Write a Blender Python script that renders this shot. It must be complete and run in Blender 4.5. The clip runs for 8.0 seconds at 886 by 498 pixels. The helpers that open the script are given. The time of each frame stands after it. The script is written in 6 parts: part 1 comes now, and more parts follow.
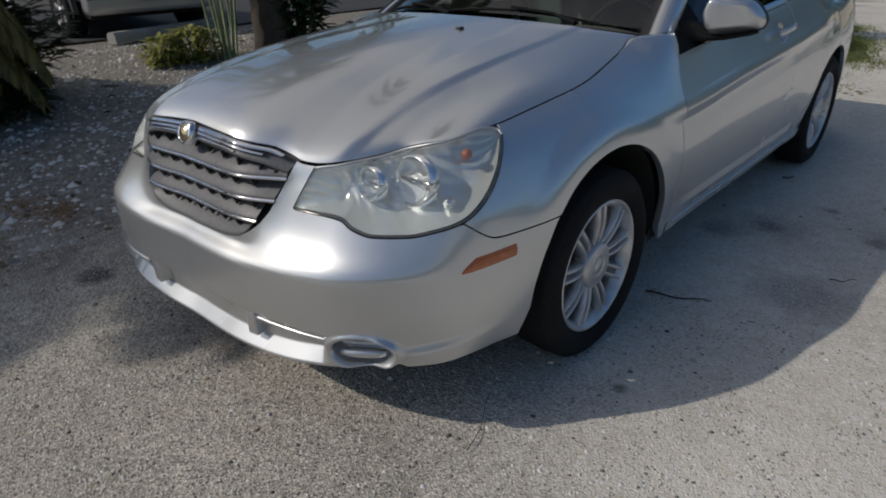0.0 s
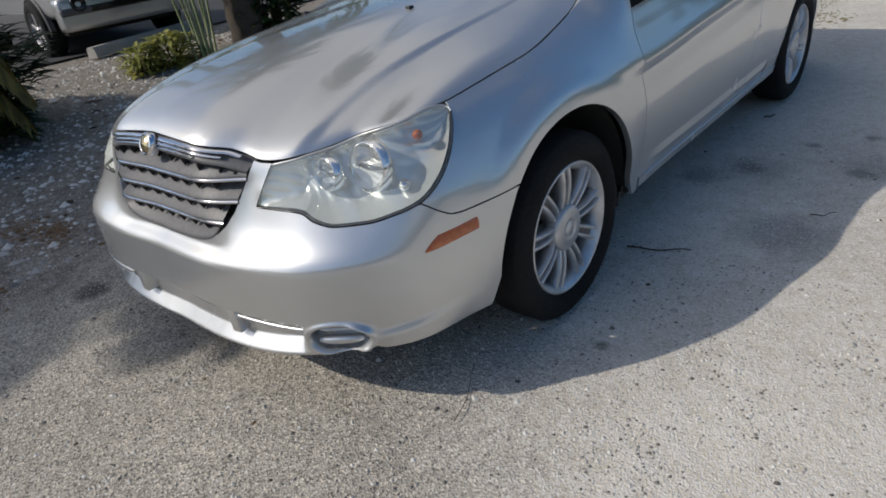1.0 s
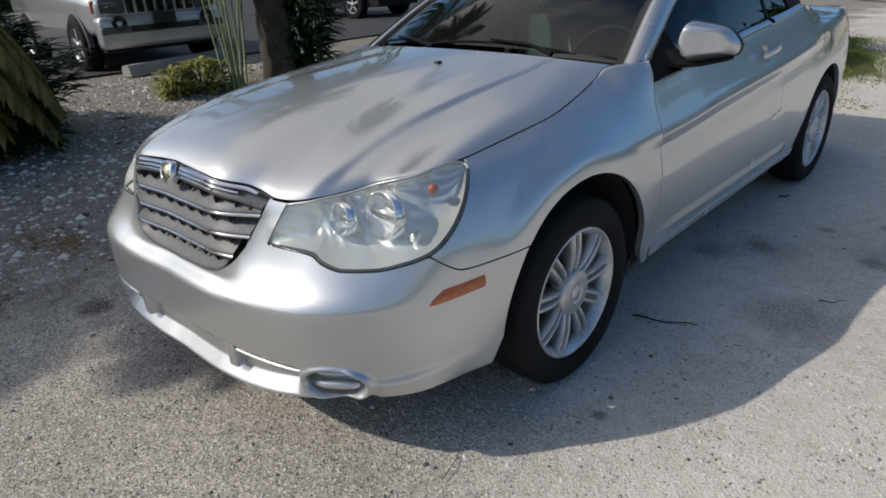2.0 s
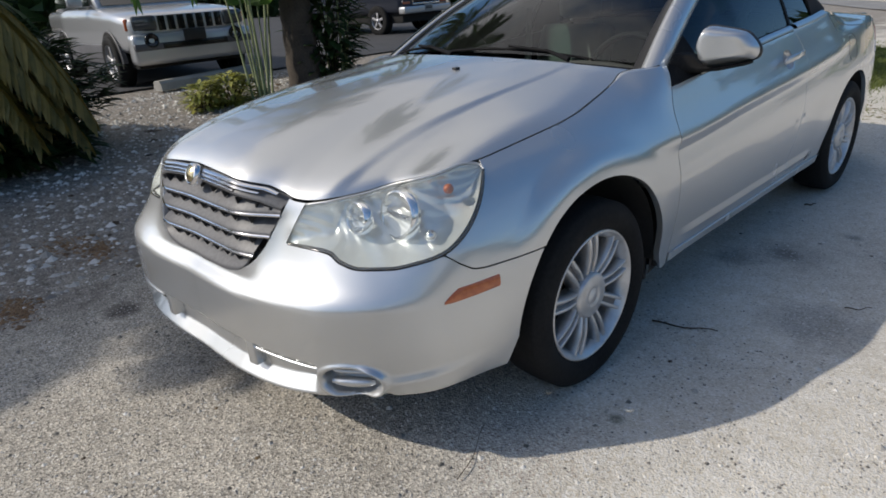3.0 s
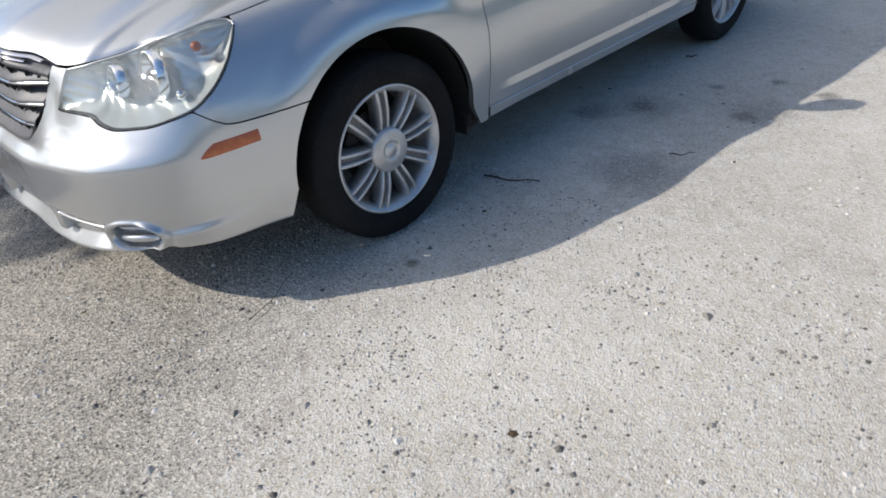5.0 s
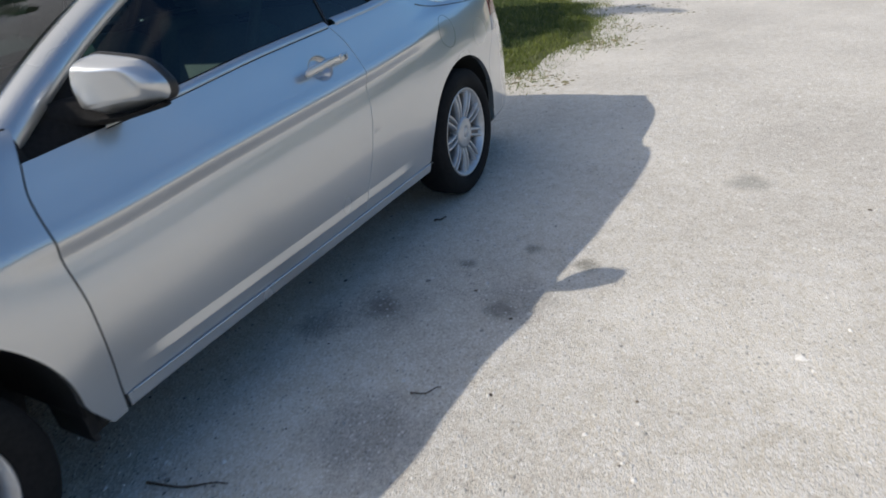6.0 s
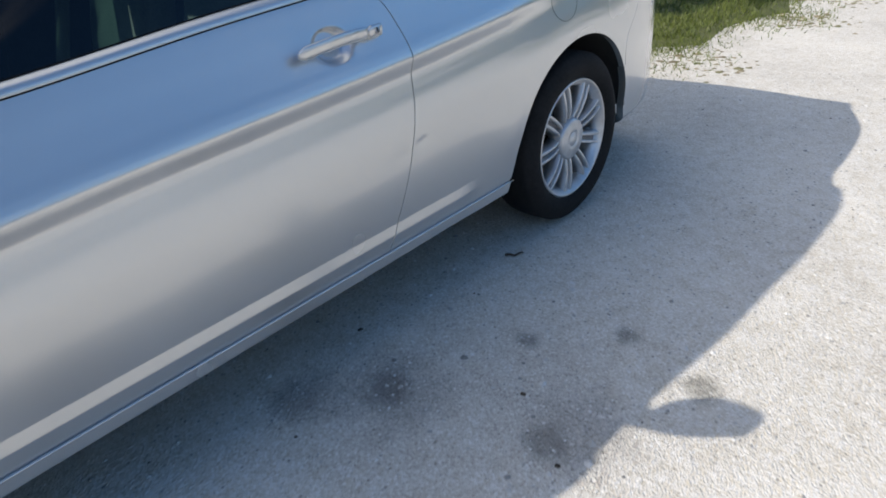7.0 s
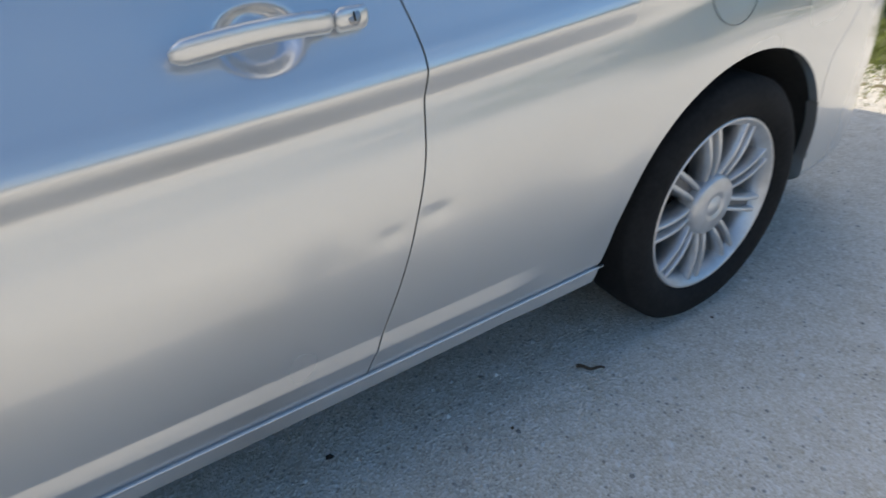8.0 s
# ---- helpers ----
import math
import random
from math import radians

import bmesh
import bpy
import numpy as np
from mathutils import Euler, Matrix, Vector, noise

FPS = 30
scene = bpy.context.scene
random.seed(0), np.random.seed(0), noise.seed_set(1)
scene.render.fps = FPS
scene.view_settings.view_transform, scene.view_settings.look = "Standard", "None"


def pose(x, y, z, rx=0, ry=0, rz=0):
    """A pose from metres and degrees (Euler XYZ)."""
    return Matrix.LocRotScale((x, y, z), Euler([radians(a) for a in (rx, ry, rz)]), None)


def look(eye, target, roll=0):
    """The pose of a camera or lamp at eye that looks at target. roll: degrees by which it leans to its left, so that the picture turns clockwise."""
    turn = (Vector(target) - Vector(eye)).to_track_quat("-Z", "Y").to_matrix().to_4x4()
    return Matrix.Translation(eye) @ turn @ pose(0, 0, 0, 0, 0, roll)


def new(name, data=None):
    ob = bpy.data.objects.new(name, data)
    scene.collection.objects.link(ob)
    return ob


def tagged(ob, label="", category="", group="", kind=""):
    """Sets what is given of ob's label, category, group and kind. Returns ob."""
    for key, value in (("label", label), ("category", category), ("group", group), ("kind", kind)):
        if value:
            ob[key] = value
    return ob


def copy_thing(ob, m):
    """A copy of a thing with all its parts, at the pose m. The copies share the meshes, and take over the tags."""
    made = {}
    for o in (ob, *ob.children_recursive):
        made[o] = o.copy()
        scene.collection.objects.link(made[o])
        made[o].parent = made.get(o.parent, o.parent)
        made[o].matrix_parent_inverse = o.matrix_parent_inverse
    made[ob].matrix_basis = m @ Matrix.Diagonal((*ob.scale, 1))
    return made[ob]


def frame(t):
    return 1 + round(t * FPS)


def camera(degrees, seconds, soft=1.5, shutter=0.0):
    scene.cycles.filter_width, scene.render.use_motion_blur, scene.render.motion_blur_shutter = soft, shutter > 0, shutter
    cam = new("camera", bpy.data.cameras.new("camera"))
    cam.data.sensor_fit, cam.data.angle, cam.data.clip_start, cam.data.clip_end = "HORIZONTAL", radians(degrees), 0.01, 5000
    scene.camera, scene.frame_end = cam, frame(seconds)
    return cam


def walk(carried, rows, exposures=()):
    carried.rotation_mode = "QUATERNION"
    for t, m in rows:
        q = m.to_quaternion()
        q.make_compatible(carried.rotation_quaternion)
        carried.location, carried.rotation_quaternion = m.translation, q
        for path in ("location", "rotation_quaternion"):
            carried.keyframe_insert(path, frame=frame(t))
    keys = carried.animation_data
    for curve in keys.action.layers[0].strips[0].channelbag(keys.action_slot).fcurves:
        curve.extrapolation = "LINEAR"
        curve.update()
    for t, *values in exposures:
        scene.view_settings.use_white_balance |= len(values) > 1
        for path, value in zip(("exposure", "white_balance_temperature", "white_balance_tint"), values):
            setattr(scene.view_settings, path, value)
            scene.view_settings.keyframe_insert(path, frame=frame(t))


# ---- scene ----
cam = camera(71.6, 8.0, soft=1.7, shutter=0.2)
PATH = [
    (0, (1.77, -1.73, 1.343), (0.544, -0.421, 0.457), -1.5),
    (0.5, (1.9, -1.675, 1.371), (0.683, -0.349, 0.5), -9.1),
    (1, (1.891, -1.659, 1.357), (0.656, -0.409, 0.404), -8.6),
    (1.5, (1.885, -1.661, 1.376), (0.575, -0.414, 0.52), -4.7),
    (1.7, (1.876, -1.651, 1.391), (0.567, -0.399, 0.542), -3.8),
    (2.8, (1.927, -1.644, 1.363), (0.685, -0.263, 0.622), -3.6),
    (3, (1.927, -1.656, 1.356), (0.573, -0.408, 0.575), -4.0),
    (3.5, (2.102, -1.68, 1.371), (0.805, -0.36, 0.613), -8.0),
    (4, (2.345, -1.707, 1.375), (1.137, -0.346, 0.545), -6.5),
    (4.2, (2.416, -1.643, 1.35), (1.271, -0.272, 0.451), -10.2),
    (5.3, (2.538, -0.995, 1.248), (1.266, 0.055, 0.118), -6.6),
    (5.5, (2.456, -0.757, 1.261), (1.354, 0.461, 0.12), -5.0),
    (5.7, (2.417, -0.502, 1.299), (1.386, 0.877, 0.282), -4.2),
    (6, (2.347, -0.183, 1.316), (1.454, 1.36, 0.409), -7.7),
    (6.5, (2.288, 0.26, 1.288), (1.162, 1.675, 0.435), -3.5),
    (7, (2.116, 0.71, 1.242), (0.906, 1.943, 0.233), -5.0),
    (7.5, (1.856, 1.112, 1.198), (0.578, 2.353, 0.289), -4.6),
    (8, (1.692, 1.406, 1.112), (0.254, 2.319, 0.065), -2.6),
]
EXPOSURES = [(0.0, -0.86, 6930, 11), (0.5, -0.58, 6930, 11), (1.0, -0.39, 6930, 11), (1.5, -0.38, 6930, 11), (3.0, -0.15, 6980, 11), (4.2, -0.04, 6900, 11), (5.3, 0.02, 6750, 11), (6.5, 0.11, 7000, 11), (7.0, 0.40, 6800, 11), (7.5, 0.63, 7200, 11), (8.0, 0.70, 7500, 11)]
walk(cam, [(t, look(eye, target, roll)) for t, eye, target, roll in PATH], EXPOSURES)

# ---- world, sun, exposure ----
SUN = Vector((-0.81, -1.05, 1.0)).normalized()
# unseen cloud, drifted to add white fill light and keep side reflections clear
CLOUD_DRIFT = (5.85, 2.4, 1.1)
world = bpy.data.worlds.new("world")
scene.world = world
world.use_nodes = True
_n = world.node_tree.nodes
_sky = _n.new("ShaderNodeTexSky")
_sky.sky_type = "NISHITA"
_sky.sun_disc = False
_sky.dust_density = 1.4
_sky.ozone_density = 3.0
_sky.sun_elevation = math.asin(SUN.z)
_sky.sun_rotation = math.atan2(SUN.x, SUN.y)
_n["Background"].inputs["Strength"].default_value = 0.147
_hue = _n.new("ShaderNodeHueSaturation")
_hue.inputs["Saturation"].default_value = 1.25
world.node_tree.links.new(_sky.outputs[0], _hue.inputs["Color"])
# broken fair-weather cloud over the whole sky
_way = _n.new("ShaderNodeTexCoord")
_map = _n.new("ShaderNodeMapping")
_map.inputs["Location"].default_value = CLOUD_DRIFT
_map.inputs["Scale"].default_value = (1.0, 1.0, 2.2)
_puff = _n.new("ShaderNodeTexNoise")
_puff.inputs["Scale"].default_value = 1.0
_puff.inputs["Detail"].default_value = 5.0
_puff.inputs["Roughness"].default_value = 0.55
_cover = _n.new("ShaderNodeMapRange")
_cover.interpolation_type = "SMOOTHSTEP"
_cover.inputs["From Min"].default_value = 0.50
_cover.inputs["From Max"].default_value = 0.64
_cover.inputs["To Max"].default_value = 0.85
_cloud = _n.new("ShaderNodeMix")
_cloud.data_type = "RGBA"
_cloud.inputs[7].default_value = (5.5, 5.5, 5.6, 1)
for _a, _b in ((_way.outputs["Generated"], _map.inputs["Vector"]), (_map.outputs[0], _puff.inputs["Vector"]), (_puff.outputs["Fac"], _cover.inputs["Value"]),
               (_cover.outputs[0], _cloud.inputs[0]), (_hue.outputs[0], _cloud.inputs[6]), (_cloud.outputs[2], _n["Background"].inputs[0])):
    world.node_tree.links.new(_a, _b)
_sun = bpy.data.lights.new("sun", "SUN")
_sun.energy = 3.3
_sun.angle = radians(0.6)
_sun.color = (1.0, 0.975, 0.93)
new("sun", _sun).matrix_world = look(SUN * 30, (0, 0, 0))
scene.view_settings.exposure = 0.0


# ---- materials ----
class Mat:
    """A node material with a few shorthands."""

    def __init__(self, name, color=(0.5, 0.5, 0.5), rough=0.5, metal=0.0):
        self.m = bpy.data.materials.new(name)
        self.m.use_nodes = True
        self.nt = self.m.node_tree
        self.b = self.nt.nodes["Principled BSDF"]
        self.set("Base Color", (*color, 1)).set("Roughness", rough).set("Metallic", metal)
        self.xyz = None

    def set(self, key, value):
        self.b.inputs[key].default_value = value
        return self

    def node(self, kind, **inputs):
        n = self.nt.nodes.new(kind)
        for key, value in inputs.items():
            n.inputs[key.replace("_", " ")].default_value = value
        return n

    def link(self, a, b):
        self.nt.links.new(a, b)

    def coords(self):
        if self.xyz is None:
            self.xyz = self.node("ShaderNodeNewGeometry").outputs["Position"]
        return self.xyz

    def noise(self, scale, detail=4.0, rough=0.55):
        n = self.node("ShaderNodeTexNoise", Scale=scale, Detail=detail, Roughness=rough)
        self.link(self.coords(), n.inputs["Vector"])
        return n.outputs["Fac"]

    def cells(self, scale, feature="F1", out="Distance"):
        n = self.node("ShaderNodeTexVoronoi", Scale=scale)
        n.feature = feature
        self.link(self.coords(), n.inputs["Vector"])
        return n.outputs[out]

    def ramp(self, fac, *stops):
        n = self.node("ShaderNodeValToRGB")
        e = n.color_ramp.elements
        while len(e) < len(stops):
            e.new(0.5)
        for el, (p, c) in zip(e, stops):
            el.position = p
            el.color = (*c, 1) if len(c) == 3 else c
        self.link(fac, n.inputs["Fac"])
        return n.outputs["Color"]

    def mix(self, fac, a, b, kind="MIX"):
        n = self.nt.nodes.new("ShaderNodeMix")
        n.data_type = "RGBA"
        n.blend_type = kind
        for sock, v in ((n.inputs[0], fac), (n.inputs[6], a), (n.inputs[7], b)):
            if isinstance(v, (int, float)):
                sock.default_value = v
            elif isinstance(v, tuple):
                sock.default_value = (*v, 1)
            else:
                self.link(v, sock)
        return n.outputs[2]

    def color(self, out):
        self.link(out, self.b.inputs["Base Color"])
        return self

    def rough(self, fac, lo, hi):
        n = self.node("ShaderNodeMapRange")
        n.inputs["To Min"].default_value = lo
        n.inputs["To Max"].default_value = hi
        self.link(fac, n.inputs["Value"])
        self.link(n.outputs[0], self.b.inputs["Roughness"])
        return self

    def bump(self, height, strength=0.4, dist=0.01):
        n = self.node("ShaderNodeBump", Strength=strength, Distance=dist)
        self.link(height, n.inputs["Height"])
        last = self.b.inputs["Normal"]
        if last.links:
            self.link(last.links[0].from_socket, n.inputs["Normal"])
        self.link(n.outputs[0], last)
        return self


def g(v):
    return (v, v, v)


def vary(m, a, b, scale, fine=None, bump=0.0, dist=0.004):
    """Two tones by noise at two scales, with a fine relief."""
    n1 = m.noise(scale)
    c = m.ramp(n1, (0.32, a), (0.68, b))
    n2 = m.noise(fine or scale * 11)
    c = m.mix(0.35, c, m.ramp(n2, (0.3, tuple(x * 0.6 for x in a)), (0.7, tuple(min(1, x * 1.25) for x in b))))
    m.color(c)
    if bump:
        m.bump(n2, bump, dist)
    return m


paint = Mat("silver_paint", (0.47, 0.495, 0.515), 0.26, 1.0)
paint.set("Coat Weight", 1.0).set("Coat Roughness", 0.03).set("Coat IOR", 1.6)
_d = paint.noise(1.6, 2.0)
_c = paint.mix(paint.ramp(_d, (0.30, g(0.0)), (0.80, g(0.16))), (0.47, 0.495, 0.515), (0.41, 0.425, 0.435))
paint.color(_c)
paint.rough(paint.noise(3.0, 1.5), 0.24, 0.29)
# coarse flakes that scatter wider than the fine ones
_wide = paint.node("ShaderNodeBsdfPrincipled", Roughness=0.53, Metallic=0.80)
_wide.inputs["Coat Weight"].default_value = 1.0
_wide.inputs["Coat Roughness"].default_value = 0.03
_wide.inputs["Base Color"].default_value = (0.84, 0.845, 0.84, 1)
_two = paint.node("ShaderNodeMixShader")
_two.inputs[0].default_value = 0.36
paint.link(paint.b.outputs[0], _two.inputs[1])
paint.link(_wide.outputs[0], _two.inputs[2])
paint.link(_two.outputs[0], paint.nt.nodes["Material Output"].inputs[0])

chrome = Mat("chrome", (0.85, 0.85, 0.86), 0.06, 1.0)
chrome.rough(chrome.noise(30.0), 0.03, 0.14)
alloy = Mat("alloy", (0.72, 0.73, 0.74), 0.4, 0.75)
alloy.rough(alloy.noise(25.0), 0.34, 0.50)
alloy.color(alloy.ramp(alloy.noise(14.0, 6.0), (0.35, (0.54, 0.535, 0.53)), (0.6, (0.68, 0.69, 0.70))))
plastic = vary(Mat("black_plastic", rough=0.45), (0.018, 0.018, 0.019), (0.03, 0.03, 0.031), 9.0, bump=0.08)
grille_grey = vary(Mat("grille_grey", rough=0.5), (0.10, 0.10, 0.104), (0.15, 0.15, 0.154), 7.0, bump=0.08)
wiper_black = Mat("wiper_black", (0.008, 0.008, 0.009), 0.7)
wiper_black.set("Specular IOR Level", 0.15)
gloss_black = Mat("gloss_black", (0.012, 0.012, 0.013), 0.12)
dark = vary(Mat("dark_underbody", rough=0.9), (0.010, 0.010, 0.010), (0.022, 0.021, 0.02), 6.0)
rubber = Mat("tyre_rubber", (0.02, 0.02, 0.021), 0.8)
rubber.set("Specular IOR Level", 0.2)
vary(rubber, (0.009, 0.009, 0.0095), (0.019, 0.0185, 0.018), 7.0, bump=0.15)
fabric = vary(Mat("black_canvas", rough=0.9), (0.012, 0.012, 0.013), (0.022, 0.022, 0.024), 5.0, 400.0, 0.3, 0.001)
seat_cloth = vary(Mat("grey_seat", rough=0.75), (0.15, 0.155, 0.145), (0.21, 0.215, 0.20), 6.0, 160.0, 0.2, 0.001)
trim_dark = vary(Mat("dash_vinyl", rough=0.6), (0.085, 0.09, 0.088), (0.13, 0.135, 0.13), 8.0, 200.0, 0.25, 0.001)
amber = Mat("amber_lens", (0.50, 0.10, 0.018), 0.3)
amber.set("Coat Weight", 1.0)
amber.color(amber.ramp(amber.noise(60.0), (0.35, (0.46, 0.085, 0.015)), (0.65, (0.56, 0.13, 0.025))))
lamp_chrome = Mat("lamp_chrome", (0.92, 0.93, 0.93), 0.16, 0.9)
red_lens = Mat("red_lens", (0.20, 0.006, 0.005), 0.12)
red_lens.set("Coat Weight", 0.3)
reflector = Mat("lamp_reflector", (0.90, 0.91, 0.89), 0.22, 0.55)
bulb_glass = Mat("bulb", (0.9, 0.9, 0.88), 0.05)


def glass_mat(name, tint, rough=0.0, haze=0.0):
    """Thin glass: lets light straight through by its tint, and mirrors by Fresnel."""
    m = bpy.data.materials.new(name)
    m.use_nodes = True
    nt = m.node_tree
    nt.nodes.clear()
    out = nt.nodes.new("ShaderNodeOutputMaterial")
    tr = nt.nodes.new("ShaderNodeBsdfTransparent")
    tr.inputs[0].default_value = (*tint, 1)
    gl = nt.nodes.new("ShaderNodeBsdfGlossy")
    gl.inputs["Roughness"].default_value = rough
    gl.inputs["Color"].default_value = (0.95, 0.97, 1.0, 1)
    fr = nt.nodes.new("ShaderNodeFresnel")
    fr.inputs["IOR"].default_value = 1.52
    mx = nt.nodes.new("ShaderNodeMixShader")
    nt.links.new(fr.outputs[0], mx.inputs[0])
    nt.links.new(tr.outputs[0], mx.inputs[1])
    nt.links.new(gl.outputs[0], mx.inputs[2])
    last = mx.outputs[0]
    if haze:
        # fine scratches and dust that scatter a little light
        df = nt.nodes.new("ShaderNodeBsdfDiffuse")
        df.inputs[0].default_value = (0.86, 0.88, 0.84, 1)
        nz = nt.nodes.new("ShaderNodeTexNoise")
        nz.inputs["Scale"].default_value = 22.0
        nz.inputs["Detail"].default_value = 5.0
        mr = nt.nodes.new("ShaderNodeMapRange")
        mr.inputs["To Min"].default_value = haze * 0.5
        mr.inputs["To Max"].default_value = haze * 1.5
        nt.links.new(nz.outputs["Fac"], mr.inputs["Value"])
        m2 = nt.nodes.new("ShaderNodeMixShader")
        nt.links.new(mr.outputs[0], m2.inputs[0])
        nt.links.new(last, m2.inputs[1])
        nt.links.new(df.outputs[0], m2.inputs[2])
        last = m2.outputs[0]
    nt.links.new(last, out.inputs[0])
    return m


WINDSHIELD = glass_mat("windshield_glass", (0.58, 0.72, 0.66), 0.0, 0.006)
SIDEGLASS = glass_mat("side_glass", (0.26, 0.40, 0.36))
LENS = glass_mat("headlight_lens", (0.90, 0.93, 0.91), 0.02, 0.09)

shell_ground = Mat("shell_gravel", rough=0.9)
_big = shell_ground.noise(0.9, 6.0, 0.6)
_mid = shell_ground.noise(14.0, 5.0)
_grain = shell_ground.cells(165.0, out="Color")
_gd = shell_ground.cells(165.0)
_chip = shell_ground.cells(62.0, out="Color")
_chip_d = shell_ground.cells(62.0)
_fine = shell_ground.noise(420.0, 3.0)
_xyz = shell_ground.node("ShaderNodeSeparateXYZ")
shell_ground.link(shell_ground.coords(), _xyz.inputs[0])


def _math(m, op, a, c):
    n = m.nt.nodes.new("ShaderNodeMath")
    n.operation = op
    for sock, v in zip(n.inputs, (a, c)):
        if isinstance(v, (int, float)):
            sock.default_value = v
        else:
            m.link(v, sock)
    return n.outputs[0]


# worn chip-seal at the nose gives way to whiter crushed shell along the drive
_w = _math(shell_ground, "ADD", _math(shell_ground, "MULTIPLY", _xyz.outputs[0], 0.55), _math(shell_ground, "MULTIPLY", _xyz.outputs[1], 0.40))
_w = _math(shell_ground, "ADD", _w, _math(shell_ground, "MULTIPLY", _big, 0.8))
_white = shell_ground.ramp(_w, (0.45, g(0.0)), (1.0, g(1.0)))
_c = shell_ground.ramp(_big, (0.3, (0.365, 0.332, 0.278)), (0.7, (0.475, 0.435, 0.37)))
_c = shell_ground.mix(_white, _c, shell_ground.ramp(_big, (0.3, (0.545, 0.505, 0.44)), (0.7, (0.71, 0.665, 0.585))))
_c = shell_ground.mix(0.45, _c, shell_ground.ramp(_mid, (0.3, g(0.36)), (0.7, g(0.62))), "OVERLAY")


def stain(m, c, x, y, r, tint, amount):
    """A ragged stain of its own shape on the ground."""
    d = m.node("ShaderNodeVectorMath")
    d.operation = "DISTANCE"
    m.link(m.coords(), d.inputs[0])
    d.inputs[1].default_value = (x, y, 0)
    v = _math(m, "ADD", d.outputs["Value"], _math(m, "MULTIPLY", m.noise(9.0), r * 1.1))
    f = m.ramp(_math(m, "DIVIDE", v, r * 2.2), (0.45, g(amount)), (0.75, g(0.0)))
    return m.mix(f, c, tint)


for _s in ((-1.16, -0.99, 0.10, (0.06, 0.05, 0.045), 0.85), (1.35, 0.9, 0.22, (0.20, 0.19, 0.18), 0.5), (1.55, 1.75, 0.18, (0.20, 0.185, 0.17), 0.4), (1.05, 1.55, 0.2, (0.22, 0.2, 0.18), 0.4), (-2.1, -0.25, 0.28, (0.09, 0.065, 0.05), 0.75), (1.03, 1.54, 0.09, (0.12, 0.11, 0.10), 0.6), (0.85, 1.36, 0.12, (0.12, 0.11, 0.10), 0.5), (1.22, 1.96, 0.05, (0.12, 0.11, 0.10), 0.6),
           (1.46, 2.17, 0.05, (0.14, 0.13, 0.11), 0.6), (1.50, 1.66, 0.07, (0.14, 0.13, 0.11), 0.55), (1.73, 2.08, 0.06, (0.16, 0.15, 0.12), 0.6), (1.08, -0.14, 0.03, (0.10, 0.10, 0.06), 0.7), (2.3, 3.1, 0.12, (0.2, 0.19, 0.16), 0.5)):
    _c = stain(shell_ground, _c, *_s)
# strip ground painted darker brown, partly for the deep shade under its plants
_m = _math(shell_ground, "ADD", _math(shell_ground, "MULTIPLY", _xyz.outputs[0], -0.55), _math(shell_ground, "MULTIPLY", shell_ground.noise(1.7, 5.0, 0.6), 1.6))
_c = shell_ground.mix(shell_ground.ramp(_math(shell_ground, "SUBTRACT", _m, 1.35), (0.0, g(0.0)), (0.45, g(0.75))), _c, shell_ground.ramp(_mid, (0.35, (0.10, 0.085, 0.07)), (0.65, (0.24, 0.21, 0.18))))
_sep = shell_ground.node("ShaderNodeSeparateColor")
shell_ground.link(_grain, _sep.inputs[0])
_c = shell_ground.mix(shell_ground.ramp(_white, (0.0, g(0.98)), (1.0, g(0.40))), _c, shell_ground.ramp(_sep.outputs[0], (0.0, g(0.14)), (0.25, g(0.40)), (0.75, g(0.58)), (1.0, g(0.86))), "OVERLAY")
# larger pale chips pressed into the surface
_sep2 = shell_ground.node("ShaderNodeSeparateColor")
shell_ground.link(_chip, _sep2.inputs[0])
_core = shell_ground.ramp(_chip_d, (0.22, g(1.0)), (0.34, g(0.0)))
_pale = _math(shell_ground, "MULTIPLY", _core, shell_ground.ramp(_sep2.outputs[1], (0.66, g(0.0)), (0.84, g(0.8))))
_c = shell_ground.mix(_pale, _c, (0.76, 0.73, 0.68))
_dk = _math(shell_ground, "MULTIPLY", _core, shell_ground.ramp(_sep2.outputs[0], (0.80, g(0.0)), (0.92, g(0.7))))
_c = shell_ground.mix(_dk, _c, (0.22, 0.20, 0.175))
_c = shell_ground.mix(0.24, _c, shell_ground.ramp(_fine, (0.35, g(0.22)), (0.65, g(0.78))), "OVERLAY")
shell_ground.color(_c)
shell_ground.bump(_gd, 0.5, 0.006).bump(_chip_d, 0.2, 0.008).bump(_fine, 0.3, 0.002).bump(_mid, 0.4, 0.014)

asphalt = vary(Mat("asphalt", rough=0.85), (0.035, 0.035, 0.037), (0.06, 0.06, 0.062), 2.5, 180.0, 0.4, 0.004)
concrete = vary(Mat("concrete", rough=0.85), (0.30, 0.29, 0.27), (0.42, 0.41, 0.38), 3.0, 90.0, 0.3, 0.004)
bark = vary(Mat("palm_bark", rough=0.9), (0.028, 0.022, 0.018), (0.085, 0.068, 0.052), 5.0, 60.0, 0.6, 0.01)
suv_paint = Mat("pale_silver_paint", (0.52, 0.53, 0.54), 0.35, 0.55)
suv_paint.set("Coat Weight", 1.0)
suv_clad = vary(Mat("grey_cladding", rough=0.6), (0.085, 0.085, 0.09), (0.12, 0.12, 0.13), 4.0)


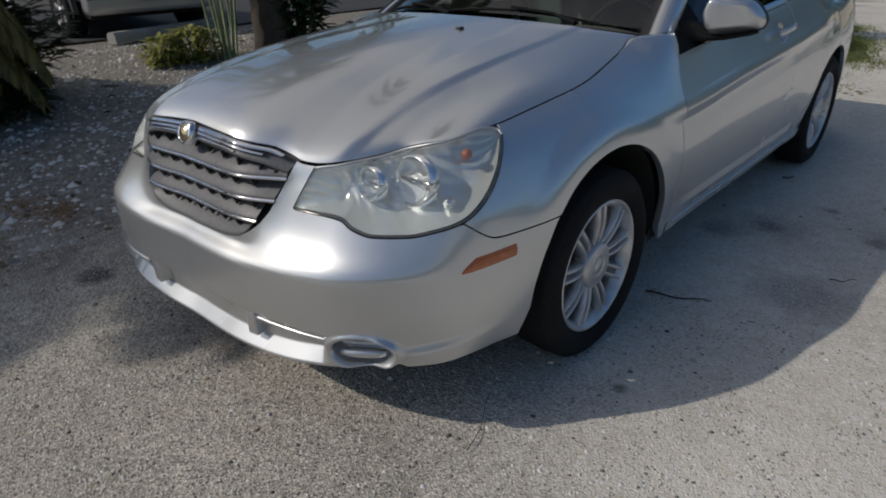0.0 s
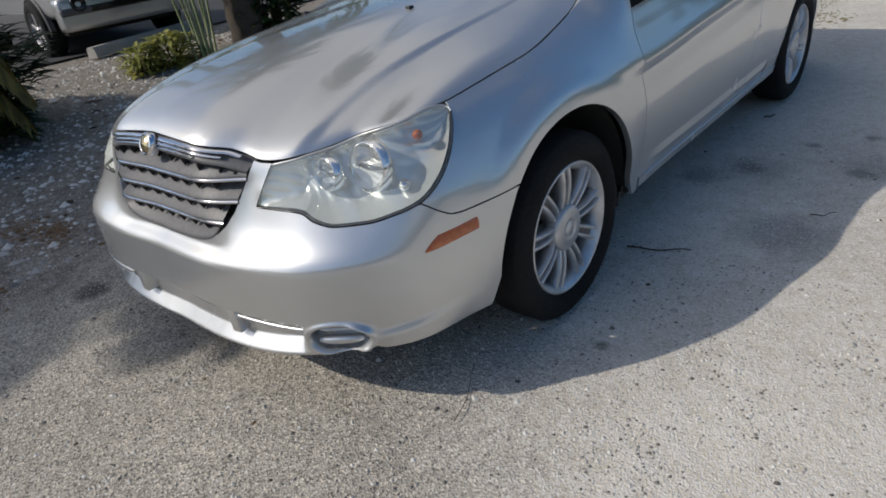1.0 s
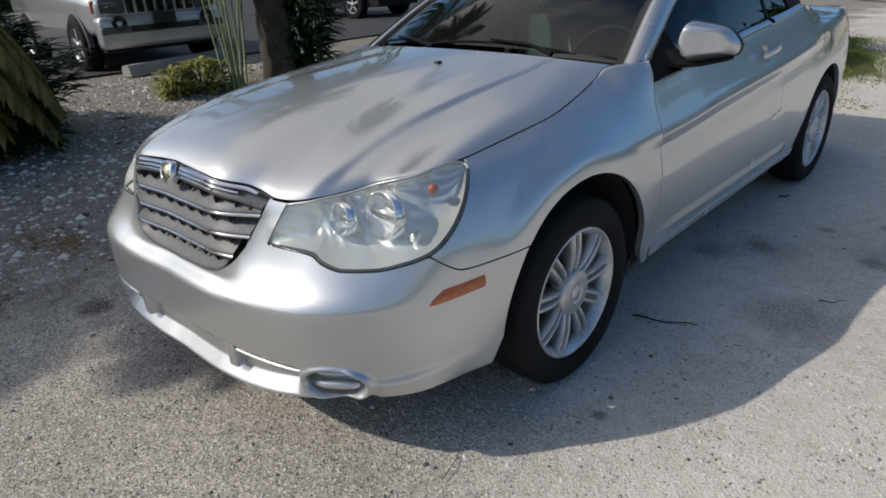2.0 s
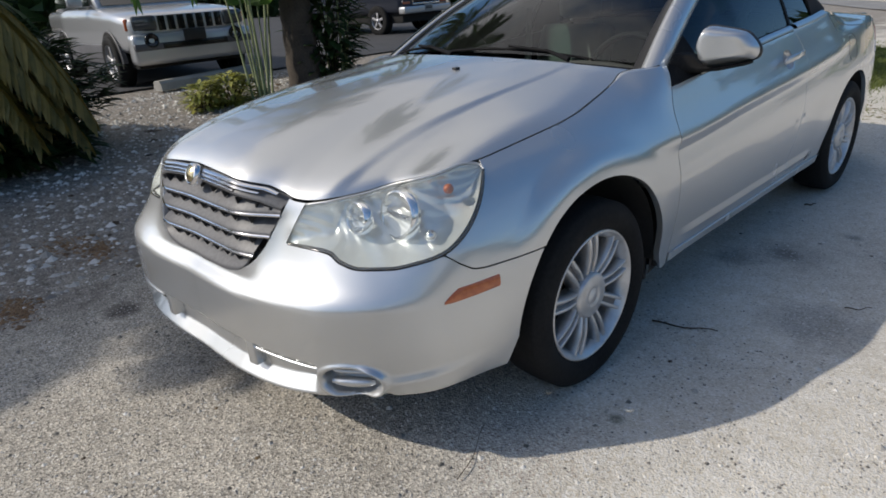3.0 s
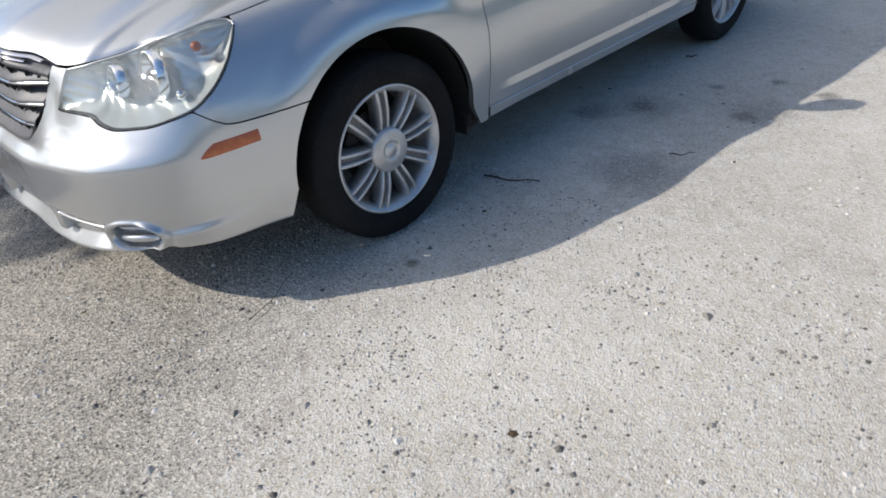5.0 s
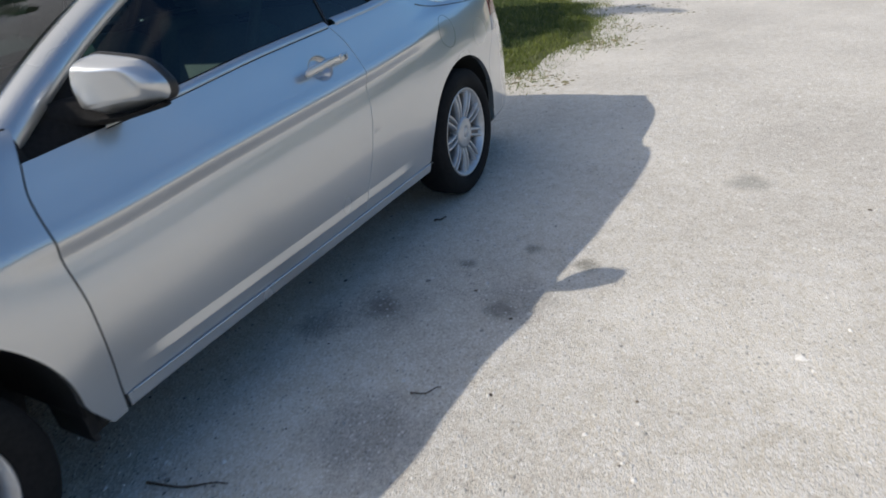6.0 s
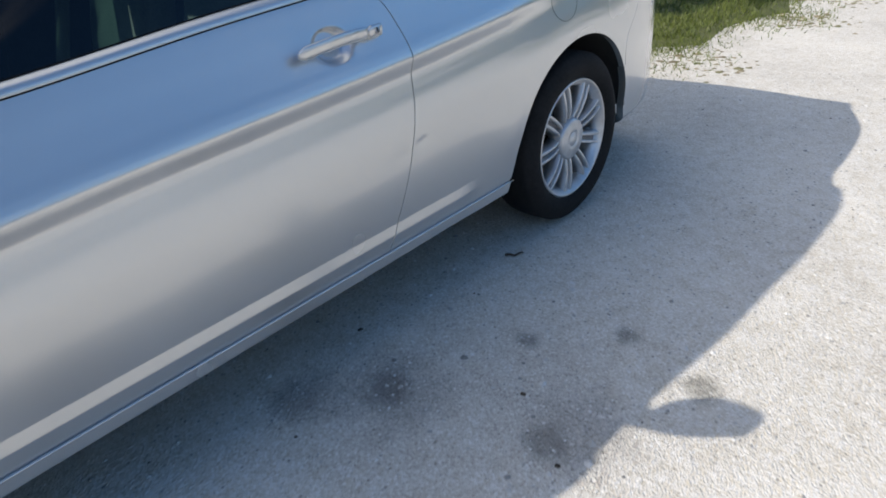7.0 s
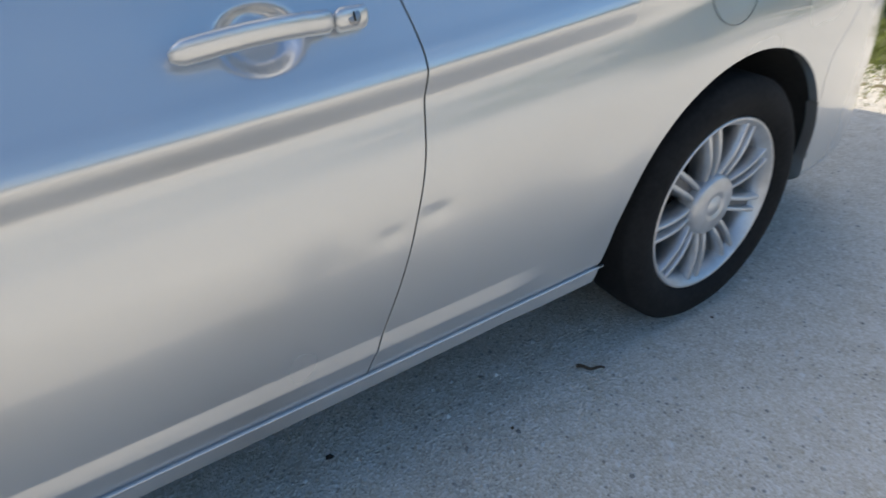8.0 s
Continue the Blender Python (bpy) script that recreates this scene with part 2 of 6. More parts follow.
def leaf_mat(name, a, b, trans=0.25):
    m = Mat(name, a, 0.55)
    rnd = m.node("ShaderNodeNewGeometry").outputs["Random Per Island"]
    c = m.ramp(rnd, (0.1, a), (0.9, b))
    c = m.mix(0.3, c, m.ramp(m.noise(9.0), (0.35, tuple(x * 0.5 for x in a)), (0.65, b)))
    m.color(c)
    m.set("Transmission Weight", 0.0)
    t = m.node("ShaderNodeBsdfTranslucent")
    m.link(c, t.inputs["Color"])
    mx = m.node("ShaderNodeMixShader")
    mx.inputs[0].default_value = trans
    out = m.nt.nodes["Material Output"]
    m.link(m.b.outputs[0], mx.inputs[1])
    m.link(t.outputs[0], mx.inputs[2])
    m.link(mx.outputs[0], out.inputs[0])
    return m.m


LEAF_DARK = leaf_mat("dark_leaf", (0.018, 0.045, 0.012), (0.05, 0.10, 0.025))
LEAF_GREEN = leaf_mat("green_leaf", (0.045, 0.11, 0.02), (0.10, 0.20, 0.045))
LEAF_DRY = leaf_mat("yellowing_leaf", (0.13, 0.115, 0.025), (0.36, 0.26, 0.065))
LEAF_SHRUB = leaf_mat("yellow_green_leaf", (0.20, 0.24, 0.05), (0.46, 0.44, 0.12))
GRASS = leaf_mat("grass_blade", (0.10, 0.135, 0.022), (0.20, 0.235, 0.05))
# darker blade colour that stands for the shade over the turf's middle
GRASS_SHADED = leaf_mat("lush_grass_blade", (0.035, 0.065, 0.012), (0.075, 0.115, 0.024))


# ---- mesh helpers ----
def mesh_of(name, bm, material):
    me = bpy.data.meshes.new(name)
    bm.to_mesh(me)
    bm.free()
    me.materials.append(material.m if isinstance(material, Mat) else material)
    return me


def part(name, bm, material, parent=None, label="", smooth=True):
    me = mesh_of(name, bm, material)
    if smooth:
        for p in me.polygons:
            p.use_smooth = True
    ob = new(name, me)
    if parent is not None:
        ob.parent = parent
    if label:
        ob["label"] = label
    return ob


def again(ob, m, parent=None):
    """Another object on the same mesh, at the pose m."""
    o = new(ob.name, ob.data)
    o.matrix_basis = m
    o.parent = parent if parent is not None else ob.parent
    return o


def thing(name, label, category, m=None, group="", kind=""):
    ob = new(name)
    ob.empty_display_size = 0.1
    if m is not None:
        ob.matrix_basis = m
    return tagged(ob, label, category, group, kind)


def box(bm, x0, x1, y0, y1, z0, z1, bevel=0.0, m=None):
    made = bmesh.ops.create_cube(bm, size=1.0)["verts"]
    bmesh.ops.transform(bm, matrix=Matrix.Translation(((x0 + x1) / 2, (y0 + y1) / 2, (z0 + z1) / 2)) @ Matrix.Diagonal((x1 - x0, y1 - y0, z1 - z0, 1)), verts=made)
    if bevel:
        edges = list({e for v in made for e in v.link_edges})
        made = list({v for f in bmesh.ops.bevel(bm, geom=edges, offset=bevel, segments=2, profile=0.6, affect="EDGES")["faces"] for v in f.verts} | {v for v in made if v.is_valid})
    if m is not None:
        bmesh.ops.transform(bm, matrix=m, verts=list({v for v in made if v.is_valid}))
    return bm


def boxed(x0, x1, y0, y1, z0, z1, bevel=0.0, m=None):
    return box(bmesh.new(), x0, x1, y0, y1, z0, z1, bevel, m)


def grid(bm, P, wrap=False):
    """Faces over an array of points: P[row][col]. Normals face cols x rows."""
    vs = [[bm.verts.new(p) for p in row] for row in P]
    nr, nc = len(vs), len(vs[0])
    for i in range(nr - 1):
        for j in range(nc if wrap else nc - 1):
            k = (j + 1) % nc
            try:
                bm.faces.new((vs[i][j], vs[i][k], vs[i + 1][k], vs[i + 1][j]))
            except ValueError:
                pass
    return vs


def lathe(bm, profile, n=48, axis="x"):
    """Revolves (along, radius) pairs about an axis."""
    rows = []
    for a, r in profile:
        row = []
        for k in range(n):
            t = 2 * math.pi * k / n
            c, s = r * math.cos(t), r * math.sin(t)
            row.append({"x": (a, c, s), "y": (s, a, c), "z": (c, s, a)}[axis])
        rows.append(row)
    return grid(bm, rows, wrap=True)


def tube(bm, pts, radii, n=8, cap=True):
    """A round, tapering tube along points."""
    pts = [Vector(p) for p in pts]
    rows = []
    up = Vector((0.13, 0.21, 1)).normalized()
    for i, p in enumerate(pts):
        d = (pts[min(i + 1, len(pts) - 1)] - pts[max(i - 1, 0)]).normalized()
        a = d.cross(up if abs(d.dot(up)) < 0.95 else Vector((1, 0, 0))).normalized()
        b = d.cross(a)
        r = radii[i] if isinstance(radii, (list, tuple)) else radii
        rows.append([p + (a * math.cos(2 * math.pi * k / n) + b * math.sin(2 * math.pi * k / n)) * r for k in range(n)])
    vs = grid(bm, rows, wrap=True)
    if cap:
        for row in (vs[0], vs[-1]):
            try:
                bm.faces.new(row)
            except ValueError:
                pass
    return bm


def pchip(xs, ys, q):
    """Monotone cubic through keys, for an array of places."""
    xs, ys, q = np.asarray(xs, float), np.asarray(ys, float), np.asarray(q, float)
    h = np.diff(xs)
    dl = np.diff(ys, axis=0) / (h if ys.ndim == 1 else h[:, None])
    m = np.zeros_like(ys)
    if len(xs) > 2:
        w1, w2 = 2 * h[1:] + h[:-1], h[1:] + 2 * h[:-1]
        if ys.ndim > 1:
            w1, w2 = w1[:, None], w2[:, None]
        a, b = dl[:-1], dl[1:]
        ok = a * b > 0
        den = np.where(ok, w1 / np.where(ok, a, 1) + w2 / np.where(ok, b, 1), 1)
        m[1:-1] = np.where(ok, (w1 + w2) / den, 0)
    m[0], m[-1] = dl[0], dl[-1]
    i = np.clip(np.searchsorted(xs, q) - 1, 0, len(xs) - 2)
    t = np.clip((q - xs[i]) / h[i], 0, 1)
    hh = h[i]
    if ys.ndim > 1:
        t, hh = t[:, None], hh[:, None]
    return (1 + 2 * t) * (1 - t) ** 2 * ys[i] + t * (1 - t) ** 2 * hh * m[i] + t * t * (3 - 2 * t) * ys[i + 1] + t * t * (t - 1) * hh * m[i + 1]


def keyed(*keys):
    xs, ys = zip(*keys)
    fine = np.linspace(xs[0], xs[-1], 600)
    vals = pchip(xs, ys, fine)
    return lambda v: float(np.interp(v, fine, vals))


def sstep(a, b, v):
    t = np.clip((v - a) / (b - a), 0, 1)
    return t * t * (3 - 2 * t)


def lerp(a, b, t):
    return a + (b - a) * t


# ---- the convertible's skin: plan line, and how far the side leans in at each height ----
PLAN_X = (0.0, 0.15, 0.30, 0.55, 0.72, 0.825, 0.872, 0.897, 0.907, 0.912, 0.912, 0.908, 0.895, 0.865, 0.80, 0.60, 0.30, 0.0)
PLAN_Y = (-0.995, -0.991, -0.975, -0.915, -0.80, -0.655, -0.47, -0.27, 0.0, 0.6, 1.5, 2.3, 2.9, 3.3, 3.6, 3.82, 3.88, 3.90)
_t = np.r_[0, np.cumsum(np.hypot(np.diff(PLAN_X), np.diff(PLAN_Y)))]
_q = np.linspace(0, _t[-1], 4000)
_px, _py = pchip(_t, PLAN_X, _q), pchip(_t, PLAN_Y, _q)
for _ in range(60):
    _px[1:-1] = 0.25 * _px[:-2] + 0.5 * _px[1:-1] + 0.25 * _px[2:]
    _py[1:-1] = 0.25 * _py[:-2] + 0.5 * _py[1:-1] + 0.25 * _py[2:]
ARC = np.r_[0, np.cumsum(np.hypot(np.diff(_px), np.diff(_py)))]
_nx, _ny = np.gradient(_py, ARC), -np.gradient(_px, ARC)
_nx[0] = 0.0
_l = np.hypot(_nx, _ny)
_nx, _ny = _nx / _l, _ny / _l
S_END = float(ARC[-1])


def s_x(x):
    """The way along the plan line at half-width x, on the nose."""
    return float(np.interp(x, _px[:1600], ARC[:1600]))


def s_y(y):
    """The way along the plan line at length y."""
    return float(np.interp(y, _py, ARC))


ZS = np.linspace(0.15, 1.25, 1321)
NOSE = ((0.15, 0), (0.30, 0.004), (0.40, 0.0), (0.46, 0.0), (0.522, 0.002), (0.536, 0.008), (0.575, 0.044), (0.62, 0.052), (0.74, 0.066), (0.85, 0.085), (0.88, 0.10), (0.92, 0.16), (1.25, 0.9))
CHEEK = ((0.15, 0), (0.30, 0.004), (0.40, 0.0), (0.47, 0.0), (0.535, 0.003), (0.552, 0.010), (0.60, 0.052), (0.64, 0.078), (0.69, 0.100), (0.76, 0.124), (0.82, 0.145), (0.86, 0.19), (1.25, 0.9))
CORNER = ((0.15, 0.06), (0.25, 0.024), (0.30, 0.013), (0.36, 0.004), (0.45, 0.0), (0.555, 0.004), (0.575, 0.011), (0.62, 0.037), (0.66, 0.060), (0.72, 0.100), (0.78, 0.150), (0.84, 0.215), (0.88, 0.29), (1.25, 1.0))
WING = ((0.15, 0.07), (0.24, 0.036), (0.3, 0.020), (0.36, 0.010), (0.43, 0.003), (0.5, 0), (0.6, 0.003), (0.68, 0.016), (0.74, 0.038), (0.80, 0.07), (0.85, 0.108), (0.89, 0.15), (0.93, 0.21), (1.25, 0.9))
FENDER_A = ((0.15, 0.02), (0.3, 0.01), (0.42, 0.003), (0.55, 0), (0.64, 0.008), (0.70, 0.024), (0.78, 0.056), (0.85, 0.098), (0.905, 0.15), (0.94, 0.21), (1.25, 0.9))
FENDER_B = ((0.15, 0.02), (0.3, 0.01), (0.5, 0), (0.68, 0.002), (0.74, 0.012), (0.80, 0.034), (0.86, 0.066), (0.91, 0.105), (0.945, 0.148), (0.97, 0.2), (1.25, 0.8))
FENDER_C = ((0.15, 0.02), (0.3, 0.01), (0.5, 0), (0.68, 0.0), (0.74, 0.005), (0.79, 0.016), (0.85, 0.044), (0.91, 0.082), (0.96, 0.125), (1.0, 0.18), (1.03, 0.23), (1.25, 0.6))
DOOR = ((0.15, 0.06), (0.26, 0.0365), (0.30, 0.0315), (0.335, 0.0275), (0.36, 0.0242), (0.40, 0.0190), (0.45, 0.0125), (0.5, 0.0072), (0.56, 0.0030), (0.62, 0.0015), (0.68, 0.0065), (0.72, 0.0130), (0.745, 0.0166), (0.756, 0.0173), (0.758, 0.0171), (0.762, 0.0162), (0.795, 0.0073), (0.798, 0.0068), (0.801, 0.0070), (0.810, 0.0092), (0.825, 0.0150), (0.85, 0.0268), (0.90, 0.0485), (0.95, 0.068), (1.0, 0.088), (1.03, 0.104), (1.25, 0.40))
HAUNCH = ((0.15, 0.03), (0.3, 0.01), (0.5, 0.0), (0.64, 0.001), (0.70, 0.008), (0.76, 0.019), (0.80, 0.0285), (0.83, 0.038), (0.86, 0.052), (0.90, 0.086), (0.95, 0.125), (0.99, 0.18), (1.02, 0.24), (1.25, 0.8))
TAIL = ((0.15, 0.03), (0.28, 0.01), (0.4, 0), (0.55, 0), (0.62, 0.012), (0.72, 0.035), (0.8, 0.05), (0.88, 0.075), (0.93, 0.115), (0.97, 0.19), (1.25, 0.9))
STATIONS = (
    (-0.22, CHEEK), (0.0, NOSE), (0.22, NOSE), (s_x(0.42), CHEEK), (s_x(0.72), CORNER), (s_y(-0.55), WING), (s_y(-0.3), FENDER_A),
    (s_y(0.0), FENDER_B), (s_y(0.3), FENDER_C), (s_y(0.56), DOOR), (s_y(2.3), DOOR), (s_y(2.765), HAUNCH), (s_y(3.2), HAUNCH), (s_y(3.6), TAIL), (S_END, TAIL),
)
CREASE = keyed((-2, 0.80), (0.2, 0.80), (0.54, 0.782), (1.12, 0.815), (1.91, 0.858), (2.53, 0.905), (3.2, 0.935), (4, 0.93))
# wheel openings: centre along and up, half length, half height
ARCHES = ((0.018, 0.36, 0.413, 0.400), (2.785, 0.35, 0.418, 0.388))
HUB_Z = 0.338


def handle_dish(y, z):
    """Depth of the hollow behind the pull handle."""
    r = np.hypot((y - 1.662) / 0.056, (z - 0.932) / 0.044)
    return 0.024 * (1 - sstep(0.70, 1.0, r))


def _inset_table():
    keys = np.array([pchip(*zip(*prof), ZS) for _, prof in STATIONS])
    ss = np.linspace(0, S_END, 900)
    tab = pchip([s for s, _ in STATIONS], keys, ss)
    ys = np.interp(ss, ARC, _py)
    for i, y in enumerate(ys):
        shift = (CREASE(y) - 0.80) * sstep(0.5, 0.76, ZS)
        tab[i] = np.interp(ZS - shift, ZS, tab[i])
    Y, Z = ys[:, None] + 0 * ZS[None], ZS[None] + 0 * ys[:, None]
    # the sill's upright facet, and the tuck below it
    e = sstep(0.57, 0.74, Y) * (1 - sstep(2.06, 2.2, Y))
    top = np.array([np.interp(0.400, ZS, row) for row in tab])[:, None]
    facet = np.where(Z > 0.367, top - 0.0035 * (0.400 - Z) / 0.033, top - 0.0035 + 0.28 * (0.367 - np.maximum(Z, 0.315)) + 0.20 * np.maximum(0, 0.315 - Z))
    tab = np.where(Z < 0.400, tab + e * (facet - tab), tab)
    # the flare round the wheels
    for yc, zc, ry, rz in ARCHES:
        d = (np.hypot((Y - yc) / ry, (Z - zc) / rz) - 1) * rz
        w = (1 - sstep(0.025, 0.125, d)) * sstep(0.40, 0.58, Z)
        tab += (np.minimum(tab, 0.5 * tab + 0.002) - tab) * w
        tab -= 0.006 * np.exp(-((np.maximum(0, d - 0.03) / 0.12) ** 2)) * sstep(0.30, 0.5, Z)
    # two dents beside the door's rear edge
    for yc, zc, a in ((1.895, 0.618, 0.0024), (1.805, 0.604, 0.0012)):
        tab += a * np.exp(-((Y - yc) / 0.026) ** 2 - ((Z - zc) / 0.016) ** 2)
    # the dish behind the door handle
    return ss, tab + handle_dish(Y, Z)


SS, TAB = _inset_table()


def skin(s, z, off=0.0):
    """A point of the outer skin, off metres outside it."""
    sa = abs(s)
    fs = min(max(sa / S_END * 899, 0), 898.999)
    fz = min(max((z - 0.15) / 1.1 * 1320, 0), 1319.999)
    i, j = int(fs), int(fz)
    a, b = fs - i, fz - j
    d = (TAB[i, j] * (1 - b) + TAB[i, j + 1] * b) * (1 - a) + (TAB[i + 1, j] * (1 - b) + TAB[i + 1, j + 1] * b) * a - off
    bx, by, nx, ny = (float(np.interp(sa, ARC, v)) for v in (_px, _py, _nx, _ny))
    x = max(bx - nx * d, 0.0)
    return Vector((x if s >= 0 else -x, by - ny * d, z))


def lean(u, z):
    """On the nose, columns lean outwards with height."""
    a = abs(u)
    return u + math.copysign(0.54 * max(0.0, z - 0.6) * (1 - float(sstep(0.46, 0.95, a))) * min(1.0, a / 0.2), u)


def nose(u, z, off=0.0):
    return skin(lean(u, z), z, off)


def arch_y(k, z, side):
    """Where the wheel opening cuts the skin at height z; side -1 is ahead of the wheel."""
    yc, zc, ry, rz = ARCHES[k]
    if z > zc:
        return yc + side * ry * math.sqrt(max(1 - ((z - zc) / rz) ** 2, 0))
    return yc + side * (ry + (zc - z) * (0.55 if side > 0 and k == 0 else 0.4))


def arch_z(k, y, foot):
    yc, zc, ry, rz = ARCHES[k]
    a = abs(y - yc)
    if a <= ry:
        return zc + rz * math.sqrt(max(1 - (a / ry) ** 2, 0))
    return max(foot, zc - (a - ry) / (0.55 if (k == 0 and y > yc) else 0.4))


def sheet(blocks, lip=0.014, mirror=False, edge=0.0007):
    """A panel of one or more point grids, merged, with its rim rounded and turned in."""
    bm = bmesh.new()
    for P in blocks:
        grid(bm, P)
    bmesh.ops.remove_doubles(bm, verts=bm.verts, dist=0.0004)
    bm.normal_update()
    way = {}
    for e in bm.edges:
        if len(e.link_faces) == 1:
            f = e.link_faces[0]
            out = ((e.verts[0].co + e.verts[1].co) / 2 - f.calc_center_median()).normalized()
            for v in e.verts:
                n, o = way.get(v, (Vector(), Vector()))
                way[v] = (n + f.normal, o + out)
    for depth, out in ((edge, edge * 0.6), (lip, 0.0)):
        edges = [e for e in bm.edges if len(e.link_faces) == 1]
        for e in edges:
            e.smooth = False
        made = [x for x in bmesh.ops.extrude_edge_only(bm, edges=edges)["geom"] if isinstance(x, bmesh.types.BMVert)]
        fresh, then = set(made), {}
        for v in made:
            old = [e.other_vert(v) for e in v.link_edges if e.other_vert(v) not in fresh]
            if old and old[0] in way:
                n, o = way[old[0]]
                v.co = v.co - n.normalized() * depth + o.normalized() * out
                then[v] = (n, o)
        way = then
    if mirror:
        for v in bm.verts:
            v.co.x = -v.co.x
        bmesh.ops.reverse_faces(bm, faces=bm.faces)
    return bm


def patch(fn, u0, u1, nu, zlo, zhi, nz, ease=0.0):
    """Points fn(u, z), columns from u0 to u1 (numbers or functions of z), rows from zlo(u) to zhi(u)."""
    f = lambda v: v if callable(v) else (lambda _: v)
    u0, u1, zlo, zhi = f(u0), f(u1), f(zlo), f(zhi)
    rows = []
    for i in range(nz + 1):
        b = i / nz
        b = b * (1 - ease) + ease * math.sin(b * math.pi / 2)
        row = []
        for j in range(nu + 1):
            a = j / nu
            u, z = lerp(u0(0.5), u1(0.5), a), 0.5
            for _ in range(4):
                z = lerp(zlo(u), zhi(u), b)
                u = lerp(u0(z), u1(z), a)
            row.append(fn(u, z))
        rows.append(row)
    return rows


GAP = 0.0019


# ---- ground ----
def ground_z(x, y):
    """The drive is level; the strip beside it rises to the car park."""
    rise = 0.27 * float(sstep(-2.2, -7.0, x)) * (1 - float(sstep(14, 30, abs(y - 2))))
    near = math.exp(-((x - 0.8) ** 2 + (y - 1.2) ** 2) / 160)
    rough = 0.008 * noise.noise(Vector((x * 0.7, y * 0.7, 0))) + 0.004 * noise.noise(Vector((x * 4, y * 4, 3)))
    if x < -2.0:
        rough += 0.03 * noise.noise(Vector((x * 1.3, y * 1.3, 7))) * float(sstep(-2.0, -3.0, x))
    return rise + rough * near - 0.006 * near


def build_ground():
    bm = bmesh.new()
    n = 190
    ax = np.sinh(np.linspace(-1, 1, n) * 5.4) / math.sinh(5.4) * 400
    rows = []
    for yy in ax:
        rows.append([(float(xx) - 0.6, float(yy) + 1.2, ground_z(float(xx) - 0.6, float(yy) + 1.2)) for xx in ax])
    grid(bm, rows)
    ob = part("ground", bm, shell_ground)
    tagged(ob, "pale crushed shell and gravel drive, dusty and uneven", "ground", kind="structure")


build_ground()

# ---- the convertible ----
car = thing("convertible_car", "silver convertible car with raised black soft top on shell gravel", "car", Matrix.Translation((-0.025, 0, 0)) @ Matrix.Diagonal((1.0276, 1, 1, 1)))

DOOR_FRONT = keyed((0.2, 0.538), (0.60, 0.536), (0.78, 0.528), (0.88, 0.536), (0.975, 0.572), (1.1, 0.63))
DOOR_REAR = keyed((0.2, 1.72), (0.33, 1.745), (0.41, 1.78), (0.6, 1.85), (0.75, 1.885), (0.87, 1.895), (0.97, 1.875), (1.06, 1.815), (1.2, 1.72))
BELT = keyed((0.3, 0.955), (0.60, 0.966), (0.67, 0.971), (0.98, 0.991), (1.42, 1.030), (1.86, 1.058), (2.1, 1.073), (2.4, 1.098), (2.7, 1.10))
GAP_LINE = keyed((-0.50, 0.892), (-0.44, 0.893), (-0.3, 0.905), (-0.13, 0.925), (0.1, 0.957), (0.24, 0.984), (0.34, 1.007), (0.42, 1.030), (0.56, 1.040), (0.62, 1.04))
ROCKER_TOP = 0.314
HOOD_EDGE = keyed((0, 0.880), (0.12, 0.872), (0.18, 0.857), (0.27, 0.832), (0.33, 0.817), (0.37, 0.815), (0.5, 0.827), (0.7, 0.842), (0.9, 0.864), (1.06, 0.888), (1.12, 0.893), (1.2, 0.896))
GRILLE_LOW = keyed((0, 0.576), (0.15, 0.580), (0.22, 0.590), (0.265, 0.612), (0.29, 0.645), (0.30, 0.68))
LAMP_LOW = keyed((0.365, 0.702), (0.375, 0.696), (0.50, 0.694), (0.56, 0.690), (0.62, 0.670), (0.70, 0.657), (0.80, 0.659), (0.90, 0.674), (0.975, 0.691), (1.04, 0.724), (1.10, 0.768), (1.165, 0.836), (1.195, 0.876))
LAMP_TOP = keyed((0.365, 0.806), (0.40, 0.811), (0.5, 0.821), (0.7, 0.836), (0.9, 0.860), (1.06, 0.884), (1.13, 0.891), (1.17, 0.888), (1.195, 0.877))
SEAM = keyed((0.90, 0.715), (0.95, 0.700), (0.975, 0.688), (1.02, 0.656), (1.06, 0.635), (1.10, 0.630), (1.2, 0.628), (1.5, 0.626))
BUMPER_LOW = keyed((-0.3, 0.208), (0, 0.200), (0.3, 0.208), (0.56, 0.238), (0.72, 0.258), (0.9, 0.252), (1.3, 0.237))
U_TIP = 1.195
# fog pocket: way along the nose, height, half width, half height
FOG = (0.662, 0.322, 0.092, 0.053)


